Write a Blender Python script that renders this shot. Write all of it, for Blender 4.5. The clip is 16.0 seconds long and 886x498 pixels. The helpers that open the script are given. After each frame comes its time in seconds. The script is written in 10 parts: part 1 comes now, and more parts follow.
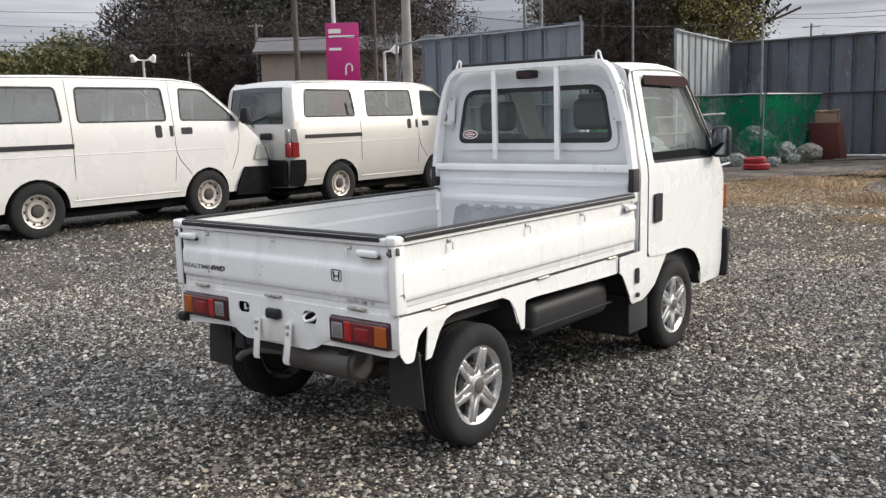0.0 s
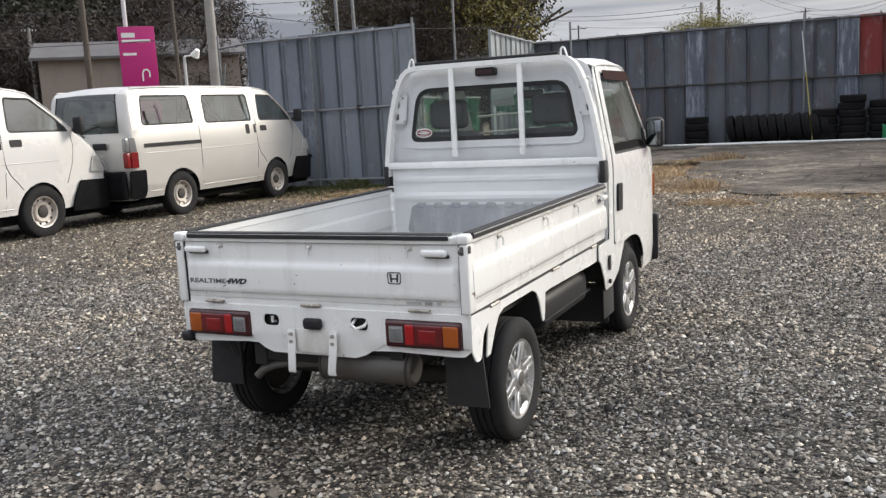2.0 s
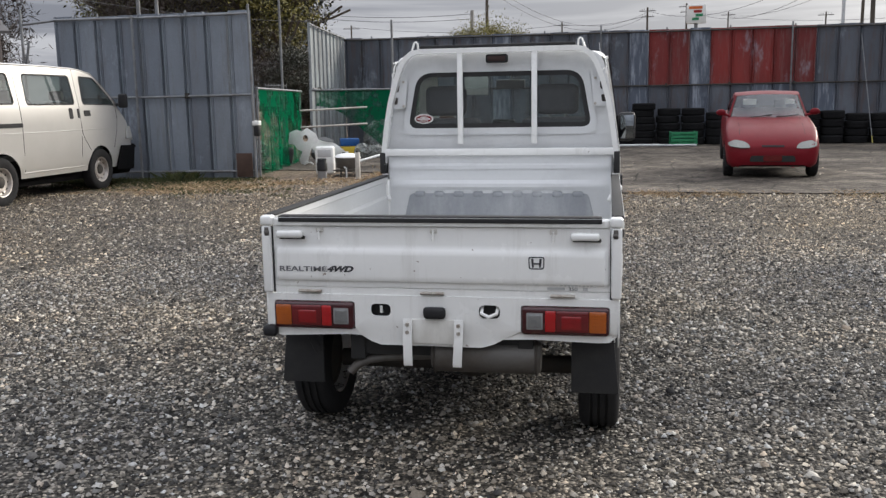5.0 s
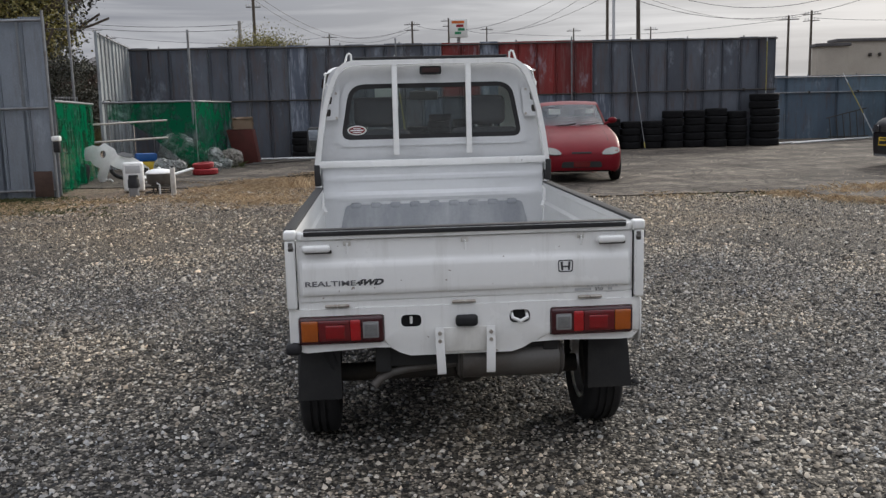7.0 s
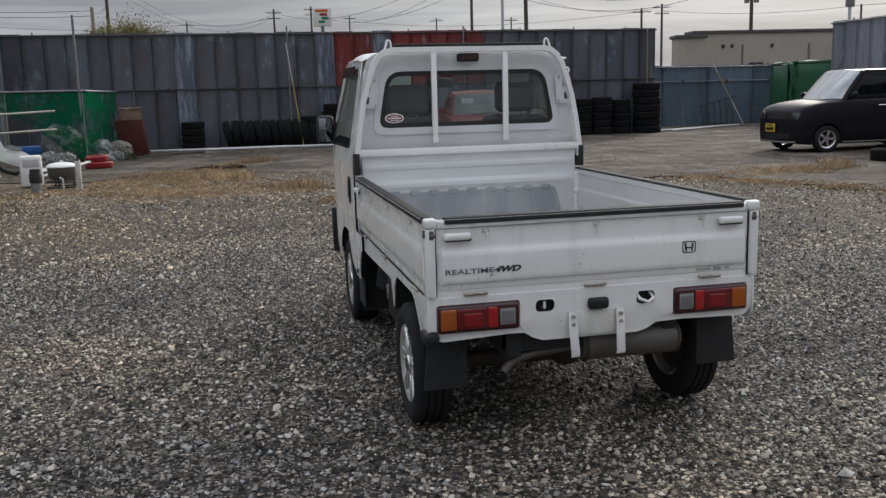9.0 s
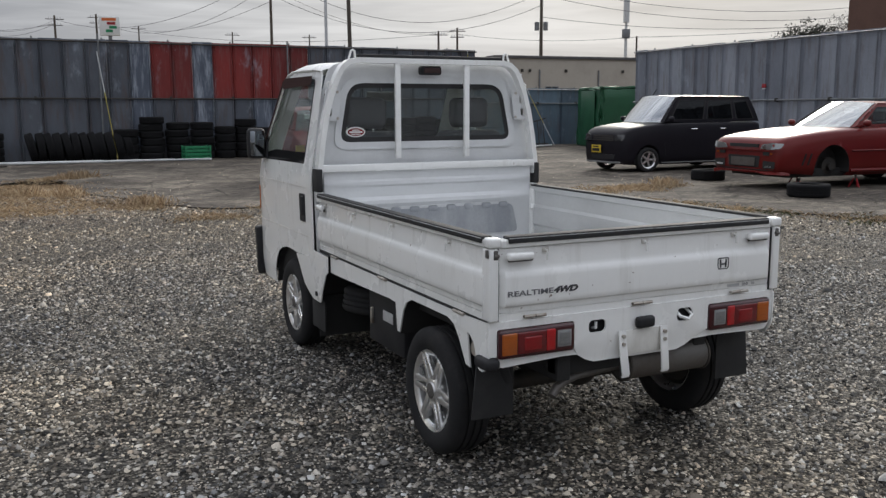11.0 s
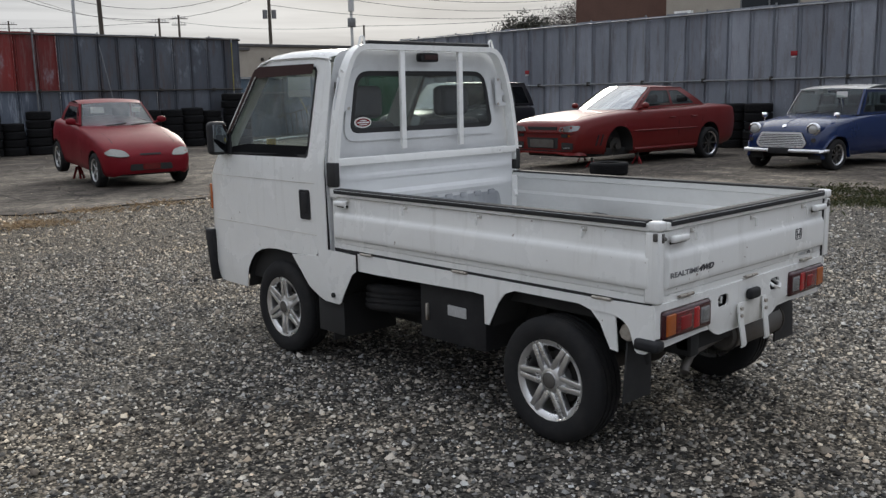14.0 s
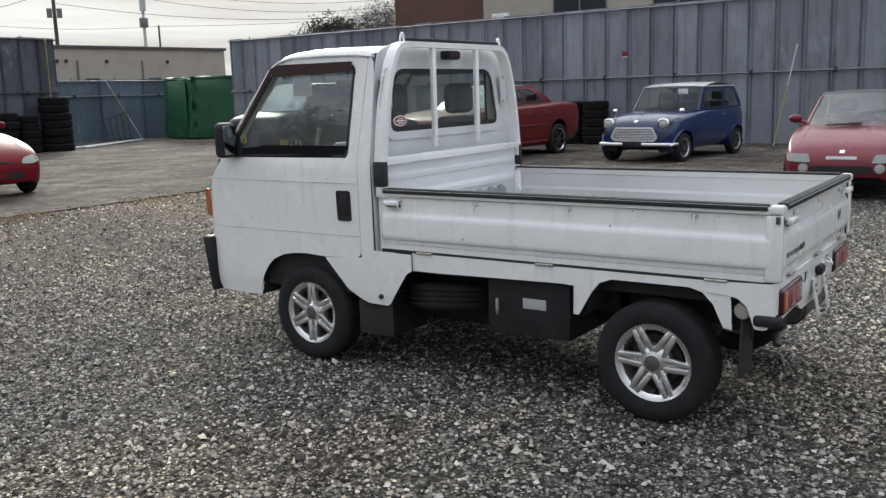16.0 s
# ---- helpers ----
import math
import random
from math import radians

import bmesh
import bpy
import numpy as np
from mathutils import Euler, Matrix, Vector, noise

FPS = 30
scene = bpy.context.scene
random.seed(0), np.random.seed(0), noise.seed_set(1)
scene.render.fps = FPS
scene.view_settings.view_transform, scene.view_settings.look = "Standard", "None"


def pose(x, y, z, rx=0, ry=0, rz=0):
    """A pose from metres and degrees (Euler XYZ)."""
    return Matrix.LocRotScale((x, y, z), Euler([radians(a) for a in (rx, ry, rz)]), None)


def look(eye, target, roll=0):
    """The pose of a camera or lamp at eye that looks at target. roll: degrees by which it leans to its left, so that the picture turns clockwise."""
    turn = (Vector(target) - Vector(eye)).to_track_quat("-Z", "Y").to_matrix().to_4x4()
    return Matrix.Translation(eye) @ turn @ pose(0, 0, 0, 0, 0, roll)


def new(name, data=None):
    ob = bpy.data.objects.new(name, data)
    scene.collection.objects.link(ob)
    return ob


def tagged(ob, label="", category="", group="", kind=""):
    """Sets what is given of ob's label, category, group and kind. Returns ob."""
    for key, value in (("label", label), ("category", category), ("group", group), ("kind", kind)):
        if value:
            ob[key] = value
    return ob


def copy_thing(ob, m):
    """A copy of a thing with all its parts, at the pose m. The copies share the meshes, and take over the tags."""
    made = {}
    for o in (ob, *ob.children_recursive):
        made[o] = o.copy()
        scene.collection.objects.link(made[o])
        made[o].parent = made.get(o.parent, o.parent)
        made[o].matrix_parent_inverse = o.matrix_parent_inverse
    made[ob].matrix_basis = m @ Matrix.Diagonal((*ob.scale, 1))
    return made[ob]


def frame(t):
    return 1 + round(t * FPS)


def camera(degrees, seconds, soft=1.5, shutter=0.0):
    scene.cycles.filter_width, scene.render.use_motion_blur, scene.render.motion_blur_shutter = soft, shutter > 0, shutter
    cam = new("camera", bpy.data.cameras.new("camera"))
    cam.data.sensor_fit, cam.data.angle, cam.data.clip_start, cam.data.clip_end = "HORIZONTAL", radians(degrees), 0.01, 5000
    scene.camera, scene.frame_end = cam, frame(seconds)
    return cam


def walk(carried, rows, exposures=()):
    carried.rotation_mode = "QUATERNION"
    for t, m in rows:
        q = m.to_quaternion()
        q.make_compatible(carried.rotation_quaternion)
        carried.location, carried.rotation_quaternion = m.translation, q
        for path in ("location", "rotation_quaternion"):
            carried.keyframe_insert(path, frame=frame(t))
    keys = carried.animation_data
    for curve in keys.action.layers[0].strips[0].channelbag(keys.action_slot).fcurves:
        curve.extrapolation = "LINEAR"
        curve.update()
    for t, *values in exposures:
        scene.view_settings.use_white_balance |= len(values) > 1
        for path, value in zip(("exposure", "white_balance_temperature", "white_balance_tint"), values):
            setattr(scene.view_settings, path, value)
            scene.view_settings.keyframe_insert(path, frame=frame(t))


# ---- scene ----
from mathutils.bvhtree import BVHTree

cam = camera(52.7, 16.0, 1.4)
PATH = [
    (0, (2.87, -2.941, 1.407), (1.627, -1.402, 1.116), -1.6),
    (0.5, (2.668, -3.089, 1.4), (1.539, -1.469, 1.08), -1.7),
    (1, (2.458, -3.216, 1.404), (1.403, -1.547, 1.084), -3.0),
    (1.5, (2.217, -3.285, 1.403), (1.271, -1.55, 1.098), -2.6),
    (2, (1.993, -3.457, 1.422), (1.14, -1.674, 1.119), -3.2),
    (2.5, (1.789, -3.527, 1.401), (1.007, -1.71, 1.106), -3.6),
    (3, (1.546, -3.564, 1.401), (0.824, -1.719, 1.129), -2.2),
    (3.5, (1.288, -3.679, 1.399), (0.649, -1.807, 1.105), -1.1),
    (3.7, (1.202, -3.72, 1.405), (0.604, -1.836, 1.1), -1.1),
    (5.8, (0.246, -3.757, 1.39), (0.052, -1.791, 1.077), -0.4),
    (6, (0.144, -3.759, 1.392), (0.003, -1.787, 1.091), -0.2),
    (6.5, (-0.101, -3.825, 1.41), (-0.083, -1.847, 1.111), -0.4),
    (7, (-0.326, -3.852, 1.411), (-0.187, -1.88, 1.102), -1.4),
    (7.5, (-0.556, -3.763, 1.408), (-0.341, -1.795, 1.124), -0.9),
    (8, (-0.816, -3.744, 1.399), (-0.538, -1.786, 1.097), 0.1),
    (8.2, (-0.931, -3.752, 1.426), (-0.626, -1.801, 1.106), -0.2),
    (10.3, (-1.891, -3.408, 1.418), (-1.214, -1.556, 1.085), -1.0),
    (10.5, (-1.973, -3.339, 1.426), (-1.256, -1.502, 1.095), -0.5),
    (11, (-2.166, -3.207, 1.415), (-1.305, -1.428, 1.109), -0.2),
    (11.5, (-2.414, -3.127, 1.442), (-1.45, -1.403, 1.127), -1.5),
    (12, (-2.596, -2.956, 1.417), (-1.593, -1.258, 1.082), -0.8),
    (12.5, (-2.762, -2.814, 1.421), (-1.678, -1.166, 1.094), 0.2),
    (13, (-2.998, -2.666, 1.439), (-1.808, -1.096, 1.095), -1.0),
    (13.5, (-3.182, -2.492, 1.417), (-1.918, -0.983, 1.067), -1.4),
    (14, (-3.354, -2.273, 1.427), (-2.011, -0.829, 1.09), -1.2),
    (14.5, (-3.61, -2.088, 1.448), (-2.189, -0.724, 1.102), -1.4),
    (15, (-3.752, -1.824, 1.427), (-2.26, -0.539, 1.081), -1.4),
    (15.5, (-3.928, -1.571, 1.422), (-2.361, -0.372, 1.094), -1.4),
    (16, (-4.167, -1.358, 1.438), (-2.545, -0.24, 1.093), -1.8),
]
walk(cam, [(t, look(eye, target, roll)) for t, eye, target, roll in PATH], exposures=[(0.0, 0.56, 6450, 10.0), (2.5, 0.58, 6500, 10.0), (3.0, 0.54, 6500, 10.0), (3.5, 0.42, 6500, 10.0), (6.0, 0.37, 6450, 10.5), (6.5, 0.24, 6450, 10.5), (7.0, 0.12, 6440, 10.5), (7.5, 0.14, 6400, 10.0),
                                                                            (8.0, -0.17, 6380, 9.5), (10.5, 0.09, 6410, 9.5), (11.0, 0.09, 6390, 9.3), (11.5, -0.05, 6330, 8.5), (12.0, -0.07, 6330, 8.5), (13.5, -0.03, 6330, 8.5), (14.0, 0.05, 6340, 8.5), (15.0, 0.20, 6330, 8.2), (16.0, 0.35, 6290, 7.8)])

# ---------------------------------------------------------------- daylight: thin overcast, brightest in the north-east
SUN_AZ, SUN_EL = 41.0, 23.0
world = bpy.data.worlds.new("overcast_sky")
scene.world = world
world.use_nodes = True
wn, wl = world.node_tree.nodes, world.node_tree.links
wn.clear()
w_out = wn.new("ShaderNodeOutputWorld")
w_bg = wn.new("ShaderNodeBackground")
w_sky = wn.new("ShaderNodeTexSky")
w_sky.sky_type = "NISHITA"
w_sky.sun_disc = False
w_sky.sun_elevation = radians(SUN_EL)
w_sky.sun_rotation = radians(SUN_AZ)
w_sky.air_density, w_sky.dust_density, w_sky.ozone_density = 1.0, 4.0, 1.0
w_co = wn.new("ShaderNodeTexCoord")
w_map = wn.new("ShaderNodeMapping")
w_map.inputs["Scale"].default_value = (1.0, 1.0, 14.0)
w_noise = wn.new("ShaderNodeTexNoise")
w_noise.inputs["Scale"].default_value = 2.6
w_noise.inputs["Detail"].default_value = 7.0
w_noise.inputs["Roughness"].default_value = 0.55
w_noise.inputs["Distortion"].default_value = 0.4
w_ramp = wn.new("ShaderNodeValToRGB")
w_ramp.color_ramp.elements[0].position = 0.36
w_ramp.color_ramp.elements[0].color = (2.50, 2.65, 3.08, 1)
w_ramp.color_ramp.elements[1].position = 0.62
w_ramp.color_ramp.elements[1].color = (5.5, 5.62, 5.98, 1)
# glow of the veiled sun
w_dot = wn.new("ShaderNodeVectorMath")
w_dot.operation = "DOT_PRODUCT"
sun_to = Vector((math.sin(radians(SUN_AZ)) * math.cos(radians(SUN_EL)), math.cos(radians(SUN_AZ)) * math.cos(radians(SUN_EL)), math.sin(radians(SUN_EL))))
w_dot.inputs[1].default_value = sun_to
w_glow = wn.new("ShaderNodeValToRGB")
w_glow.color_ramp.elements[0].position = 0.35
w_glow.color_ramp.elements[0].color = (0, 0, 0, 1)
w_glow.color_ramp.elements[1].position = 1.0
w_glow.color_ramp.elements[1].color = (4.3, 4.1, 3.6, 1)
for at_dot, tone in ((0.66, (1.45, 1.42, 1.35, 1)), (0.87, (2.9, 2.8, 2.55, 1))):
    e = w_glow.color_ramp.elements.new(at_dot)
    e.color = tone
w_mul = wn.new("ShaderNodeMixRGB")
w_mul.blend_type = "MULTIPLY"
w_mul.inputs[0].default_value = 0.75
w_add = wn.new("ShaderNodeMixRGB")
w_add.blend_type = "ADD"
w_add.inputs[0].default_value = 1.0
w_mix = wn.new("ShaderNodeMixRGB")
w_mix.inputs[0].default_value = 0.96
wl.new(w_co.outputs["Generated"], w_map.inputs["Vector"])
wl.new(w_map.outputs[0], w_noise.inputs["Vector"])
wl.new(w_noise.outputs["Fac"], w_ramp.inputs[0])
wl.new(w_co.outputs["Generated"], w_dot.inputs[0])
wl.new(w_dot.outputs["Value"], w_glow.inputs[0])
wl.new(w_ramp.outputs[0], w_add.inputs[1])
wl.new(w_glow.outputs[0], w_add.inputs[2])
wl.new(w_sky.outputs[0], w_mix.inputs[1])
wl.new(w_add.outputs[0], w_mix.inputs[2])
# an overcast sky is brighter overhead than at the horizon
w_sep = wn.new("ShaderNodeSeparateXYZ")
wl.new(w_co.outputs["Generated"], w_sep.inputs[0])
w_up = wn.new("ShaderNodeMapRange")
w_up.inputs["From Min"].default_value, w_up.inputs["From Max"].default_value = 0.10, 0.8
w_up.inputs["To Min"].default_value, w_up.inputs["To Max"].default_value = 0.84, 2.75
wl.new(w_sep.outputs["Z"], w_up.inputs["Value"])
w_top = wn.new("ShaderNodeMixRGB")
w_top.blend_type = "MULTIPLY"
w_top.inputs[0].default_value = 1.0
wl.new(w_mix.outputs[0], w_top.inputs[1])
wl.new(w_up.outputs[0], w_top.inputs[2])
wl.new(w_top.outputs[0], w_bg.inputs["Color"])
w_bg.inputs["Strength"].default_value = 0.092
wl.new(w_bg.outputs[0], w_out.inputs["Surface"])

sun_data = bpy.data.lights.new("sun", "SUN")
sun_data.energy = 1.95
sun_data.angle = radians(15)
sun_data.color = (1.0, 0.93, 0.82)
sun = new("sun", sun_data)
sun.matrix_world = look(sun_to * 60, (0, 0, 0))

# ---------------------------------------------------------------- materials
def material(name, rough=0.5, metal=0.0, base=(0.5, 0.5, 0.5)):
    m = bpy.data.materials.new(name)
    m.use_nodes = True
    b = m.node_tree.nodes["Principled BSDF"]
    b.inputs["Base Color"].default_value = (*base, 1)
    b.inputs["Roughness"].default_value = rough
    b.inputs["Metallic"].default_value = metal
    return m, m.node_tree.nodes, m.node_tree.links, b


def noise_node(n, l, scale, detail=5.0, rough=0.6, stretch=None, world_space=True):
    geo = n.new("ShaderNodeNewGeometry") if world_space else n.new("ShaderNodeTexCoord")
    out = geo.outputs["Position"] if world_space else geo.outputs["Object"]
    if stretch:
        mp = n.new("ShaderNodeMapping")
        mp.inputs["Scale"].default_value = stretch
        l.new(out, mp.inputs["Vector"])
        out = mp.outputs[0]
    t = n.new("ShaderNodeTexNoise")
    t.inputs["Scale"].default_value = scale
    t.inputs["Detail"].default_value = detail
    t.inputs["Roughness"].default_value = rough
    l.new(out, t.inputs["Vector"])
    return t


def ramp_node(n, l, fac, stops):
    r = n.new("ShaderNodeValToRGB")
    els = r.color_ramp.elements
    els[0].position, els[0].color = stops[0][0], (*stops[0][1], 1)
    els[1].position, els[1].color = stops[-1][0], (*stops[-1][1], 1)
    for p, c in stops[1:-1]:
        x = els.new(p)
        x.color = (*c, 1)
    l.new(fac, r.inputs[0])
    return r


def mix_node(n, l, fac, a, b, mode="MIX"):
    m = n.new("ShaderNodeMixRGB")
    m.blend_type = mode
    for sock, v in ((m.inputs[0], fac), (m.inputs[1], a), (m.inputs[2], b)):
        if isinstance(v, (int, float)):
            sock.default_value = v
        elif isinstance(v, tuple):
            sock.default_value = (*v, 1)
        else:
            l.new(v, sock)
    return m


def bump_node(n, l, b, height, strength, dist):
    u = n.new("ShaderNodeBump")
    u.inputs["Strength"].default_value = strength
    u.inputs["Distance"].default_value = dist
    l.new(height, u.inputs["Height"])
    l.new(u.outputs[0], b.inputs["Normal"])
    return u


def worn(name, base, dark, rough=0.5, metal=0.0, scale=3.0, fine=40.0, amount=0.5, bump=0.05, dist=0.003, stretch=None, coat=0.0, lo=0.45, hi=0.75, fa=0.07):
    """Paint, rubber, plastic or metal with dirt at two scales and fine relief."""
    m, n, l, b = material(name, rough, metal)
    a = noise_node(n, l, scale, 6, 0.65, stretch)
    f = noise_node(n, l, fine, 4, 0.6)
    r1 = ramp_node(n, l, a.outputs["Fac"], [(lo, (0, 0, 0)), (hi, (amount, amount, amount))])
    c1 = mix_node(n, l, r1.outputs[0], base, dark)
    r2 = ramp_node(n, l, f.outputs["Fac"], [(0.3, (1 - fa, 1 - fa, 1 - fa)), (0.7, (1 + fa * 0.5, 1 + fa * 0.5, 1 + fa * 0.5))])
    c2 = mix_node(n, l, 1.0, c1.outputs[0], r2.outputs[0], "MULTIPLY")
    l.new(c2.outputs[0], b.inputs["Base Color"])
    rr = n.new("ShaderNodeMapRange")
    rr.inputs["To Min"].default_value, rr.inputs["To Max"].default_value = max(0.03, rough - 0.1), min(1, rough + 0.15)
    l.new(a.outputs["Fac"], rr.inputs["Value"])
    l.new(rr.outputs[0], b.inputs["Roughness"])
    if coat:
        b.inputs["Coat Weight"].default_value = coat
        b.inputs["Coat Roughness"].default_value = 0.06
    if bump:
        bump_node(n, l, b, f.outputs["Fac"], bump, dist)
    return m


def grimy_paint(name, base, dark, *rest):
    """Old white paint: soft stains, rain streaks and small rust chips."""
    m = worn(name, base, dark, *rest)
    n, l = m.node_tree.nodes, m.node_tree.links
    b = n["Principled BSDF"]
    col = b.inputs["Base Color"].links[0].from_socket
    st = noise_node(n, l, 16.0, 5, 0.7, (1.0, 1.0, 0.09))
    rs = ramp_node(n, l, st.outputs["Fac"], [(0.55, (0, 0, 0)), (0.80, (0.34, 0.34, 0.34))])
    c = mix_node(n, l, rs.outputs[0], col, (0.42, 0.40, 0.35))
    ch = noise_node(n, l, 30.0, 3, 0.55)
    rc = ramp_node(n, l, ch.outputs["Fac"], [(0.72, (0, 0, 0)), (0.755, (0.8, 0.8, 0.8))])
    c = mix_node(n, l, rc.outputs[0], c.outputs[0], (0.17, 0.10, 0.06))
    l.new(c.outputs[0], b.inputs["Base Color"])
    return m


def glass_mat(name, tint=(0.55, 0.62, 0.60), clear=0.75, dust_veil=0.0, gloss=0.62, base=0.055):
    m = bpy.data.materials.new(name)
    m.use_nodes = True
    n, l = m.node_tree.nodes, m.node_tree.links
    n.clear()
    o = n.new("ShaderNodeOutputMaterial")
    t = n.new("ShaderNodeBsdfTransparent")
    t.inputs[0].default_value = (*[clear * c for c in tint], 1)
    g = n.new("ShaderNodeBsdfGlossy")
    g.inputs["Roughness"].default_value = 0.015
    g.inputs["Color"].default_value = (gloss * 0.97, gloss, gloss * 1.04, 1)
    lw = n.new("ShaderNodeLayerWeight")
    lw.inputs["Blend"].default_value = 0.5
    pw = n.new("ShaderNodeMath")
    pw.operation = "POWER"
    pw.inputs[1].default_value = 5.0
    l.new(lw.outputs["Facing"], pw.inputs[0])
    fr = n.new("ShaderNodeMapRange")
    fr.inputs["To Min"].default_value, fr.inputs["To Max"].default_value = base, max(0.45, base)
    l.new(pw.outputs[0], fr.inputs["Value"])
    mx = n.new("ShaderNodeMixShader")
    l.new(fr.outputs[0], mx.inputs[0])
    l.new(t.outputs[0], mx.inputs[1])
    l.new(g.outputs[0], mx.inputs[2])
    out = mx.outputs[0]
    # pale diffuse layer: dust, plus a painted veil of reflected sky
    if dust_veil:
        df = n.new("ShaderNodeBsdfDiffuse")
        df.inputs[0].default_value = (0.55, 0.55, 0.52, 1)
        dn = noise_node(n, l, 4.0, 5, 0.6)
        dr = ramp_node(n, l, dn.outputs["Fac"], [(0.3, (dust_veil * 0.6,) * 3), (0.7, (dust_veil * 1.3,) * 3)])
        md = n.new("ShaderNodeMixShader")
        l.new(dr.outputs[0], md.inputs[0])
        l.new(out, md.inputs[1])
        l.new(df.outputs[0], md.inputs[2])
        out = md.outputs[0]
    l.new(out, o.inputs["Surface"])
    return m


M = {}
M["truck_white"] = grimy_paint("white_truck_paint", (0.84, 0.84, 0.82), (0.62, 0.60, 0.54), 0.25, 0, 1.6, 40, 0.25, 0.0, 0.001, None, 0.5, 0.5, 0.85, 0.012)
# scuffed white, greyer than the cab paint: shade is put into its base
M["bed_white"] = worn("shaded_scuffed_white_bed_paint", (0.66, 0.67, 0.675), (0.34, 0.34, 0.34), 0.45, 0, 2.6, 40, 0.5, 0.02, 0.002, (1.0, 0.35, 1.0), 0.1, 0.45, 0.85, 0.02)
# inner gate faces: stained white paint, base darkened to carry the bed's shade
M["bed_inner"] = worn("shaded_stained_bed_paint", (0.60, 0.605, 0.595), (0.33, 0.315, 0.29), 0.5, 0, 2.2, 40, 0.55, 0.02, 0.002, (1.0, 0.35, 1.0), 0.0, 0.42, 0.8, 0.03)
M["van_white"] = worn("white_van_paint", (0.63, 0.62, 0.60), (0.62, 0.59, 0.53), 0.25, 0, 1.2, 50, 0.35, 0.0, 0.001, None, 0.6, 0.45, 0.75, 0.015)
M["van_silver"] = worn("silver_van_paint", (0.57, 0.555, 0.525), (0.46, 0.45, 0.42), 0.32, 0.4, 1.2, 200, 0.4, 0.0, 0.001, None, 0.6, 0.45, 0.75, 0.015)
M["red_paint"] = worn("red_car_paint", (0.155, 0.010, 0.016), (0.105, 0.009, 0.012), 0.36, 0.0, 1.5, 60, 0.5, 0.0, 0.001, None, 0.0, 0.45, 0.75, 0.015)
M["sedan_red"] = worn("orange_red_car_paint", (0.135, 0.010, 0.009), (0.09, 0.008, 0.007), 0.36, 0.1, 1.5, 60, 0.5, 0.0, 0.001, None, 0.2, 0.45, 0.75, 0.015)
M["wine_paint"] = worn("wine_red_car_paint", (0.165, 0.010, 0.022), (0.11, 0.008, 0.016), 0.25, 0.1, 1.5, 60, 0.5, 0.0, 0.001, None, 0.1, 0.45, 0.75, 0.015)
M["blue_paint"] = worn("blue_car_paint", (0.004, 0.019, 0.085), (0.004, 0.014, 0.058), 0.22, 0.0, 1.5, 60, 0.5, 0.0, 0.001, None, 0.4, 0.45, 0.75, 0.015)
M["black_paint"] = worn("black_car_paint", (0.013, 0.012, 0.016), (0.020, 0.018, 0.020), 0.38, 0.0, 1.5, 60, 0.4, 0.0, 0.001, None, 0.0, 0.45, 0.75, 0.015)
M["sedan_red"].node_tree.nodes["Principled BSDF"].inputs["Specular IOR Level"].default_value = 0.3
M["red_paint"].node_tree.nodes["Principled BSDF"].inputs["Specular IOR Level"].default_value = 0.12
M["black_paint"].node_tree.nodes["Principled BSDF"].inputs["Specular IOR Level"].default_value = 0.15
M["bumper"] = worn("black_bumper_plastic", (0.010, 0.010, 0.011), (0.022, 0.022, 0.022), 0.62, 0, 8, 90, 0.5, 0.08, 0.001)
M["bumper"].node_tree.nodes["Principled BSDF"].inputs["Specular IOR Level"].default_value = 0.02
M["rubber"] = worn("black_rubber", (0.018, 0.018, 0.019), (0.05, 0.048, 0.045), 0.75, 0, 14, 120, 0.5, 0.2, 0.002)
M["bed_worn"] = worn("scuffed_grey_bed_steel", (0.29, 0.305, 0.325), (0.50, 0.51, 0.52), 0.5, 0.1, 5, 60, 0.9, 0.03, 0.002, (1.0, 1.0, 0.3))
M["tyre"] = worn("tyre_rubber", (0.017, 0.017, 0.018), (0.045, 0.042, 0.039), 0.85, 0, 10, 150, 0.5, 0.3, 0.003)
M["tyre"].node_tree.nodes["Principled BSDF"].inputs["Specular IOR Level"].default_value = 0.25
M["plastic"] = worn("black_plastic", (0.022, 0.022, 0.024), (0.05, 0.05, 0.05), 0.5, 0, 8, 90, 0.5, 0.08, 0.001)
M["plastic"].node_tree.nodes["Principled BSDF"].inputs["Specular IOR Level"].default_value = 0.2
M["dark_steel"] = worn("dark_dirty_steel", (0.05, 0.047, 0.043), (0.10, 0.075, 0.055), 0.7, 0.3, 9, 60, 0.6, 0.2, 0.003)
M["under"] = worn("undercoat_black", (0.020, 0.020, 0.020), (0.035, 0.032, 0.03), 0.85, 0, 6, 70, 0.6, 0.2, 0.004)
M["lens_old"] = worn("faded_red_lamp_lens", (0.20, 0.012, 0.014), (0.12, 0.01, 0.01), 0.2, 0, 20, 160, 0.5, 0.1, 0.001)
M["muffler"] = worn("weathered_muffler_steel", (0.115, 0.108, 0.10), (0.075, 0.055, 0.042), 0.5, 0.3, 7, 70, 0.7, 0.1, 0.002)
M["alloy"] = worn("silver_alloy", (0.78, 0.78, 0.78), (0.50, 0.48, 0.46), 0.27, 0.9, 12, 120, 0.4, 0.02, 0.001)
M["steel_rim"] = worn("dull_steel_rim", (0.48, 0.45, 0.42), (0.22, 0.18, 0.15), 0.45, 0.7, 12, 120, 0.6, 0.05, 0.001)
M["chrome"] = worn("chrome", (0.78, 0.78, 0.80), (0.5, 0.5, 0.5), 0.12, 1.0, 10, 80, 0.3, 0.01, 0.001)
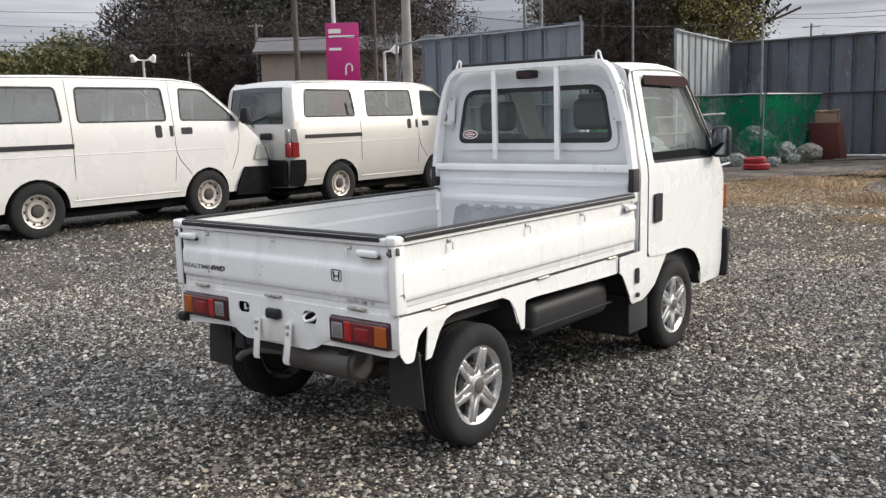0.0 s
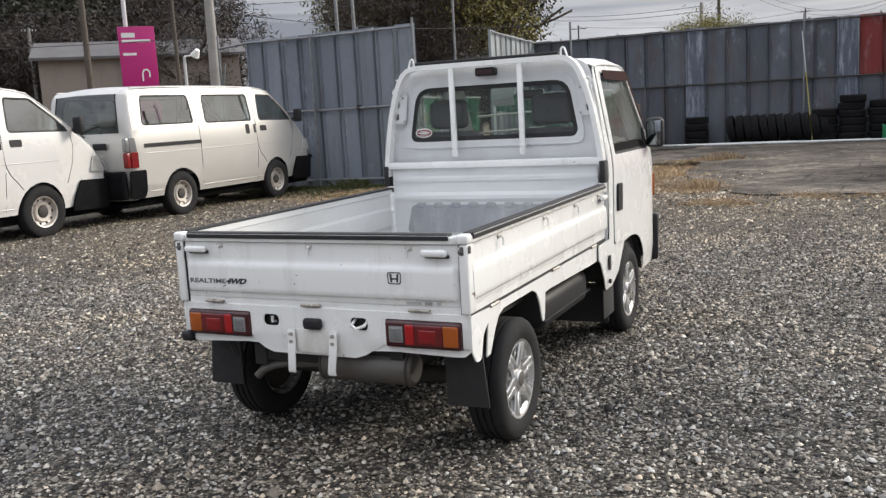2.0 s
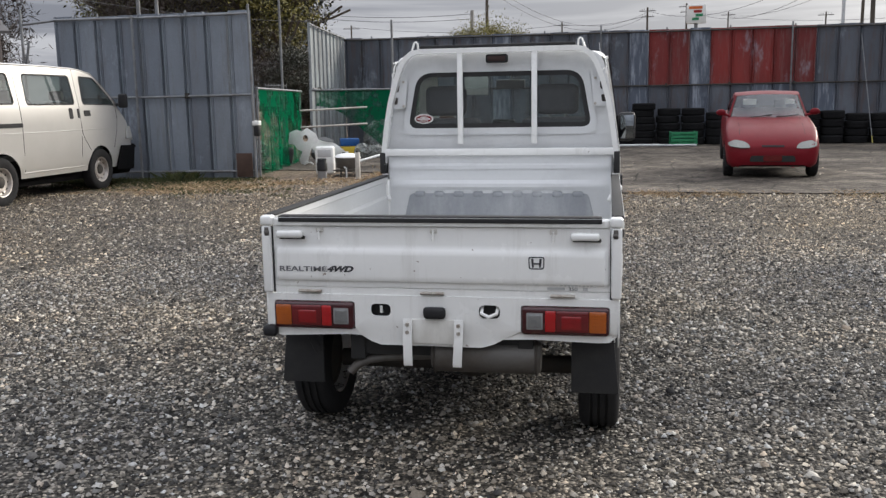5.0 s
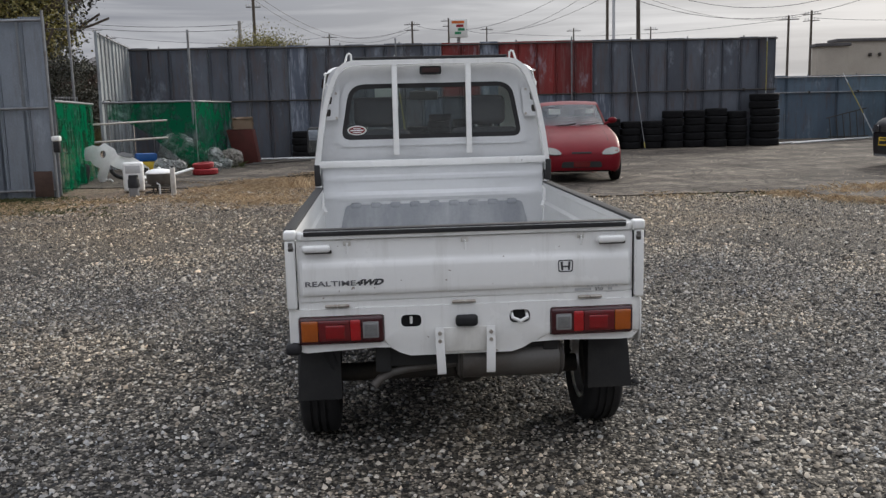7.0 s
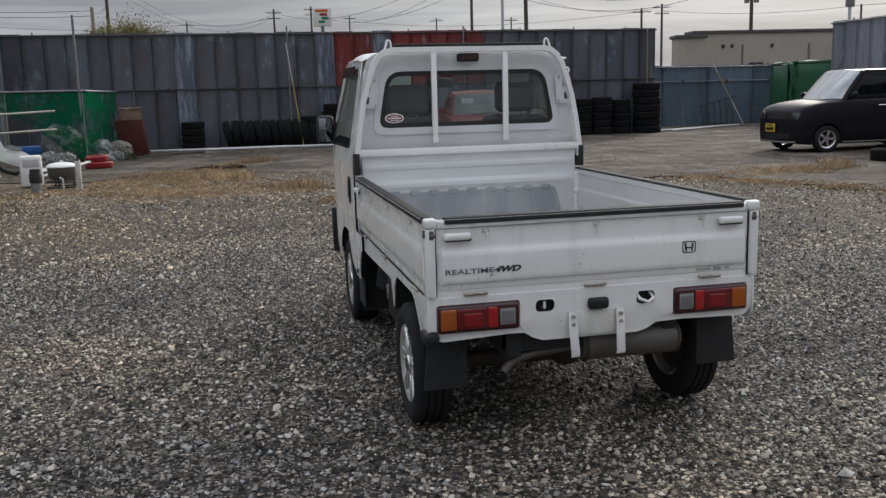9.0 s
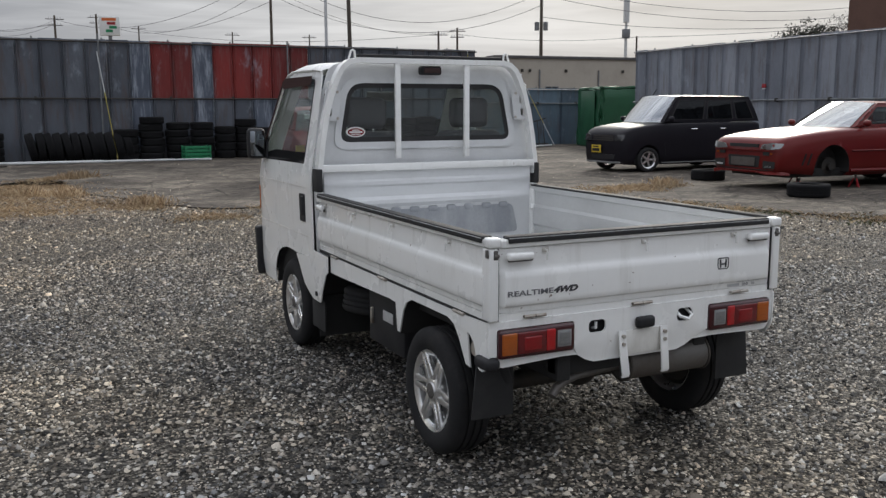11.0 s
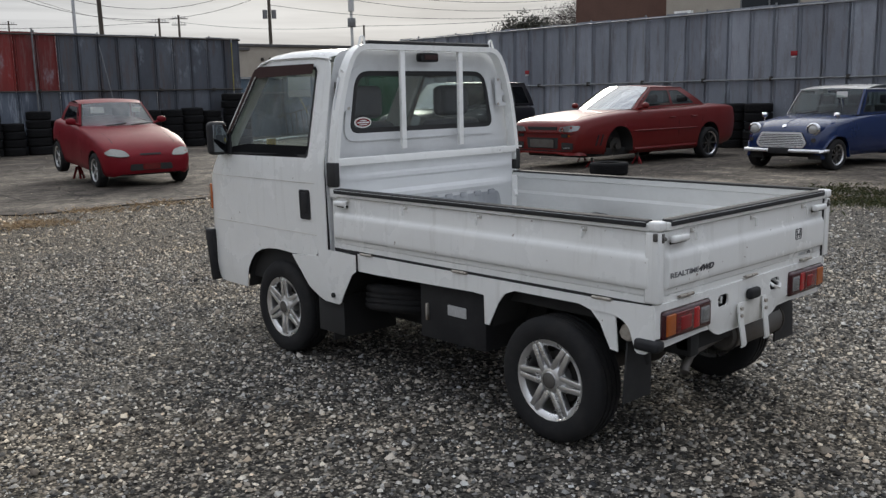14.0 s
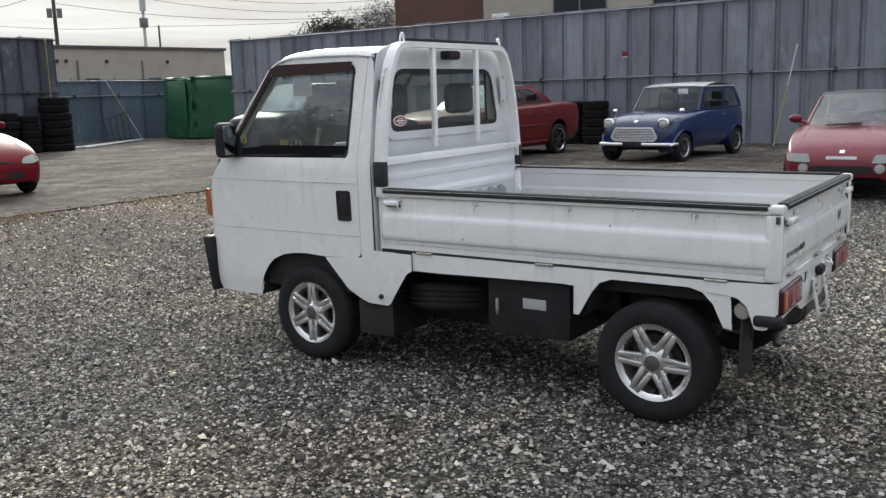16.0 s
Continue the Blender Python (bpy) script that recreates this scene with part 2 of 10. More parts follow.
M["bright_trim"] = worn("polished_trim", (0.86, 0.86, 0.87), (0.6, 0.6, 0.6), 0.28, 0.55, 10, 80, 0.3, 0.01, 0.001)
M["old_tyre"] = worn("old_black_tyre_rubber", (0.011, 0.011, 0.012), (0.022, 0.021, 0.020), 0.9, 0, 10, 150, 0.5, 0.3, 0.003)
M["old_tyre"].node_tree.nodes["Principled BSDF"].inputs["Specular IOR Level"].default_value = 0.15
M["zinc"] = worn("zinc_plated_steel", (0.50, 0.47, 0.42), (0.20, 0.13, 0.09), 0.45, 0.7, 30, 120, 0.8, 0.05, 0.001)
M["seat"] = worn("dark_grey_seat_cloth", (0.085, 0.080, 0.090), (0.055, 0.053, 0.058), 0.9, 0, 12, 300, 0.5, 0.3, 0.002)
M["trim_grey"] = worn("grey_interior_plastic", (0.20, 0.20, 0.20), (0.13, 0.13, 0.13), 0.6, 0, 6, 120, 0.4, 0.05, 0.001)
M["lens_red"] = worn("red_lamp_lens", (0.40, 0.007, 0.010), (0.24, 0.005, 0.007), 0.12, 0, 20, 160, 0.5, 0.15, 0.001, None, 0.6)
M["lens_red_dark"] = worn("dark_red_lamp_lens", (0.13, 0.005, 0.008), (0.07, 0.004, 0.006), 0.12, 0, 20, 160, 0.5, 0.15, 0.001, None, 0.6)
M["lens_maroon"] = worn("maroon_lamp_bezel", (0.045, 0.004, 0.007), (0.025, 0.003, 0.005), 0.2, 0, 20, 160, 0.5, 0.05, 0.001, None, 0.4)
M["lens_red_mid"] = worn("mid_red_lamp_lens", (0.24, 0.006, 0.009), (0.13, 0.004, 0.006), 0.15, 0, 14, 160, 0.6, 0.15, 0.001, None, 0.4)
M["lens_orange"] = worn("orange_lamp_lens", (0.38, 0.088, 0.008), (0.20, 0.045, 0.008), 0.12, 0, 20, 160, 0.5, 0.15, 0.001, None, 0.6)
M["lens_clear"] = worn("clear_lamp_lens", (0.24, 0.245, 0.245), (0.13, 0.135, 0.135), 0.1, 0.3, 30, 160, 0.5, 0.2, 0.001, None, 0.8)
M["visor"] = worn("smoked_brown_visor", (0.060, 0.040, 0.038), (0.040, 0.027, 0.026), 0.5, 0, 6, 80, 0.3, 0.01, 0.001)
M["visor"].node_tree.nodes["Principled BSDF"].inputs["Specular IOR Level"].default_value = 0.0
# stained white; also the darker tone for shaded creases and hook plates
M["grimy_white"] = worn("grimy_shaded_white_paint", (0.62, 0.60, 0.56), (0.25, 0.22, 0.18), 0.5, 0, 9, 60, 0.75, 0.03, 0.001, (1.0, 1.0, 0.35), 0.0, 0.4, 0.7, 0.05)
M["stained_white"] = worn("stained_white_paint", (0.74, 0.73, 0.69), (0.40, 0.37, 0.32), 0.5, 0, 7, 60, 0.7, 0.03, 0.001, (1.0, 1.0, 0.4), 0.0, 0.42, 0.75, 0.03)
M["grey_decal"] = worn("grey_decal", (0.13, 0.13, 0.14), (0.34, 0.34, 0.34), 0.4, 0, 60, 200, 0.3, 0, 0)
M["decal"] = worn("dark_grey_decal", (0.035, 0.035, 0.04), (0.2, 0.2, 0.2), 0.4, 0, 60, 200, 0.35, 0, 0)
M["pale_decal"] = worn("faded_grey_decal", (0.45, 0.45, 0.45), (0.7, 0.7, 0.7), 0.5, 0, 60, 200, 0.5, 0, 0)
M["paper"] = worn("white_paper", (0.75, 0.75, 0.73), (0.6, 0.6, 0.58), 0.8, 0, 20, 90, 0.4, 0, 0)
M["yellow"] = worn("yellow_plate", (0.62, 0.43, 0.03), (0.4, 0.28, 0.03), 0.5, 0, 12, 90, 0.4, 0, 0)
M["mirror"] = material("mirror_glass", 0.03, 1.0, (0.24, 0.26, 0.28))[0]
M["glass"] = glass_mat("clear_car_glass", (0.82, 0.90, 0.86), 0.88, 0.0, 0.36)
M["glass_pale"] = glass_mat("sky_lit_windscreen_glass", (0.82, 0.90, 0.86), 0.78, 0.035, 0.72, 0.14)
M["lens_smoked"] = worn("smoked_lamp_lens", (0.06, 0.06, 0.062), (0.03, 0.03, 0.03), 0.12, 0.2, 30, 160, 0.5, 0.2, 0.001, None, 0.8)
M["lens_bright"] = worn("bright_lamp_lens", (0.44, 0.44, 0.42), (0.28, 0.28, 0.28), 0.1, 0.1, 30, 160, 0.5, 0.2, 0.001, None, 0.8)
M["lens_pale"] = worn("hazy_lamp_lens", (0.26, 0.27, 0.25), (0.17, 0.17, 0.16), 0.2, 0.1, 30, 160, 0.5, 0.1, 0.001)
M["red_plastic"] = worn("red_painted_rubber", (0.30, 0.011, 0.016), (0.16, 0.009, 0.012), 0.55, 0, 6, 60, 0.5, 0.1, 0.002)
M["glass_dark"] = glass_mat("tinted_car_glass", (0.66, 0.74, 0.71), 0.75)
M["glass_van"] = glass_mat("van_window_glass", (0.72, 0.82, 0.76), 0.72, 0.05, 0.80, 0.17)
# door and rear panes: diffuse layer raised to paint the reflection's pale veil
M["glass_side"] = glass_mat("reflecting_door_glass", (0.84, 0.92, 0.88), 0.92, 0.13, 0.74, 0.20)
M["glass_rear"] = glass_mat("veiled_rear_glass", (0.84, 0.90, 0.88), 0.90, 0.05, 0.40, 0.07)
M["glass_sky"] = glass_mat("bright_windscreen_glass", (0.82, 0.90, 0.86), 0.7, 0.05, 0.85, 0.40)
M["glass_black"] = glass_mat("privacy_car_glass", (0.3, 0.32, 0.33), 0.2)

# ---------------------------------------------------------------- mesh helpers
def part(name, bm, mat, parent=None, label="", smooth=True, angle=38):
    """Links a bmesh as one mesh object, under a thing or a part."""
    me = bpy.data.meshes.new(name)
    bmesh.ops.recalc_face_normals(bm, faces=bm.faces)
    bm.to_mesh(me)
    bm.free()
    for mm in (mat if isinstance(mat, (list, tuple)) else [mat]):
        me.materials.append(M[mm] if isinstance(mm, str) else mm)
    if smooth:
        me.shade_smooth()
        me.set_sharp_from_angle(angle=radians(angle))
    ob = new(name, me)
    ob.parent = parent
    if label:
        tagged(ob, label)
    return ob


def mesh_part(name, verts, faces, mat, parent=None, label="", smooth=False):
    me = bpy.data.meshes.new(name)
    me.from_pydata(verts, [], faces)
    me.update()
    me.materials.append(M[mat] if isinstance(mat, str) else mat)
    if smooth:
        me.shade_smooth()
    ob = new(name, me)
    ob.parent = parent
    if label:
        tagged(ob, label)
    return ob


def thing(name, x, y, z=0.0, yaw=0.0, label="", category="", group="", kind=""):
    ob = new(name)
    ob.empty_display_size = 0.2
    ob.matrix_basis = pose(x, y, z, 0, 0, yaw)
    return tagged(ob, label, category, group, kind)


def box(bm, lo, hi, bevel=0.0, seg=2, m=None):
    lo, hi = Vector(lo), Vector(hi)
    mat = Matrix.Translation((lo + hi) / 2) @ Matrix.Diagonal((*(hi - lo), 1))
    if m is not None:
        mat = m @ mat
    v = bmesh.ops.create_cube(bm, size=1, matrix=mat)["verts"]
    if bevel:
        es = list({e for q in v for e in q.link_edges})
        bmesh.ops.bevel(bm, geom=es, offset=bevel, segments=seg, affect="EDGES", profile=0.5)
    return v


def cyl(bm, a, b, r, seg=16, r2=None, cap=True):
    a, b = Vector(a), Vector(b)
    d = b - a
    m = Matrix.Translation((a + b) / 2) @ d.to_track_quat("Z", "Y").to_matrix().to_4x4()
    return bmesh.ops.create_cone(bm, cap_ends=cap, segments=seg, radius1=r, radius2=r if r2 is None else r2, depth=d.length, matrix=m)["verts"]


def tube(bm, pts, r, seg=8, flat=None):
    """A bent bar along points. flat: (width, depth) of a rectangular bar instead of a round one; width lies along x."""
    pts = [Vector(p) for p in pts]
    rings = []
    for i, p in enumerate(pts):
        d = (pts[min(i + 1, len(pts) - 1)] - pts[max(i - 1, 0)]).normalized()
        ref = Vector((0, 1, 0)) if abs(d.y) < 0.9 else Vector((0, 0, 1))
        u = d.cross(ref).normalized()
        w = u.cross(d).normalized()
        ring = []
        if flat:
            for su, sw in ((-1, -1), (1, -1), (1, 1), (-1, 1)):
                ring.append(bm.verts.new(p + u * su * flat[0] / 2 + w * sw * flat[1] / 2))
        else:
            for k in range(seg):
                t = 2 * math.pi * k / seg
                ring.append(bm.verts.new(p + u * math.cos(t) * r + w * math.sin(t) * r))
        rings.append(ring)
    for a, b in zip(rings, rings[1:]):
        for k in range(len(a)):
            bm.faces.new((a[k], a[(k + 1) % len(a)], b[(k + 1) % len(a)], b[k]))
    bm.faces.new(rings[0])
    bm.faces.new(rings[-1][::-1])


def rounded(pts, r, seg=4):
    """A closed polygon with its corners rounded by r (one number, or one for each corner)."""
    out = []
    k = len(pts)
    rs = r if isinstance(r, (list, tuple)) else [r] * k
    for i in range(k):
        p, a, b = Vector(pts[i]), Vector(pts[i - 1]), Vector(pts[(i + 1) % k])
        da, db = (a - p), (b - p)
        q = min(rs[i], da.length * 0.45, db.length * 0.45)
        if q < 1e-4:
            out.append(tuple(p))
            continue
        s, e2 = p + da.normalized() * q, p + db.normalized() * q
        for j in range(seg + 1):
            t = j / seg
            out.append(tuple(s * (1 - t) ** 2 + p * 2 * t * (1 - t) + e2 * t * t))
    return [q for i, q in enumerate(out) if (Vector(q) - Vector(out[i - 1])).length > 1e-3]


def sheet(bm, outer, holes=(), to3d=None, thick=0.003, cuts_u=(), cuts_v=()):
    """A pressed sheet: a flat outline with holes, cut along lines so that it can bend, laid in space by to3d(u, v)."""
    fl = bmesh.new()
    for loop in [outer, *holes]:
        vs = [fl.verts.new((u, v, 0)) for u, v in loop]
        for i in range(len(vs)):
            fl.edges.new((vs[i - 1], vs[i]))
    bmesh.ops.triangle_fill(fl, use_beauty=True, use_dissolve=False, edges=fl.edges[:])
    for axis, cuts in ((0, cuts_u), (1, cuts_v)):
        for c in cuts:
            co, no = ((c, 0, 0), (1, 0, 0)) if axis == 0 else ((0, c, 0), (0, 1, 0))
            bmesh.ops.bisect_plane(fl, geom=fl.verts[:] + fl.edges[:] + fl.faces[:], plane_co=co, plane_no=no)
    for v in fl.verts:
        v.co = Vector(to3d(v.co.x, v.co.y)) if to3d else v.co
    if thick:
        bmesh.ops.recalc_face_normals(fl, faces=fl.faces[:])
        bmesh.ops.solidify(fl, geom=fl.faces[:], thickness=thick)
    tmp = bpy.data.meshes.new("tmp")
    fl.to_mesh(tmp)
    fl.free()
    bm.from_mesh(tmp)
    bpy.data.meshes.remove(tmp)


def seal(bm, loop, to3d, width=0.012, proud=0.006):
    """A rubber seal round a pane: a flat band along its edge."""
    c = Vector((sum(p[0] for p in loop) / len(loop), sum(p[1] for p in loop) / len(loop)))
    k = len(loop)
    inn, out = [], []
    for i in range(k):
        p, a, b = Vector(loop[i]), Vector(loop[i - 1]), Vector(loop[(i + 1) % k])
        t = (b - a).normalized()
        nrm = Vector((t.y, -t.x))
        if nrm.dot(p - c) < 0:
            nrm = -nrm
        inn.append(p - nrm * width)
        out.append(p + nrm * 0.004)
    va = [bm.verts.new(to3d(*p)) for p in inn]
    vb = [bm.verts.new(to3d(*p)) for p in out]
    for i in range(k):
        bm.faces.new((va[i - 1], va[i], vb[i], vb[i - 1]))


def lathe(bm, profile, seg=32, axis_m=None):
    """Turns (radius, along) points about the local x axis."""
    rings = []
    for r, a in profile:
        rings.append([bm.verts.new((a, r * math.cos(2 * math.pi * k / seg), r * math.sin(2 * math.pi * k / seg))) for k in range(seg)])
    for p, q in zip(rings, rings[1:]):
        for k in range(seg):
            bm.faces.new((p[k], p[(k + 1) % seg], q[(k + 1) % seg], q[k]))
    if axis_m is not None:
        bmesh.ops.transform(bm, matrix=axis_m, verts=[v for r in rings for v in r])


def lerp_table(x, table):
    if x <= table[0][0]:
        return table[0][1]
    for (a, va), (b, vb) in zip(table, table[1:]):
        if x <= b:
            t = (x - a) / (b - a)
            return va + (vb - va) * t
    return table[-1][1]

# ---------------------------------------------------------------- ground, lot and fences
def earthy(n, l, colour):
    """Brown earth worked into the gravel, more of it towards the far edge."""
    geo = n.new("ShaderNodeNewGeometry")
    sp = n.new("ShaderNodeSeparateXYZ")
    l.new(geo.outputs["Position"], sp.inputs[0])
    w = noise_node(n, l, 0.45, 5, 0.65)
    m = n.new("ShaderNodeMath")
    m.operation = "MULTIPLY_ADD"
    m.inputs[1].default_value = 11.0
    l.new(w.outputs["Fac"], m.inputs[0])
    l.new(sp.outputs["Y"], m.inputs[2])
    r = n.new("ShaderNodeMapRange")
    r.inputs["From Min"].default_value, r.inputs["From Max"].default_value = 7.0, 13.5
    l.new(m.outputs[0], r.inputs["Value"])
    t = ramp_node(n, l, r.outputs[0], [(0.0, (1, 1, 1)), (1.0, (1.16, 1.06, 0.93))])
    return mix_node(n, l, 1.0, colour, t.outputs[0], "MULTIPLY")


def gravel_ground_mat():
    m, n, l, b = material("grey_gravel", 0.9)
    b.inputs["Specular IOR Level"].default_value = 0.25
    geo = n.new("ShaderNodeNewGeometry")
    cols, hts = [], []
    for sc in (46.0, 85.0):
        v = n.new("ShaderNodeTexVoronoi")
        v.inputs["Scale"].default_value = sc
        l.new(geo.outputs["Position"], v.inputs["Vector"])
        sep = n.new("ShaderNodeSeparateColor")
        l.new(v.outputs["Color"], sep.inputs[0])
        c = ramp_node(n, l, sep.outputs[0], [(0.0, (0.020, 0.020, 0.019)), (0.45, (0.098, 0.094, 0.088)), (0.75, (0.305, 0.290, 0.268)), (1.0, (0.64, 0.61, 0.56))])
        # colour falls off towards each stone's rim: painted shade in the gaps
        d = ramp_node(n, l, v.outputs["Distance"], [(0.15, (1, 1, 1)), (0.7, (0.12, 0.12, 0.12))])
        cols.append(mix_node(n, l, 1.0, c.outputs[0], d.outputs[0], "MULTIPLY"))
        hts.append(v.outputs["Distance"])
    big = noise_node(n, l, 0.35, 5, 0.6)
    pick = noise_node(n, l, 9.0, 3, 0.6)
    pr = ramp_node(n, l, pick.outputs["Fac"], [(0.42, (0, 0, 0)), (0.58, (1, 1, 1))])
    c = mix_node(n, l, pr.outputs[0], cols[0].outputs[0], cols[1].outputs[0])
    br = ramp_node(n, l, big.outputs["Fac"], [(0.34, (0.58, 0.57, 0.57)), (0.5, (1.0, 0.96, 0.89)), (0.66, (1.30, 1.17, 0.98))])
    c = mix_node(n, l, 1.0, c.outputs[0], br.outputs[0], "MULTIPLY")
    c = earthy(n, l, c.outputs[0])
    # sandy earth with straw along the far edge of the gravel
    sep2 = n.new("ShaderNodeSeparateXYZ")
    l.new(geo.outputs["Position"], sep2.inputs[0])
    wv = noise_node(n, l, 0.9, 6, 0.65)
    yy = n.new("ShaderNodeMath")
    yy.operation = "MULTIPLY_ADD"
    yy.inputs[1].default_value = 4.5
    l.new(wv.outputs["Fac"], yy.inputs[0])
    l.new(sep2.outputs["Y"], yy.inputs[2])
    my = n.new("ShaderNodeMapRange")
    my.inputs["From Min"].default_value, my.inputs["From Max"].default_value = 11.2, 12.6
    l.new(yy.outputs[0], my.inputs["Value"])
    mx2 = n.new("ShaderNodeMapRange")
    mx2.inputs["From Min"].default_value, mx2.inputs["From Max"].default_value = 2.0, -1.0
    l.new(sep2.outputs["X"], mx2.inputs["Value"])
    ms = n.new("ShaderNodeMath")
    ms.operation = "MULTIPLY"
    l.new(my.outputs[0], ms.inputs[0])
    l.new(mx2.outputs[0], ms.inputs[1])
    fs = noise_node(n, l, 26, 5, 0.7, (1.0, 0.5, 1.0))
    dirt = ramp_node(n, l, fs.outputs["Fac"], [(0.3, (0.065, 0.045, 0.031)), (0.5, (0.20, 0.143, 0.096)), (0.72, (0.44, 0.355, 0.265))])
    blot = noise_node(n, l, 5.0, 5, 0.7)
    br2 = ramp_node(n, l, blot.outputs["Fac"], [(0.42, (0.25, 0.25, 0.25)), (0.6, (1, 1, 1))])
    ms = mix_node(n, l, 1.0, ms.outputs[0], br2.outputs[0], "MULTIPLY")
    c = mix_node(n, l, ms.outputs[0], c.outputs[0], dirt.outputs[0])
    l.new(c.outputs[0], b.inputs["Base Color"])
    inv = n.new("ShaderNodeMath")
    inv.operation = "MULTIPLY"
    inv.inputs[1].default_value = -1
    l.new(hts[0], inv.inputs[0])
    bump_node(n, l, b, inv.outputs[0], 0.9, 0.02)
    return m


def old_asphalt_mat():
    m, n, l, b = material("old_brown_grey_asphalt", 0.9)
    b.inputs["Specular IOR Level"].default_value = 0.18
    a = noise_node(n, l, 0.55, 7, 0.68)
    f = noise_node(n, l, 26, 6, 0.8)
    st = noise_node(n, l, 2.3, 6, 0.7)
    c0 = ramp_node(n, l, a.outputs["Fac"], [(0.34, (0.050, 0.042, 0.036)), (0.5, (0.103, 0.089, 0.075)), (0.66, (0.20, 0.174, 0.145))])
    r2 = ramp_node(n, l, f.outputs["Fac"], [(0.32, (0.45, 0.45, 0.45)), (0.68, (1.5, 1.5, 1.5))])
    c = mix_node(n, l, 1.0, c0.outputs[0], r2.outputs[0], "MULTIPLY")
    r3 = ramp_node(n, l, st.outputs["Fac"], [(0.46, (1.05, 1.05, 1.05)), (0.62, (0.55, 0.55, 0.55))])
    c = mix_node(n, l, 1.0, c.outputs[0], r3.outputs[0], "MULTIPLY")
    mt = noise_node(n, l, 9.0, 8, 0.75, (0.7, 1.6, 1.0))
    r4 = ramp_node(n, l, mt.outputs["Fac"], [(0.35, (0.44, 0.43, 0.42)), (0.5, (0.92, 0.92, 0.92)), (0.66, (1.8, 1.75, 1.65))])
    c = mix_node(n, l, 1.0, c.outputs[0], r4.outputs[0], "MULTIPLY")
    # cracks
    vo = n.new("ShaderNodeTexVoronoi")
    vo.feature = "DISTANCE_TO_EDGE"
    vo.inputs["Scale"].default_value = 0.9
    geo = n.new("ShaderNodeNewGeometry")
    wob = mix_node(n, l, 0.12, geo.outputs["Position"], st.outputs["Color"], "ADD")
    l.new(wob.outputs[0], vo.inputs["Vector"])
    cr = ramp_node(n, l, vo.outputs["Distance"], [(0.0, (0.30, 0.30, 0.30)), (0.022, (1, 1, 1))])
    c = mix_node(n, l, 1.0, c.outputs[0], cr.outputs[0], "MULTIPLY")
    l.new(c.outputs[0], b.inputs["Base Color"])
    bump_node(n, l, b, mt.outputs["Fac"], 0.7, 0.03)
    return m


def fence_steel_mat(name, base, dark, rust=(0.10, 0.06, 0.045), rusty=0.5):
    m, n, l, b = material(name, 0.6, 0.15)
    a = noise_node(n, l, 0.9, 7, 0.7, (1.0, 1.0, 0.35))
    s = noise_node(n, l, 7.0, 6, 0.7, (1.0, 1.0, 0.12))
    f = noise_node(n, l, 40, 4, 0.6)
    info = n.new("ShaderNodeObjectInfo")
    c = ramp_node(n, l, a.outputs["Fac"], [(0.3, dark), (0.7, base)])
    t = ramp_node(n, l, info.outputs["Random"], [(0.0, (0.72, 0.73, 0.76)), (1.0, (1.15, 1.15, 1.15))])
    c = mix_node(n, l, 1.0, c.outputs[0], t.outputs[0], "MULTIPLY")
    rs = ramp_node(n, l, s.outputs["Fac"], [(0.50, (0, 0, 0)), (0.66, (rusty, rusty, rusty))])
    c = mix_node(n, l, rs.outputs[0], c.outputs[0], rust)
    w2 = noise_node(n, l, 1.7, 6, 0.75, (1.0, 1.0, 0.45))
    ws = ramp_node(n, l, w2.outputs["Fac"], [(0.57, (0, 0, 0)), (0.72, (0.5, 0.5, 0.5))])
    c = mix_node(n, l, ws.outputs[0], c.outputs[0], (0.42, 0.47, 0.54))
    fr = ramp_node(n, l, f.outputs["Fac"], [(0.3, (0.9, 0.9, 0.9)), (0.7, (1.06, 1.06, 1.06))])
    c = mix_node(n, l, 1.0, c.outputs[0], fr.outputs[0], "MULTIPLY")
    l.new(c.outputs[0], b.inputs["Base Color"])
    bump_node(n, l, b, a.outputs["Fac"], 0.25, 0.05)
    return m


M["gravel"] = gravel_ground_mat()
M["asphalt"] = old_asphalt_mat()
M["fence"] = fence_steel_mat("blue_grey_fence_steel", (0.140, 0.155, 0.182), (0.070, 0.076, 0.090))
M["fence_peel"] = fence_steel_mat("peeling_blue_white_fence_steel", (0.155, 0.18, 0.225), (0.085, 0.10, 0.13), (0.42, 0.46, 0.52), 0.7)
M["fence_a"] = fence_steel_mat("clean_blue_grey_fence_steel", (0.235, 0.265, 0.305), (0.165, 0.186, 0.215), (0.12, 0.10, 0.09), 0.3)
M["fence_pale"] = fence_steel_mat("pale_fence_steel", (0.34, 0.37, 0.38), (0.22, 0.24, 0.25), (0.07, 0.05, 0.045), 0.8)
# lightened copy of the fence steel: wall_c's brighter sky light put into colour
M["fence_c"] = fence_steel_mat("lit_blue_grey_fence_steel", (0.315, 0.335, 0.375), (0.20, 0.214, 0.245), (0.12, 0.09, 0.075), 0.45)
M["fence_red"] = fence_steel_mat("faded_red_fence_steel", (0.23, 0.024, 0.02), (0.14, 0.02, 0.018), (0.18, 0.16, 0.16), 0.35)
M["fence_low"] = fence_steel_mat("blue_low_fence_steel", (0.135, 0.19, 0.24), (0.09, 0.125, 0.165))
M["pipe"] = worn("weathered_scaffold_pipe", (0.22, 0.23, 0.24), (0.10, 0.075, 0.06), 0.5, 0.5, 5, 60, 0.7, 0.1, 0.002)
M["yellow_paint"] = worn("yellow_pipe_paint", (0.34, 0.29, 0.07), (0.22, 0.20, 0.11), 0.6, 0, 5, 60, 0.6, 0.05, 0.002)

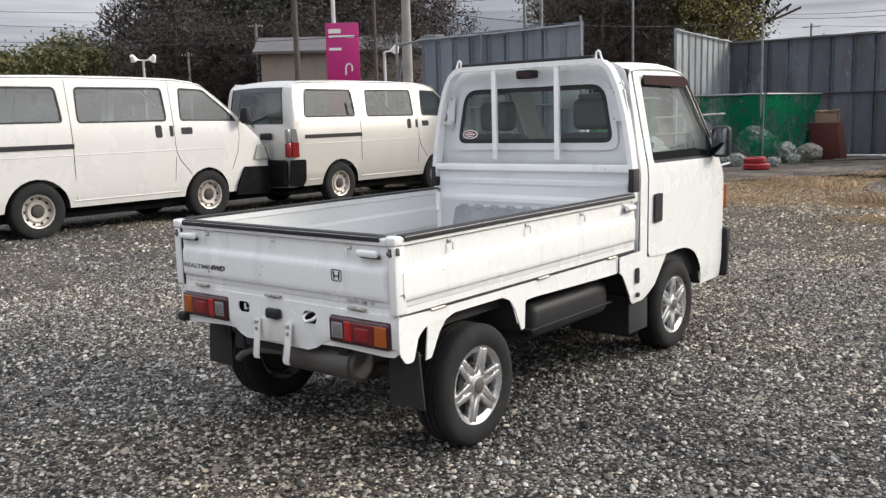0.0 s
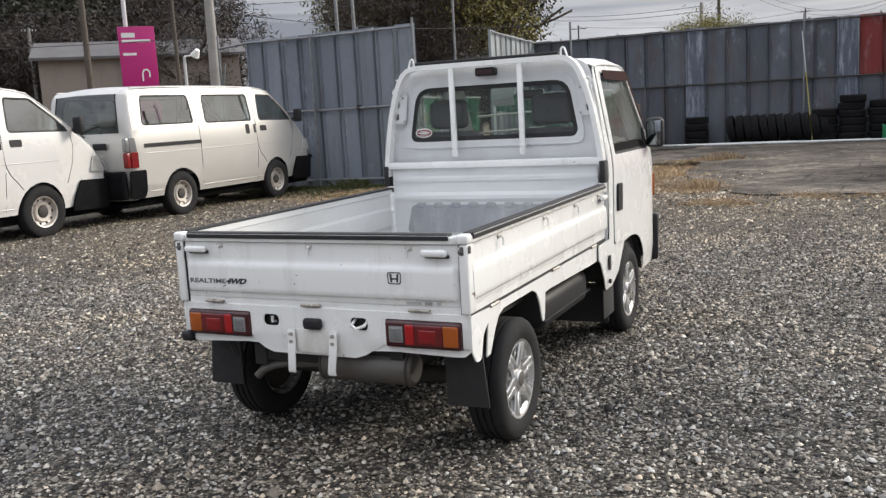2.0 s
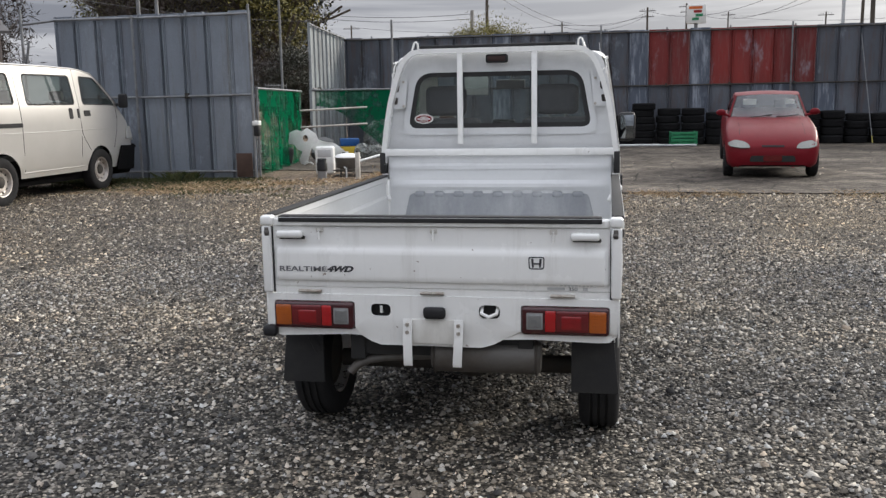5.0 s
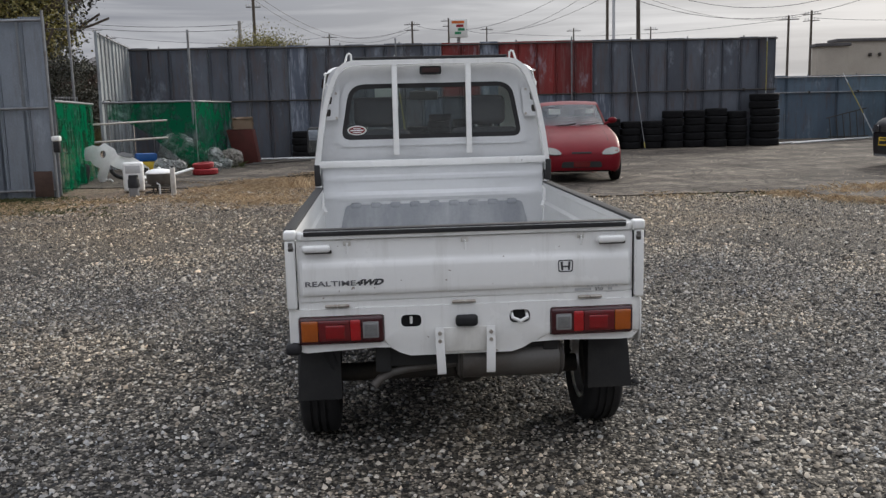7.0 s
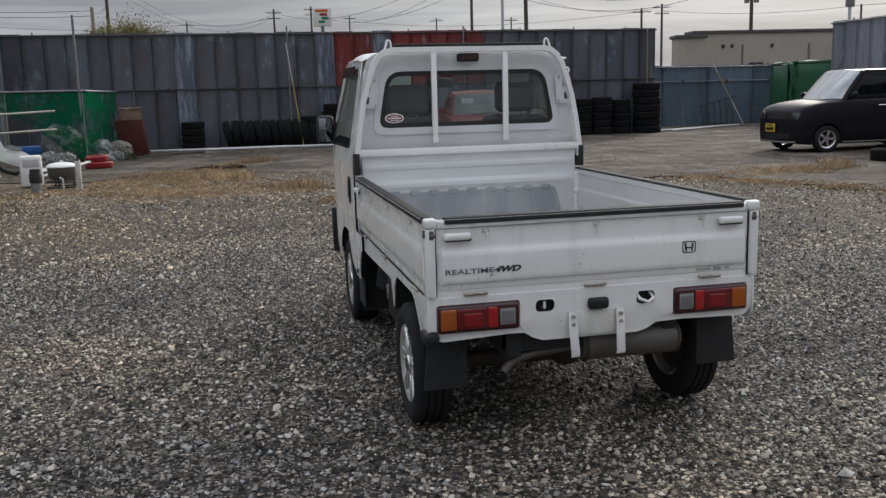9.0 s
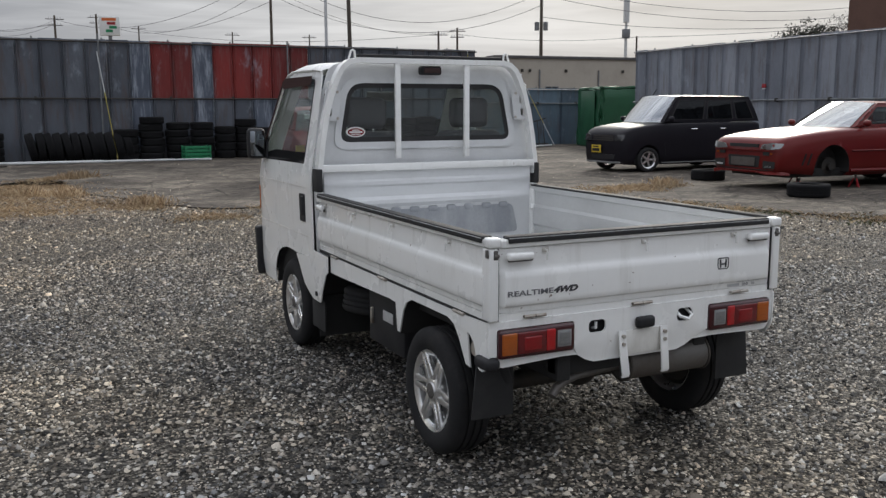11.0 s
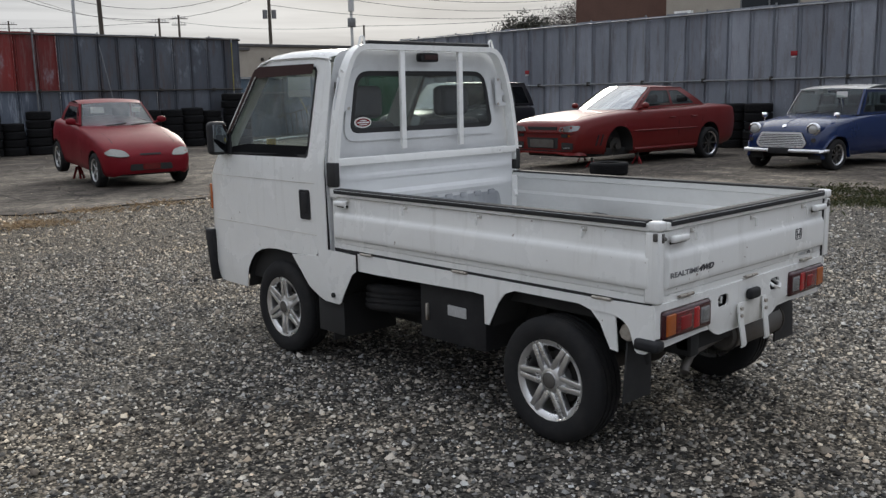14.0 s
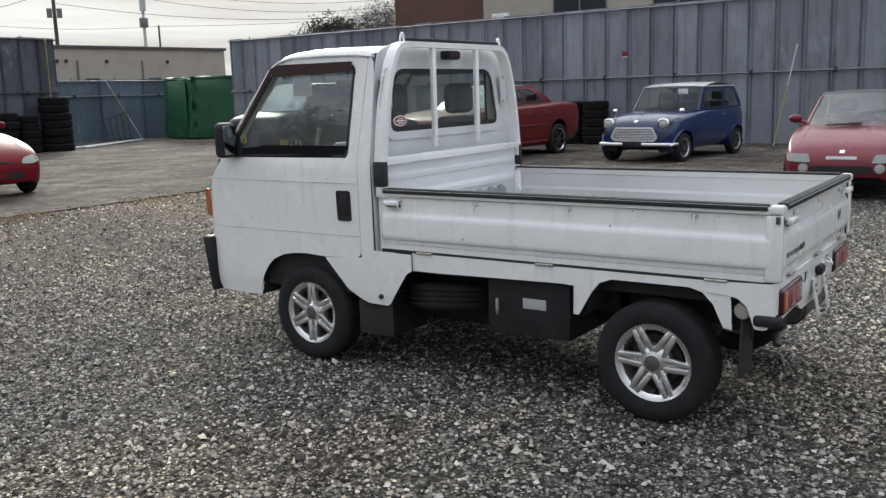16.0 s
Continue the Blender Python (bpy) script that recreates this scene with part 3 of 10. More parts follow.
# one ground sheet to the horizon, of gravel
bm = bmesh.new()
bmesh.ops.create_grid(bm, x_segments=2, y_segments=2, size=1500)
bmesh.ops.translate(bm, vec=(0, 0, 0.016), verts=bm.verts[:])
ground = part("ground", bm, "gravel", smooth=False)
tagged(ground, "loose grey gravel yard reaching to the horizon", "ground", kind="structure")

# old asphalt lot: a slab 40 mm proud of the gravel, with a ragged edge
random.seed(4)
edge = [(-7.2, 14.6), (-5.3, 14.2), (-4.0, 13.6), (-3.3, 14.6), (-2.4, 16.0), (-1.6, 17.0), (-1.2, 16.4), (-1.05, 13.2), (-0.6, 12.2), (-0.25, 10.9), (0.5, 9.7), (2.0, 9.75), (3.7, 9.65), (5.3, 9.7), (6.0, 9.5), (6.6, 7.6), (7.3, 5.7), (7.7, 4.5), (8.1, 2.8), (7.9, 1.2), (7.7, -1.5), (7.6, -6), (7.8, -14)]
ragged = []
for (x0, y0), (x1, y1) in zip(edge, edge[1:]):
    k = max(2, int(math.hypot(x1 - x0, y1 - y0) / 0.16))
    for i in range(k):
        t = i / k
        ragged.append((x0 + (x1 - x0) * t + random.uniform(-0.05, 0.05), y0 + (y1 - y0) * t + random.uniform(-0.06, 0.06)))
outline = ragged + [(60, -14), (60, 70), (-7.2, 70)]
bm = bmesh.new()
top = [bm.verts.new((x, y, 0.035)) for x, y in outline]
bot = [bm.verts.new((x, y, -0.03)) for x, y in outline]
bm.faces.new(top)
for i in range(len(top)):
    bm.faces.new((top[i - 1], top[i], bot[i], bot[i - 1]))
bmesh.ops.triangulate(bm, faces=bm.faces[:1])
lot = part("pavement", bm, "asphalt", smooth=False)
tagged(lot, "cracked brown-grey old asphalt lot with ragged edge", "pavement", kind="structure")


def fence_panel_mesh(w, h, seed):
    """A steel panel with folded edges and two shallow ribs, a little dented. Lies along x from 0 to w, facing -y."""
    rnd = random.Random(seed)
    bm = bmesh.new()
    us = [(0, 0.035), (0.014, 0.035), (0.024, 0.0), (0.034, -0.028), (0.050, -0.028), (0.062, 0.0), (0.078, 0.0), (0.080, 0.025), (0.087, 0.025), (0.089, 0.0), (w * 0.5, 0.0), (w - 0.062, 0.0), (w - 0.050, -0.028), (w - 0.034, -0.028), (w - 0.024, 0.0), (w - 0.014, 0.035), (w, 0.035)]
    rows = 5
    grid = []
    for j in range(rows + 1):
        z = h * j / rows
        grid.append([bm.verts.new((u, v + rnd.uniform(-0.008, 0.008) * (i == 10), z)) for i, (u, v) in enumerate(us)])
    for a, b in zip(grid, grid[1:]):
        for i in range(len(us) - 1):
            bm.faces.new((a[i], a[i + 1], b[i + 1], b[i]))
    return bm


def fence(name, x0, y0, x1, y1, h, pw, label, colour, row2=1.8, front=(), rail="pipe"):
    """A fence of folded steel panels in two rows with pipe rails. colour(i, row) names a panel's material."""
    d = Vector((x1 - x0, y1 - y0))
    yaw = math.degrees(math.atan2(d.y, d.x))
    f = thing(name, x0, y0, 0, yaw, label, "fence", kind="structure")
    count = max(1, round(d.length / pw))
    w = d.length / count
    cache = {}
    for i in range(count):
        for row, (za, zb) in enumerate(((0.0, row2), (row2, h))):
            c = colour(i, row)
            key = (row, (i * 7 + row) % 3, c)
            if key not in cache:
                bm = fence_panel_mesh(w + 0.002, zb - za + 0.01, 11 + i)
                cache[key] = part("panel", bm, c, None, smooth=False)
                cache[key].parent = f
                ob = cache[key]
            else:
                ob = new("panel", cache[key].data)
                ob.parent = f
            jig = random.Random(i * 3 + row)
            ob.matrix_basis = pose(i * w, jig.uniform(-0.01, 0.01), za + (jig.uniform(-0.03, 0.0) if row else 0), 0, 0, 0)
    for z, off in ((row2, -0.075), (h - 0.06, -0.075)):
        bm = bmesh.new()
        tube(bm, [(0, off, z), (d.length / 2, off, z - 0.015), (d.length, off, z)], 0.024, 8)
        part("rail", bm, rail, f)
    for u in [i * 1.83 + 0.9 for i in range(int(d.length / 1.83))]:
        bm = bmesh.new()
        tube(bm, [(u, 0.06, 0), (u, 0.06, h + 0.05)], 0.024, 8)
        part("post", bm, "pipe", f)
        bm = bmesh.new()
        box(bm, (u - 0.03, -0.11, row2 - 0.05), (u + 0.03, 0.0, row2 + 0.05), 0.008)
        part("clamp", bm, "dark_steel", f)
    for u, za, zb in front:
        bm = bmesh.new()
        tube(bm, [(u, -0.125, za), (u, -0.125, zb)], 0.026, 8)
        part("front_post", bm, "pipe", f)
    return f


wall_a = fence("wall_a", -10.05, 12.5, -6.0, 12.5, 3.15, 0.45, "weathered blue-grey corrugated steel panel fence standing alone", lambda i, r: "fence_a", 1.6, ((1.72, 0, 3.12), (-0.62, 0, 3.3), (4.07, 0, 3.25)))
for pts in ([(-0.66, -0.1, 3.02), (0.05, -0.08, 3.08)], [(0.0, -0.08, 0.14), (4.05, -0.08, 0.16)], [(-0.66, -0.1, 1.9), (-0.50, -0.1, 2.7)]):
    bm = bmesh.new()
    tube(bm, pts, 0.024, 8)
    part("rail", bm, "pipe", wall_a)
fence("wall_b", -7.75, 24.5, 12.5, 24.5, 3.45, 0.6, "long blue-grey steel panel fence with some faded red panels", lambda i, r: "fence_red" if r and i in (16, 17, 19, 20, 21, 22, 23) else "fence_peel" if i in (8, 15, 18, 21, 22, 24) and not (r and i > 18) else "fence", 1.8, ((8.1, 0, 3.6), (13.6, 0, 3.55)), "dark_steel")
fence("wall_return", -7.1, 19.1, -7.75, 24.4, 3.5, 0.6, "pale rusty steel fence panels turning the corner", lambda i, r: "fence_pale", 1.8)
fence("wall_c", 17.4, 22.0, 17.4, -9.0, 3.4, 0.6, "tall blue-grey steel panel fence behind the parked cars", lambda i, r: "fence_c", 1.68)
fence("wall_low", 12.6, 28.0, 24.0, 28.0, 2.3, 1.9, "low blue steel fence panels at the back of the lot", lambda i, r: "fence_low", 1.7)

# ---------------------------------------------------------------- wheels
def tyre_mesh(R, r, w, grooves=True, seg=48):
    """Tyre about the x axis, outer face towards +x."""
    h = w / 2
    prof = [(r, -h * 0.82), (r + 0.012, -h * 0.9), (r + (R - r) * 0.45, -h), (R - 0.022, -h * 0.94), (R - 0.006, -h * 0.80), (R, -h * 0.66)]
    if grooves:
        for c in (-0.36, 0.0, 0.36):
            prof += [(R, h * (c - 0.07)), (R - 0.008, h * (c - 0.06)), (R - 0.008, h * (c + 0.06)), (R, h * (c + 0.07))]
    prof += [(R, h * 0.66), (R - 0.006, h * 0.80), (R - 0.022, h * 0.94), (r + (R - r) * 0.45, h), (r + 0.012, h * 0.9), (r, h * 0.82)]
    bm = bmesh.new()
    lathe(bm, prof, seg)
    return bm


def disc(bm, r, x, seg=32):
    vs = [bm.verts.new((x, r * math.cos(2 * math.pi * k / seg), r * math.sin(2 * math.pi * k / seg))) for k in range(seg)]
    bm.faces.new(vs)


def alloy_wheel(parent, x, y, z, side, R=0.261, r=0.165, w=0.166, turn=0.0):
    """Six-spoke alloy wheel with paired spokes; side is +1 with its face towards +x."""
    m = pose(x, y, z, turn, 0, 0 if side > 0 else 180)
    wheel = part("wheel", tyre_mesh(R, r, w), "tyre", parent, "black tyre on a silver alloy rim")
    wheel.matrix_basis = m
    wheel.name = "wheel"
    bm = bmesh.new()
    h = w / 2
    lathe(bm, [(r + 0.002, -h * 0.8), (r - 0.012, -h * 0.7), (r - 0.03, 0.0), (r - 0.022, h * 0.70), (r - 0.012, h * 0.80), (r + 0.004, h * 0.86), (r + 0.006, h * 0.80), (r + 0.002, h * 0.7)], 40)
    part("rim", bm, "alloy", wheel)
    bm = bmesh.new()
    disc(bm, r - 0.02, -0.02)
    lathe(bm, [(r - 0.03, -0.02), (r - 0.03, -0.03), (0.11, -0.01), (0.11, 0.005), (0.05, 0.005)], 28)
    part("brake_drum", bm, "dark_steel", wheel)
    for k in range(6):
        bm = bmesh.new()
        for sgn in (-1, 1):
            a, b = Vector((h * 0.66, 0.040, sgn * 0.0215)), Vector((h * 0.74, r - 0.006, sgn * 0.0125))
            d = b - a
            mm = Matrix.Translation((a + b) / 2) @ d.to_track_quat("Y", "X").to_matrix().to_4x4()
            box(bm, (-0.014, -d.length / 2, -0.0100), (0.012, d.length / 2, 0.0100), 0.006, 2, mm)
        box(bm, (h * 0.30, 0.05, -0.018), (h * 0.58, r - 0.010, 0.018), 0.006)
        bmesh.ops.rotate(bm, verts=bm.verts[:], cent=(0, 0, 0), matrix=Matrix.Rotation(k * math.pi / 3 + 0.1, 3, "X"))
        part("spoke", bm, "alloy", wheel)
    bm = bmesh.new()
    lathe(bm, [(0.076, h * 0.2), (0.072, h * 0.58), (0.056, h * 0.76), (0.036, h * 0.80), (0.034, h * 0.88)], 28)
    part("hub", bm, "alloy", wheel)
    bm = bmesh.new()
    lathe(bm, [(0.034, h * 0.78), (0.032, h * 0.89), (0.024, h * 0.93), (0.0005, h * 0.935)], 20)
    part("centre_cap", bm, "muffler", wheel, "dull brown worn centre cap")
    return wheel


# ---------------------------------------------------------------- vehicle bodies: a side profile with rounded edges
class Body:
    """Surface of a vehicle. profile: points (y, z) from the tail over the roof to the nose; half-width by height and along the length."""

    def __init__(self, profile, hw_z, hw_y, r=0.07, crown=0.02, bow=None):
        self.hw_z, self.hw_y, self.r, self.crown, self.bow = hw_z, hw_y, r, crown, bow
        self.p = [Vector(q) for q in profile]

    def hw(self, y, z):
        return lerp_table(z, self.hw_z) + lerp_table(y, self.hw_y)

    def normal(self, i):
        a, b = self.p[max(i - 1, 0)], self.p[min(i + 1, len(self.p) - 1)]
        t = (b - a).normalized()
        return Vector((-t.y, t.x))

    def inner(self, i):
        return self.p[i] - self.normal(i) * self.r

    def bend(self, x, y):
        """Rounds nose and tail in plan. bow: rows of (y, how far the corners stand back)."""
        return y - lerp_table(y, self.bow) * (abs(x) / 0.75) ** 2.4 if self.bow else y

    def side(self, s, off=0.0):
        return lambda y, z: (s * (self.hw(y, z) + off), self.bend(self.hw(y, z), y), z)

    def front(self, x, z, off=0.0):
        """A place on the nose at that height."""
        q = self.p[-1]
        for a, b in zip(self.p[::-1], self.p[-2::-1]):
            q = b
            if a.y <= z <= b.y and b.y > a.y:
                q = a.lerp(b, (z - a.y) / (b.y - a.y))
                break
        return (x, self.bend(x, q.x) + off, z)

    def top_point(self, i, q, off=0.0):
        n, c = self.normal(i), self.inner(i)
        base = self.hw(c.x, c.y)
        flat = base - self.r
        a = abs(q)
        if a <= 1:
            x = flat * a
            drop = self.crown * a * a
            pt = self.p[i] - n * drop + n * off
        else:
            ang = (a - 1) * math.pi / 2
            x = flat + (self.r + off) * math.sin(ang)
            rr = self.r - self.crown
            pt = c + n * (rr + off) * math.cos(ang)
        return Vector((math.copysign(x, q) if q else 0.0, self.bend(x, pt.x), pt.y))

    def strip(self, bm, i0, i1, qs, off=0.0, thick=0.0):
        grid = [[bm.verts.new(self.top_point(i, q, off)) for q in qs] for i in range(i0, i1 + 1)]
        fs = []
        for a, b in zip(grid, grid[1:]):
            for k in range(len(qs) - 1):
                fs.append(bm.faces.new((a[k], b[k], b[k + 1], a[k + 1])))
        if thick:
            bmesh.ops.recalc_face_normals(bm, faces=fs)
            bmesh.ops.solidify(bm, geom=fs, thickness=thick)


FULL = [-2, -1.75, -1.5, -1.25, -1, -0.9, -0.6, -0.3, 0, 0.3, 0.6, 0.9, 1, 1.25, 1.5, 1.75, 2]
LEFT = [-2, -1.75, -1.5, -1.25, -1, -0.9]
RIGHT = [0.9, 1, 1.25, 1.5, 1.75, 2]
MID = [-0.9, -0.6, -0.3, 0, 0.3, 0.6, 0.9]

# ---------------------------------------------------------------- the small white pickup truck
truck = thing("pickup_truck", 0, 0, 0, 0, "small white cab-over pickup truck with empty dropside bed on gravel", "truck")

for sx in (1, -1):
    alloy_wheel(truck, sx * 0.605, -0.008, 0.282, sx, turn=8 * sx)
    alloy_wheel(truck, sx * 0.605, 1.93, 0.280, sx, turn=23)

cab_profile = [(1.46, 1.50), (1.462, 1.60), (1.475, 1.655), (1.52, 1.688), (1.70, 1.700), (1.90, 1.700), (2.05, 1.688), (2.12, 1.672), (2.185, 1.640),
               (2.30, 1.490), (2.40, 1.352), (2.50, 1.215), (2.585, 1.095), (2.635, 1.03), (2.672, 0.95), (2.69, 0.85), (2.70, 0.70), (2.70, 0.50), (2.685, 0.38), (2.64, 0.335)]
cab_profile = [(y + 0.07 * max(0.0, y - 2.22), z) for y, z in cab_profile]
cab = Body(cab_profile, [(0.33, 0.675), (0.45, 0.69), (1.05, 0.695), (1.12, 0.69), (1.62, 0.612), (1.70, 0.60)], [(2.42, 0.0), (2.545, -0.006), (2.65, -0.020), (2.735, -0.048)], 0.07, 0.02)
bm = bmesh.new()
cab.strip(bm, 2, 8, FULL)
part("roof", bm, "truck_white", truck)
for cols in (LEFT, RIGHT):
    bm = bmesh.new()
    cab.strip(bm, 8, 12, cols)
    part("windscreen_pillar", bm, "truck_white", truck)
bm = bmesh.new()
cab.strip(bm, 8, 12, MID, -0.006)
ws = part("windscreen", bm, "glass", truck)
bm = bmesh.new()
cab.strip(bm, 12, 19, FULL)
part("front_panel", bm, "truck_white", truck)

ARCH_F = [(2.300, 0.345), (2.285, 0.40), (2.262, 0.46), (2.225, 0.515), (2.175, 0.56), (2.10, 0.592), (2.02, 0.606), (1.93, 0.611), (1.79, 0.604)]
cab_cut_z = [0.45, 0.6, 0.75, 0.9, 1.05, 1.12, 1.25, 1.4, 1.5]
cab_cut_y = [1.6, 1.8, 2.0, 2.2, 2.3, 2.4, 2.47, 2.53, 2.59, 2.63]
door_out = rounded([(1.548, 0.622), (1.548, 1.12), (1.508, 1.628), (2.09, 1.63), (2.16, 1.60), (2.552, 1.10), (2.645, 1.00), (2.663, 0.90), (2.671, 0.66), (2.663, 0.39), (2.628, 0.338)]
                   , [0.03, 0, 0.03, 0.02, 0.03, 0.02, 0.03, 0, 0, 0.02, 0.02], 3) + ARCH_F
window = rounded([(1.612, 1.125), (2.445, 1.118), (2.425, 1.215), (2.152, 1.588), (1.585, 1.590)], [0.03, 0.05, 0.03, 0.05, 0.04], 4)
for sx in (-1, 1):
    flat = cab.side(sx)
    bm = bmesh.new()
    sheet(bm, door_out, [window], cab.side(sx), 0.004, cab_cut_y, cab_cut_z)
    door = part("door", bm, "truck_white", truck)
    # shoulder crease and lower crease, pressed as fine ridges; darker paint draws their shade
    for zz in (0.995, 0.725):
        bm = bmesh.new()
        pts = [cab.side(sx, 0.0004)(y, zz) for y in (1.556, 1.8, 2.1, 2.3, 2.45, 2.55, 2.655)]
        tube(bm, pts, 0.0022, 6)
        part("crease", bm, "grimy_white", door)
    bm = bmesh.new()
    sheet(bm, window, [], cab.side(sx, -0.010), 0.0, [1.8, 2.0, 2.2, 2.35], [1.25, 1.4])
    part("side_window", bm, "glass_side", door)
    bm = bmesh.new()
    seal(bm, window, cab.side(sx, 0.0), 0.016, 0.005)
    part("window_seal", bm, "rubber", door)
    bm = bmesh.new()
    sheet(bm, [(1.615, 1.118), (2.42, 1.116), (2.37, 1.165), (2.2, 1.185), (1.608, 1.185)], [], cab.side(sx, -0.004), 0.004, [1.8, 2.0, 2.2])
    part("belt_trim", bm, "bumper", door, "wide black plastic trim below the window")
    bm = bmesh.new()
    sheet(bm, [(1.60, 1.555), (2.125, 1.545), (2.155, 1.558), (2.375, 1.245), (2.405, 1.235), (2.165, 1.588), (2.12, 1.607), (1.595, 1.605)], [], cab.side(sx, 0.02), 0.003, [1.8, 2.0, 2.1, 2.2, 2.3])
    part("rain_visor", bm, "visor", door, "smoked brown plastic rain visor over the window")
    # handle in its black dish
    bm = bmesh.new()
    sheet(bm, rounded([(1.597, 0.802), (1.688, 0.802), (1.692, 0.958), (1.60, 0.958)], 0.014), [], cab.side(sx, 0.006), 0.012)
    hd = part("handle_dish", bm, "plastic", door)
    bm = bmesh.new()
    box(bm, (sx * 0.700 - 0.006, 1.612, 0.835), (sx * 0.700 + 0.010, 1.668, 0.945), 0.008)
    part("handle", bm, "plastic", door)
    # black-backed inner door, seen in the shut lines
    bm = bmesh.new()
    sheet(bm, [(1.47, 0.64), (1.47, 1.11), (2.6, 1.10), (2.62, 0.64)], [], cab.side(sx, -0.03), 0.01, cab_cut_y, [0.75, 0.9, 1.05])
    part("door_card", bm, "plastic", door)
    # pillar behind the door, sill and rear lower corner
    bm = bmesh.new()
    outl = [(1.462, 0.66), (1.462, 1.12), (1.462, 1.5), (1.475, 1.60), (1.50, 1.632), (1.542, 1.12), (1.542, 0.618), (1.79, 0.60)] + [(1.64, 0.444), (1.56, 0.40), (1.51, 0.382), (1.392, 0.380), (1.372, 0.392), (1.262, 0.553), (1.23, 0.572), (1.23, 0.655)]
    sheet(bm, outl, [], cab.side(sx, -0.002), 0.006, [1.46, 1.5], cab_cut_z)
    part("cab_side", bm, "truck_white", truck)
    bm = bmesh.new()
    pts = [(y, z) for y, z in cab_profile[2:9]]
    tube(bm, [cab.side(sx, 0.006)(y, z) for y, z in ((1.47, 1.625), (1.60, 1.638), (1.8, 1.642), (2.02, 1.640), (2.12, 1.622), (2.19, 1.575), (2.35, 1.36), (2.52, 1.12))], 0.006, 6)
    part("drip_rail", bm, "truck_white", truck)
    # turn lamp on the front corner
    bm = bmesh.new()
    sheet(bm, rounded([(2.676, 0.775), (2.722, 0.775), (2.722, 0.925), (2.680, 0.93)], 0.01), [], lambda y, z, s=sx: (s * (cab.hw(y, z) + 0.005), y + 0.012, z), 0.012)
    part("turn_lamp", bm, "lens_orange", truck, "orange corner turn lamp")
    # mirror
    mir = bmesh.new()
    box(mir, (0.690 if sx > 0 else -0.805, 2.396, 1.118), (0.805 if sx > 0 else -0.690, 2.470, 1.310), 0.030, 4)
    mo = part("mirror_housing", mir, "plastic", truck, "black plastic door mirror")
    bm = bmesh.new()
    box(bm, (0.706 if sx > 0 else -0.793, 2.391, 1.136), (0.793 if sx > 0 else -0.706, 2.3975, 1.292), 0.001)
    part("mirror_glass", bm, "mirror", mo)
    bm = bmesh.new()
    tube(bm, [(sx * 0.64, 2.45, 1.14), (sx * 0.70, 2.45, 1.15), (sx * 0.74, 2.435, 1.17)], 0.017, 8)
    sheet(bm, [(2.36, 1.122), (2.50, 1.118), (2.40, 1.262)], [], cab.side(sx, 0.004), 0.012)
    part("mirror_arm", bm, "plastic", mo)
    # black plug on the rear lower corner
    bm = bmesh.new()
    cyl(bm, (sx * 0.688, 1.425, 0.425), (sx * 0.700, 1.425, 0.425), 0.013, 16)
    part("plug", bm, "rubber", truck)

bm = bmesh.new()
box(bm, (-0.66, 2.670, 0.345), (0.66, 2.758, 0.640), 0.035, 3)
for sx in (-1, 1):
    ob_v = box(bm, (min(sx * 0.60, sx * 0.703), 2.660, 0.335), (max(sx * 0.60, sx * 0.703), 2.742, 0.655), 0.016, 3)
for v in bm.verts:
    if v.co.y > 2.70:
        v.co.y -= (0.655 - v.co.z) * 0.16
part("front_bumper", bm, "plastic", truck, "black plastic front bumper")

# rear wall of the cab, with the window
def rear_map(y0):
    return lambda u, v: (u, y0 + 0.03 * max(0, (v - 1.2)) , v)


cab_rear = rounded([(-0.675, 0.62), (0.675, 0.62), (0.688, 1.10), (0.640, 1.45), (0.585, 1.655), (0.45, 1.690), (-0.45, 1.690), (-0.585, 1.655), (-0.640, 1.45), (-0.688, 1.10)], [0, 0, 0.05, 0.1, 0.06, 0.05, 0.05, 0.06, 0.1, 0.05], 4)
rear_win = rounded([(-0.535, 1.245), (0.535, 1.245), (0.475, 1.565), (-0.475, 1.565)], [0.06, 0.06, 0.09, 0.09], 6)
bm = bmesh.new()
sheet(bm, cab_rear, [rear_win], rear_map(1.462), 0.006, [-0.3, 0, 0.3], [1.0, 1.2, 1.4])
# the cab's own white, greyed so the colour holds the rear wall's shade
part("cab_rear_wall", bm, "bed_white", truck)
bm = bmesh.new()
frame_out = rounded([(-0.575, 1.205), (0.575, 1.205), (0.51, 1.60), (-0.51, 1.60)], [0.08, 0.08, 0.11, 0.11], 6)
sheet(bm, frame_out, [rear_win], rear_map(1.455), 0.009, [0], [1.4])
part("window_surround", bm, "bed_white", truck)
bm = bmesh.new()
seal(bm, rear_win, rear_map(1.451), 0.026, 0.012)
part("rear_window_seal", bm, "rubber", truck, "black rubber window seal")
bm = bmesh.new()
sheet(bm, rear_win, [], rear_map(1.458), 0.0, [0], [1.4])
rw = part("rear_window", bm, "glass_rear", truck)
bm = bmesh.new()
sheet(bm, [(-0.440 + 0.056 * math.cos(2 * math.pi * k / 28), 1.300 + 0.028 * math.sin(2 * math.pi * k / 28)) for k in range(28)], [], rear_map(1.452), 0.001)
st = part("oval_sticker", bm, "paper", rw, "small oval sticker with a dark centre")
bm = bmesh.new()
sheet(bm, [(-0.440 + 0.047 * math.cos(2 * math.pi * k / 28), 1.300 + 0.021 * math.sin(2 * math.pi * k / 28)) for k in range(28)], [], rear_map(1.449), 0.001)
part("sticker_print", bm, "lens_old", st)
bm = bmesh.new()
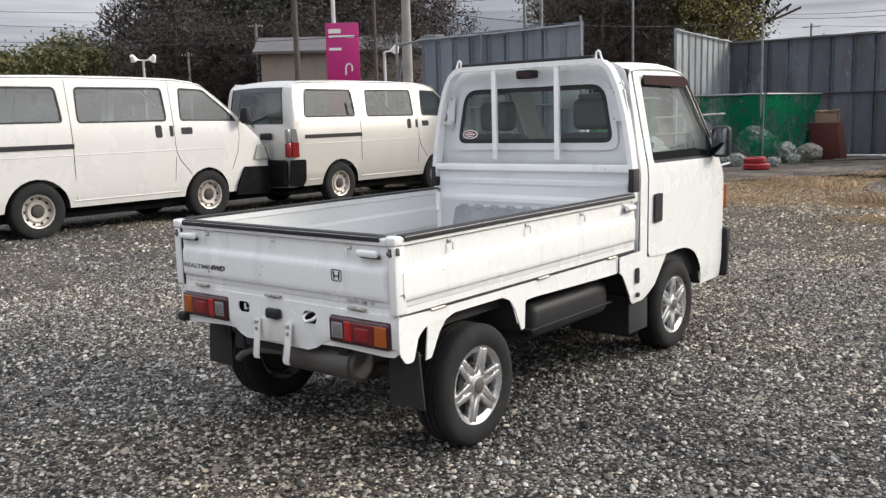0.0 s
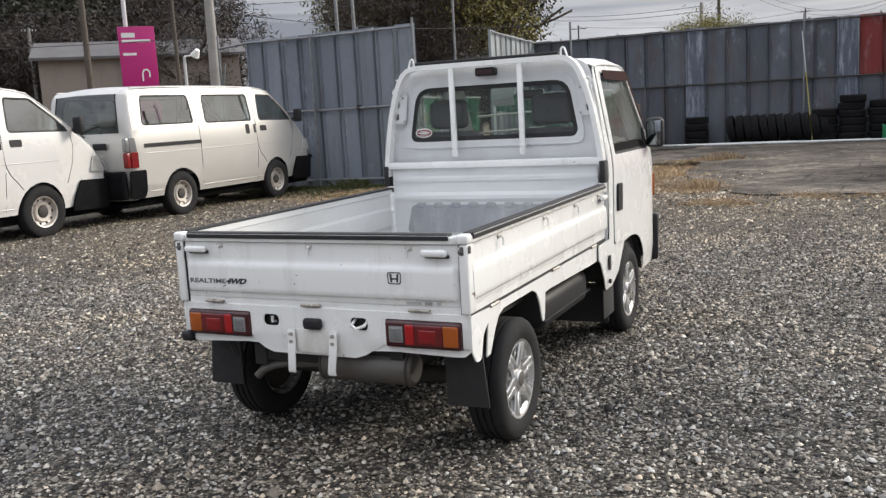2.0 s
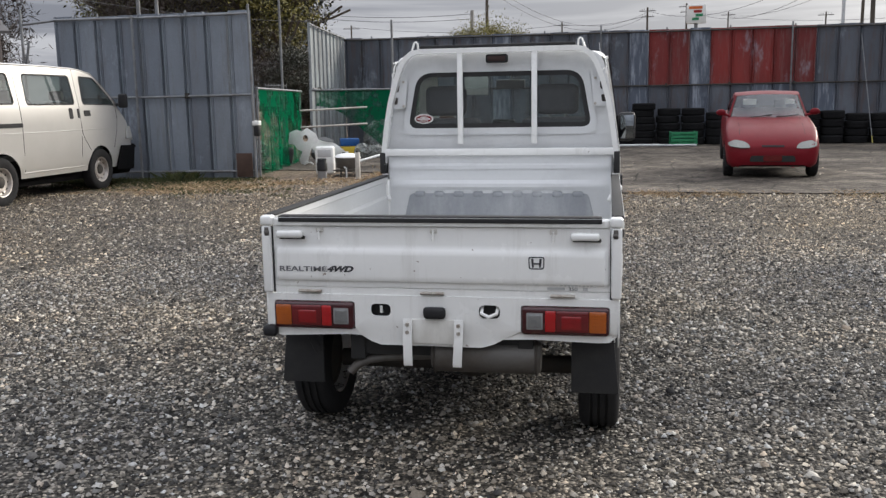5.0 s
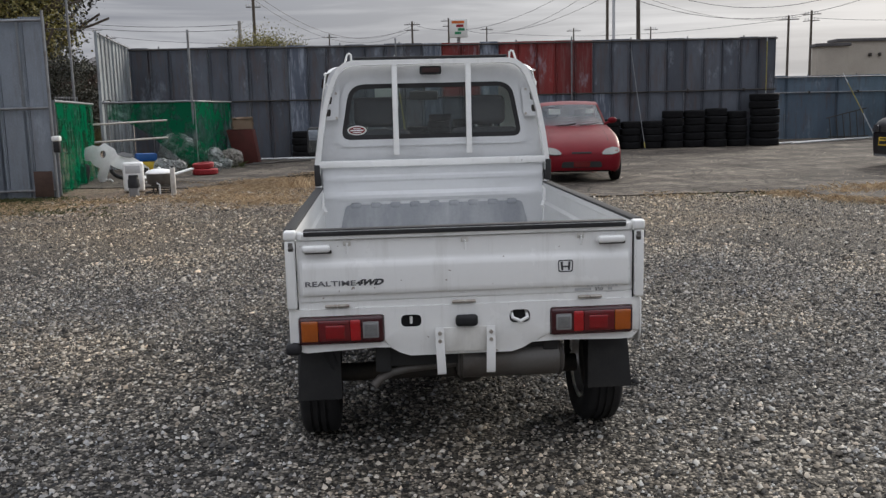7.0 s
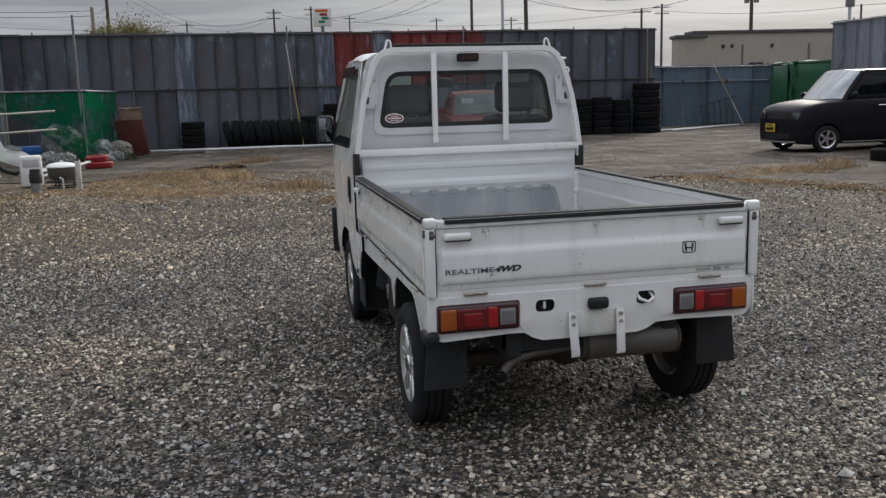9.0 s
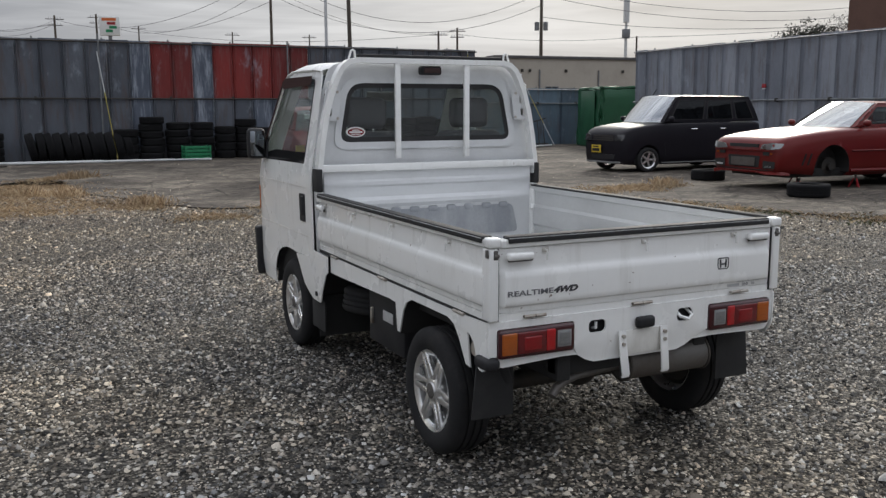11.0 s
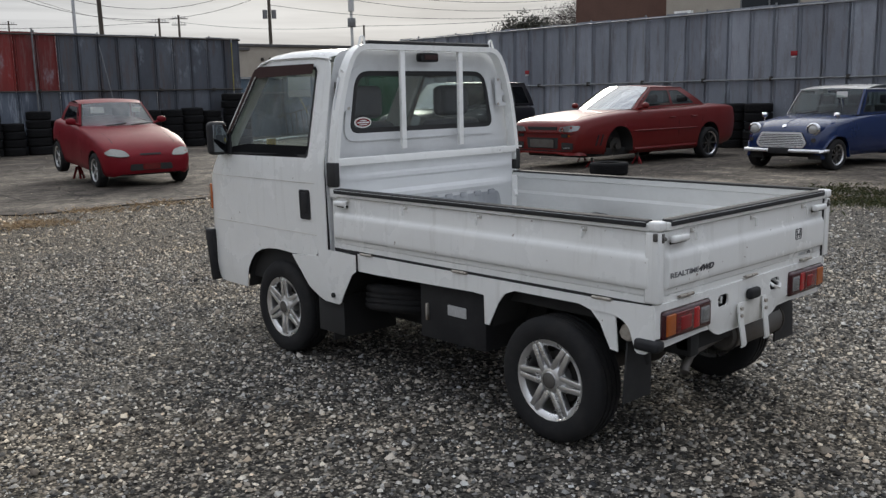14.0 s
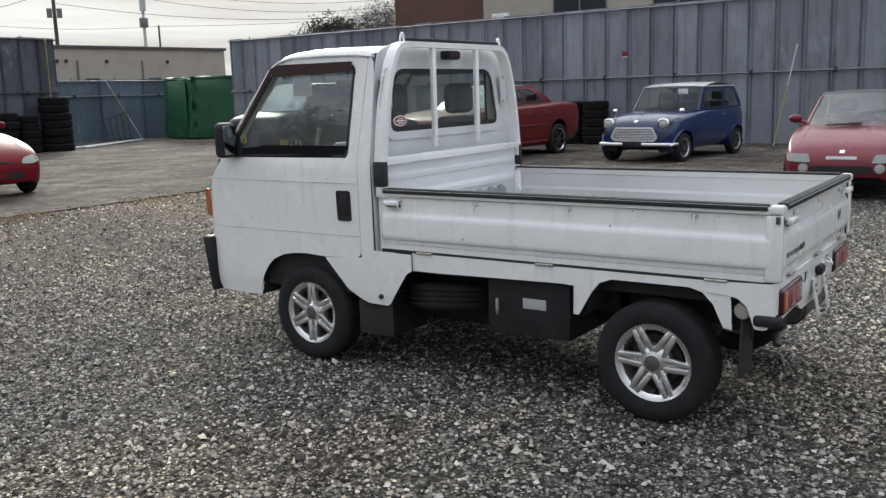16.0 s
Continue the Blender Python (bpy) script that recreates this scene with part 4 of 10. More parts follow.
for x0, x1, z0, z1 in ((-0.478, -0.402, 1.296, 1.304), (-0.462, -0.418, 1.308, 1.313), (-0.466, -0.414, 1.286, 1.291)):
    sheet(bm, [(x0, z0), (x1, z0), (x1, z1), (x0, z1)], [], rear_map(1.4475), 0.001)
part("sticker_bars", bm, "paper", st)
# high brake lamp
bm = bmesh.new()
box(bm, (-0.065, 1.395, 1.612), (0.06, 1.452, 1.660), 0.012, 3)
bl = part("high_brake_lamp", bm, "plastic", truck, "small black brake lamp above the rear window")
bm = bmesh.new()
box(bm, (-0.052, 1.388, 1.622), (0.047, 1.394, 1.650), 0.004, 2)
part("lens", bm, "visor", bl)

# guard frame behind the cab
GY = 1.410
bm = bmesh.new()
arc = [(-0.675, 1.03), (-0.668, 1.13), (-0.650, 1.26), (-0.624, 1.40), (-0.590, 1.52), (-0.558, 1.60), (-0.53, 1.645), (-0.495, 1.673), (-0.45, 1.684)]
path = [(x, GY, z) for x, z in arc] + [(-x, GY, z) for x, z in arc[::-1]]
tube(bm, path, 0, 4, (0.028, 0.062))
guard = part("guard_frame", bm, "truck_white", truck, "white steel guard frame behind the cab")
bm = bmesh.new()
box(bm, (-0.442, GY - 0.028, 1.697), (0.442, GY + 0.028, 1.716), 0.006)
part("rubber_strip", bm, "rubber", guard, "black rubber strip")
for sx in (-1, 1):
    bm = bmesh.new()
    tube(bm, [(sx * 0.50, GY - 0.01, 1.665), (sx * 0.478, GY - 0.01, 1.733), (sx * 0.468, GY - 0.01, 1.738), (sx * 0.458, GY - 0.01, 1.730), (sx * 0.455, GY - 0.01, 1.69)], 0.006, 8)
    part("end_hook", bm, "truck_white", guard)
    bm = bmesh.new()
    tube(bm, [(sx * 0.585, GY, 1.555), (sx * 0.606, GY, 1.570), (sx * 0.614, GY, 1.558), (sx * 0.612, GY, 1.540)], 0.005, 8)
    part("rope_hook", bm, "truck_white", guard)
    bm = bmesh.new()
    box(bm, (sx * 0.213 - 0.016, GY - 0.026, 1.155), (sx * 0.213 + 0.016, GY - 0.004, 1.672), 0.004)
    part("bar", bm, "truck_white", guard)
    bm = bmesh.new()
    holes = [rounded([(0.590, 1.385), (0.628, 1.385), (0.624, 1.425), (0.586, 1.425)], 0.008, 3), rounded([(0.582, 1.455), (0.62, 1.455), (0.614, 1.497), (0.576, 1.497)], 0.008, 3)]
    sheet(bm, rounded([(0.545, 1.362), (0.646, 1.362), (0.616, 1.53), (0.53, 1.53)], 0.012, 3), holes, lambda u, v, s=sx: (s * u, GY + 0.018 + 0.10 * max(0, 0.60 - u), v), 0.010)
    br = part("side_bracket", bm, "bed_white", guard)
    # added dark sheet behind the holes, in place of the wall's shade
    bm = bmesh.new()
    sheet(bm, [(0.570, 1.372), (0.634, 1.372), (0.620, 1.508), (0.560, 1.508)], [], lambda u, v, s=sx: (s * u, GY + 0.030 + 0.10 * max(0, 0.60 - u), v), 0.003)
    part("hole_shade", bm, "muffler", br, "added dark plate standing in for shade in the bracket holes")
    for zz in (1.375, 1.515):
        bm = bmesh.new()
        cyl(bm, (sx * 0.553, GY + 0.008, zz), (sx * 0.553, GY + 0.03, zz), 0.008, 6)
        part("bolt", bm, "zinc", br)
    # black post ends and white feet under the guard
    bm = bmesh.new()
    box(bm, (sx * 0.677 - 0.017, GY - 0.036, 0.985), (sx * 0.677 + 0.017, GY + 0.034, 1.108), 0.006)
    part("post_pad", bm, "rubber", guard, "black rubber pad")
    bm = bmesh.new()
    box(bm, (sx * 0.668 - 0.018, GY - 0.03, 0.93), (sx * 0.668 + 0.018, GY + 0.03, 0.985), 0.008)
    box(bm, (sx * 0.655 - 0.012, GY - 0.045, 0.65), (sx * 0.655 + 0.012, GY + 0.03, 0.95), 0.005)
    cyl(bm, (sx * 0.635, GY - 0.055, 0.83), (sx * 0.65, GY - 0.03, 0.86), 0.012, 8)
    part("post_foot", bm, "truck_white", guard)
bm = bmesh.new()
box(bm, (-0.66, GY - 0.032, 1.088), (0.66, GY - 0.002, 1.128), 0.006)
part("cross_bar", bm, "truck_white", guard)

# front board of the bed, with pressed ribs
bm = bmesh.new()
prof = [(0.655, 0.0), (0.885, 0.0), (0.905, -0.016), (0.925, -0.016), (0.945, 0.0), (1.00, 0.0), (1.012, -0.010), (1.03, -0.010), (1.042, 0.0), (1.10, 0.0)]
rows = [[bm.verts.new((x, GY - 0.01 + o, z)) for x in (-0.645, -0.6, -0.3, 0, 0.3, 0.6, 0.645)] for z, o in prof]
for j, row in enumerate(rows):
    for v in (row[0], row[-1]):
        v.co.y = GY - 0.01
for a, b in zip(rows, rows[1:]):
    for k in range(6):
        bm.faces.new((a[k], a[k + 1], b[k + 1], b[k]))
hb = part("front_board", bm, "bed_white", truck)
for k in range(9):
    bm = bmesh.new()
    x = -0.46 + k * 0.115
    box(bm, (x - 0.030, GY - 0.022, 0.846), (x + 0.030, GY - 0.004, 0.880), 0.010)
    part("pressed_rib", bm, "bed_worn", hb)
bm = bmesh.new()
sheet(bm, rounded([(-0.56, 0.70), (0.56, 0.70), (0.52, 0.868), (-0.52, 0.868)], 0.03), [], lambda u, v: (u, GY - 0.0135, v), 0.003)
part("pressed_panel", bm, "bed_worn", hb)

# bed floor with shallow ribs
bm = bmesh.new()
xs = []
x = -0.645
while x + 0.086 < 0.645:
    xs += [(x, 0.0), (x + 0.045, 0.0), (x + 0.052, 0.008), (x + 0.085, 0.008)]
    x += 0.092
xs.append((0.645, 0.0))
ra = [bm.verts.new((x, -0.50, 0.655 + o)) for x, o in xs]
rb = [bm.verts.new((x, GY - 0.01, 0.655 + o)) for x, o in xs]
for k in range(len(xs) - 1):
    bm.faces.new((ra[k], ra[k + 1], rb[k + 1], rb[k]))
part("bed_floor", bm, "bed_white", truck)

GATE = [(0.6635, 0.002), (0.697, 0.003), (0.6985, -0.003), (0.7015, -0.003), (0.703, 0.005), (0.716, 0.005), (0.7215, 0.0075), (0.728, 0.0165), (0.734, 0.0195), (0.748, 0.020), (0.826, 0.020), (0.838, 0.0185), (0.849, 0.0135), (0.858, 0.0075), (0.868, 0.005), (0.9335, 0.003), (0.9345, -0.004), (0.9385, -0.004), (0.940, 0.016), (0.962, 0.018), (0.968, 0.010), (0.968, -0.018), (0.940, -0.018), (0.935, -0.010), (0.86, -0.010), (0.845, -0.022), (0.745, -0.022), (0.730, -0.010), (0.6635, -0.010)]


def gate(name, length, along, inner_mat):
    """A dropside gate pressed from sheet; runs along local x from 0, its outer face towards -y."""
    bm = bmesh.new()
    ends = []
    for u in (0.0, 0.02, length - 0.02, length):
        k = 0.0 if u in (0.0, length) else 1.0
        ends.append([bm.verts.new((u, -(o * k if o > 0 else o), z)) for z, o in GATE])
    for a, b in zip(ends, ends[1:]):
        for j in range(len(GATE)):
            bm.faces.new((a[j - 1], a[j], b[j], b[j - 1]))
    bm.faces.new(ends[0])
    bm.faces.new(ends[-1][::-1])
    g = part(name, bm, "truck_white", truck, angle=26)
    g.matrix_basis = along
    # inward faces take the paint with the shade in its colour
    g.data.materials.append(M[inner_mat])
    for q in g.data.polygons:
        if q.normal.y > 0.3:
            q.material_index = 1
    bm = bmesh.new()
    box(bm, (0.03, -0.0225, 0.9665), (length - 0.03, 0.022, 0.978), 0.004)
    box(bm, (0.03, -0.0235, 0.953), (length - 0.03, -0.016, 0.972), 0.003)
    part("rubber_strip", bm, "rubber", g, "black rubber strip along the top rail")
    # added black filler strip: stands for the shade in the gap below the gate
    bm = bmesh.new()
    box(bm, (0.0, -0.004, 0.655), (length, 0.004, 0.672))
    part("bottom_gap_shade", bm, "rubber", g)
    # bright worn edge in the strip
    bm = bmesh.new()
    box(bm, (0.03, -0.0245, 0.9700), (length - 0.03, -0.0225, 0.9725), 0)
    part("strip_edge", bm, "pale_decal", g)
    return g


def hook(g, u):
    """A rope pin on a small bracket under the top rail."""
    bm = bmesh.new()
    box(bm, (u - 0.014, -0.010, 0.912), (u + 0.014, -0.003, 0.930), 0.003)
    # plate darker than the gate: the rail's shadow is put into its paint
    o = part("rope_hook", bm, "grimy_white", g)
    bm = bmesh.new()
    tube(bm, [(u, -0.004, 0.921), (u, -0.018, 0.920), (u, -0.024, 0.914), (u, -0.0245, 0.886)], 0.0048, 8)
    part("hook_pin", bm, "truck_white", o)


def hinge(parent, m):
    bm = bmesh.new()
    cyl(bm, (-0.045, 0, 0), (-0.002, 0, 0), 0.0065, 10)
    cyl(bm, (0.002, 0, 0), (0.045, 0, 0), 0.0065, 10)
    box(bm, (-0.045, 0, -0.003), (0.045, 0.012, 0.003), 0.001)
    h = part("hinge", bm, "zinc", parent, "rusty zinc-plated hinge")
    h.matrix_basis = m
    return h


def latch(g, u, w=0.105):
    bm = bmesh.new()
    box(bm, (u - w / 2, -0.040, 0.893), (u + w / 2, -0.012, 0.921), 0.010, 3)
    o = part("latch", bm, "truck_white", g)
    bm = bmesh.new()
    box(bm, (u - w * 0.42, -0.020, 0.886), (u + w * 0.55, -0.010, 0.900), 0.004)
    part("latch_bolt", bm, "dark_steel", o)


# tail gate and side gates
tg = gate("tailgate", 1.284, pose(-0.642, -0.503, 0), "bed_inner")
for u in (0.19, 0.634, 1.08):
    hook(tg, u)
latch(tg, 0.075)
latch(tg, 1.195)
for u in (0.145, 0.626, 1.115):
    hinge(tg, pose(u, -0.016, 0.684))
for sx in (-1, 1):
    m = pose(-0.668, 1.425, 0, 0, 0, -90) if sx < 0 else pose(0.668, -0.496, 0, 0, 0, 90)
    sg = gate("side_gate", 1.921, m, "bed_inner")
    for yy in (1.30, 0.86, 0.38, -0.18):
        hook(sg, 1.425 - yy if sx < 0 else yy + 0.496)
    latch(sg, 0.085 if sx < 0 else 1.836, 0.09)
    for yy in (1.16, 0.50, -0.27):
        hinge(sg, pose(1.425 - yy if sx < 0 else yy + 0.496, -0.0115, 0.664))
# corner posts with capped tops
for sx in (-1, 1):
    bm = bmesh.new()
    box(bm, (min(sx * 0.647, sx * 0.685), -0.5215, 0.675), (max(sx * 0.647, sx * 0.685), -0.458, 0.937), 0.009, 3)
    po = part("corner_post", bm, "truck_white", truck)
    bm = bmesh.new()
    box(bm, (sx * 0.664 - 0.024, -0.524, 0.938), (sx * 0.664 + 0.024, -0.472, 0.976), 0.010, 3)
    part("corner_cap", bm, "truck_white", po, "white corner cap")
    # thin black strip added in the open gap to draw its shade
    bm = bmesh.new()
    box(bm, (sx * 0.6445 - 0.001, -0.5105, 0.675), (sx * 0.6445 + 0.001, -0.495, 0.935))
    part("post_gap_shade", bm, "rubber", po)
    bm = bmesh.new()
    box(bm, (sx * 0.662 - 0.009, -0.5235, 0.898), (sx * 0.662 + 0.009, -0.510, 0.932), 0.003)
    box(bm, (min(sx * 0.684, sx * 0.6925), -0.514, 0.905), (max(sx * 0.684, sx * 0.6915), -0.498, 0.934), 0.002)
    cyl(bm, (sx * 0.66 - 0.009, -0.524, 0.912), (sx * 0.66 + 0.009, -0.524, 0.912), 0.007, 8)
    part("corner_catch", bm, "muffler", po, "rusty metal corner catch")

# decals
def lettering(body, size, m, mat, parent, label, wide=1.0, shear=0.0, bold=0.0):
    cu = bpy.data.curves.new("lettering", "FONT")
    cu.body, cu.size, cu.extrude, cu.shear, cu.offset = body, size, 0.0006, shear, bold
    tmp = bpy.data.objects.new("lettering_tmp", cu)
    scene.collection.objects.link(tmp)
    me = bpy.data.meshes.new_from_object(tmp.evaluated_get(bpy.context.evaluated_depsgraph_get()))
    bpy.data.objects.remove(tmp)
    me.materials.append(M[mat])
    ob = new("lettering", me)
    ob.parent = parent
    ob.matrix_basis = m @ Matrix.Diagonal((wide, 1, 1, 1))
    tagged(ob, label)
    return ob


lettering("REALTIME", 0.027, pose(0.026, -0.0212, 0.763, 90, 0, 0), "grey_decal", tg, "grey lettering decal", 1.62, 0.0, 0.0005)
lettering("350", 0.017, pose(1.135, -0.0064, 0.7045, 90, 0, 0), "grey_decal", tg, "small faded grey lettering", 1.3)
for ua, ub in ((1.058, 1.122), (1.188, 1.205)):
    bm = bmesh.new()
    box(bm, (ua, -0.0066, 0.7055), (ub, -0.0058, 0.7155))
    part("decal_bar", bm, "pale_decal", tg)
lettering("4WD", 0.030, pose(0.218, -0.0212, 0.763, 90, 0, 0), "decal", tg, "bold dark lettering decal", 1.45, 0.35, 0.0016)
for k in range(9):
    bm = bmesh.new()
    box(bm, (1.105 + k * 0.0135, -0.0142, 0.7215), (1.115 + k * 0.0135, -0.0095, 0.7275))
    part("faded_print", bm, "pale_decal", tg)
bm = bmesh.new()
EM = (1.019, 0.807)
sheet(bm, rounded([(EM[0] - 0.028, EM[1] - 0.023), (EM[0] + 0.028, EM[1] - 0.023), (EM[0] + 0.030, EM[1] + 0.024), (EM[0] - 0.030, EM[1] + 0.024)], 0.010, 4),
      [rounded([(EM[0] - 0.024, EM[1] - 0.019), (EM[0] + 0.024, EM[1] - 0.019), (EM[0] + 0.026, EM[1] + 0.020), (EM[0] - 0.026, EM[1] + 0.020)], 0.008, 4)], lambda u, v: (u, -0.0212, v), 0.003)
for s in (-1, 1):
    sheet(bm, [(EM[0] + s * 0.009, EM[1] - 0.016), (EM[0] + s * 0.016, EM[1] - 0.016), (EM[0] + s * 0.020, EM[1] + 0.017), (EM[0] + s * 0.011, EM[1] + 0.017)], [], lambda u, v: (u, -0.0212, v), 0.003)
sheet(bm, [(EM[0] - 0.012, EM[1] - 0.005), (EM[0] + 0.012, EM[1] - 0.005), (EM[0] + 0.012, EM[1] + 0.001), (EM[0] - 0.012, EM[1] + 0.001)], [], lambda u, v: (u, -0.0212, v), 0.003)
part("emblem", bm, "decal", tg, "small dark metal emblem in a rounded frame")

# rear valance below the tailgate
VY = -0.512
val = [(-0.682, 0.672), (-0.682, 0.545), (-0.665, 0.510), (-0.62, 0.500), (-0.36, 0.512), (-0.300, 0.510), (-0.265, 0.488), (-0.225, 0.474), (0.17, 0.474), (0.215, 0.488), (0.250, 0.508), (0.36, 0.512), (0.60, 0.506), (0.645, 0.508), (0.672, 0.53), (0.676, 0.672)]
lamp_holes = [rounded([(-0.648, 0.533), (-0.322, 0.533), (-0.322, 0.645), (-0.648, 0.645)], 0.012, 3), rounded([(0.318, 0.533), (0.644, 0.533), (0.644, 0.645), (0.318, 0.645)], 0.012, 3)]
slots = [rounded([(-0.258, 0.590), (-0.180, 0.590), (-0.180, 0.638), (-0.258, 0.638)], 0.024, 5), rounded([(0.160, 0.590), (0.240, 0.590), (0.240, 0.642), (0.160, 0.642)], 0.024, 5)]
bm = bmesh.new()
sheet(bm, val, lamp_holes + slots, lambda u, v: (u, VY + (0.012 if 0.545 > v else 0.0) + (0.02 * max(0, abs(u) - 0.63) / 0.05) ** 1.0 * 0.6, v), 0.008, [-0.63, 0.63], [0.545, 0.50])
vo = part("rear_valance", bm, "truck_white", truck)
for sx in (-1, 1):
    # valance returns round the corner to the wheel arch
    bm = bmesh.new()
    rt = rounded([(-0.505, 0.668), (-0.505, 0.53), (-0.47, 0.482), (-0.425, 0.482), (-0.395, 0.570), (-0.36, 0.600), (-0.30, 0.612), (-0.23, 0.612), (-0.22, 0.660)], 0.014, 3)
    sheet(bm, rt, [], lambda u, v, s=sx: (s * 0.680, u, v), 0.006)
    part("rear_corner", bm, "truck_white", truck)
    # rail below the side gate, with the arch legs
    bm = bmesh.new()
    rail = [(1.235, 0.660), (1.235, 0.572), (1.10, 0.572), (0.42, 0.586), (0.356, 0.582), (0.364, 0.452), (0.338, 0.450), (0.272, 0.560), (0.235, 0.605), (0.18, 0.626), (-0.16, 0.626), (-0.215, 0.610), (-0.26, 0.565), (-0.30, 0.470), (-0.335, 0.465), (-0.330, 0.605), (-0.34, 0.660)]
    sheet(bm, rail, [], lambda u, v, s=sx: (s * (0.675 - 0.10 * max(0, 0.56 - v)), u, v), 0.006)
    part("bed_rail", bm, "truck_white", truck)
    bm = bmesh.new()
    wellp = [(0.315, 0.448), (0.270, 0.560), (0.235, 0.605), (0.18, 0.626), (-0.16, 0.626), (-0.215, 0.610), (-0.26, 0.565), (-0.30, 0.470)]
    for (y0, z0), (y1, z1) in zip(wellp, wellp[1:]):
        a, b, c, d2 = [bm.verts.new((sx * xx, yy, zz)) for xx, yy, zz in ((0.668, y0, z0), (0.668, y1, z1), (0.46, y1, z1), (0.46, y0, z0))]
        bm.faces.new((a, b, c, d2))
    part("wheel_well", bm, "under", truck)
    bm = bmesh.new()
    for (y0, z0), (y1, z1) in zip(ARCH_F, ARCH_F[1:] + [(1.64, 0.444)]):
        vs = [bm.verts.new((sx * xx, yy, zz)) for xx, yy, zz in ((0.672, y0, z0), (0.672, y1, z1), (0.44, y1, z1), (0.44, y0, z0))]
        bm.faces.new(vs)
    part("front_wheel_well", bm, "under", truck)
    # tail lamp
    x0, x1 = (-0.646, -0.324) if sx < 0 else (0.320, 0.642)
    bm = bmesh.new()
    box(bm, (x0, VY - 0.014, 0.535), (x1, VY + 0.03, 0.643), 0.014, 4)
    tl = part("tail_lamp", bm, "lens_maroon", truck, "rectangular tail lamp in red, orange and clear")
    fr = (lambda t: x0 + (x1 - x0) * t) if sx < 0 else (lambda t: x1 - (x1 - x0) * t)
    for nm, a, b, z0, z1, mt in (("indicator_lens", 0.030, 0.225, 0.549, 0.630, "lens_orange"), ("brake_lens", 0.228, 0.60, 0.549, 0.630, "lens_red_dark"), ("brake_centre", 0.31, 0.54, 0.558, 0.612, "lens_red_mid"), ("tail_lens", 0.603, 0.725, 0.549, 0.630, "lens_red"), ("reverse_lens", 0.765, 0.925, 0.562, 0.616, "lens_clear")):
        bm = bmesh.new()
        xa, xb = sorted((fr(a), fr(b)))
        pr = 0.0195 if nm == "brake_centre" else 0.017
        box(bm, (xa, VY - pr, z0), (xb, VY - 0.008, z1), 0.005, 3)
        for q in range(5):
            zz = z0 + (z1 - z0) * (q + 0.8) / 6
            box(bm, (xa + 0.006, VY - pr - 0.0012, zz), (xb - 0.006, VY - pr + 0.0005, zz + 0.003))
        part(nm, bm, mt, tl)
    bm = bmesh.new()
    xa, xb = sorted((fr(0.748), fr(0.942)))
    box(bm, (xa, VY - 0.0158, 0.556), (xb, VY - 0.010, 0.622), 0.004)
    part("reverse_frame", bm, "trim_grey", tl)
    # mud flaps
    xa, xb = (-0.678, -0.50) if sx < 0 else (0.500, 0.682)
    bm = bmesh.new()
    box(bm, (xa, -0.375, 0.270), (xb, -0.365, 0.505), 0.003)
    for v in bm.verts:
        if abs(v.co.x) > 0.60 and v.co.z > 0.4:
            v.co.x -= sx * 0.022
    part("rear_mud_flap", bm, "rubber", truck, "black rubber mud flap")
    bm = bmesh.new()
    box(bm, (min(sx * 0.24, sx * 0.665), 1.47, 0.170), (max(sx * 0.24, sx * 0.665), 1.48, 0.40), 0.003)
    v = box(bm, (min(sx * 0.655, sx * 0.665), 1.38, 0.21), (max(sx * 0.655, sx * 0.665), 1.60, 0.385), 0.003)
    part("front_mud_flap", bm, "under", truck)
    # number plate brackets hanging from the valance
    bx = -0.112 if sx < 0 else 0.085
    bm = bmesh.new()
    tube(bm, [(bx, VY - 0.012, 0.585), (bx, VY - 0.020, 0.52), (bx - sx * 0.004, VY - 0.036, 0.418), (bx - sx * 0.004, VY - 0.030, 0.408)], 0, 4, (0.034, 0.006))
    pb = part("plate_bracket", bm, "truck_white", truck, "white bent plate bracket")
    for zz in (0.565, 0.535):
        bm = bmesh.new()
        cyl(bm, (bx, VY - 0.010, zz), (bx, VY - 0.028, zz), 0.008, 6)
        part("bolt", bm, "zinc", pb)
    # towing hook in its slot
    bm = bmesh.new()
    hx = -0.219 if sx < 0 else 0.200
    if sx < 0:
        tube(bm, [(hx, VY + 0.04, 0.60), (hx, VY + 0.01, 0.605), (hx, VY + 0.01, 0.628)], 0.006, 8)
    else:
        tube(bm, [(hx - 0.03, VY + 0.03, 0.632), (hx - 0.028, VY - 0.01, 0.612), (hx, VY - 0.022, 0.602), (hx + 0.028, VY - 0.01, 0.612), (hx + 0.03, VY + 0.03, 0.632)], 0.007, 8)
    part("rope_hook", bm, "truck_white", truck)
    bm = bmesh.new()
    box(bm, (min(hx - 0.05, hx + 0.05), VY + 0.03, 0.575), (max(hx - 0.05, hx + 0.05), VY + 0.04, 0.66))
    part("slot_back", bm, "under", truck)
bm = bmesh.new()
box(bm, (-0.050, VY - 0.030, 0.588), (0.036, VY + 0.0, 0.634), 0.014, 3)
part("plate_lamp", bm, "plastic", truck, "black plastic number plate lamp")
bm = bmesh.new()
box(bm, (-0.700, VY - 0.016, 0.497), (-0.640, VY + 0.09, 0.542), 0.016, 3)
part("corner_bumper", bm, "plastic", truck, "scuffed black rubber corner bumper")
bm = bmesh.new()
box(bm, (-0.10, VY - 0.006, 0.487), (0.09, VY + 0.0, 0.583), 0.003)
part("plate_pad", bm, "stained_white", truck, "grimy white plate mounting area")

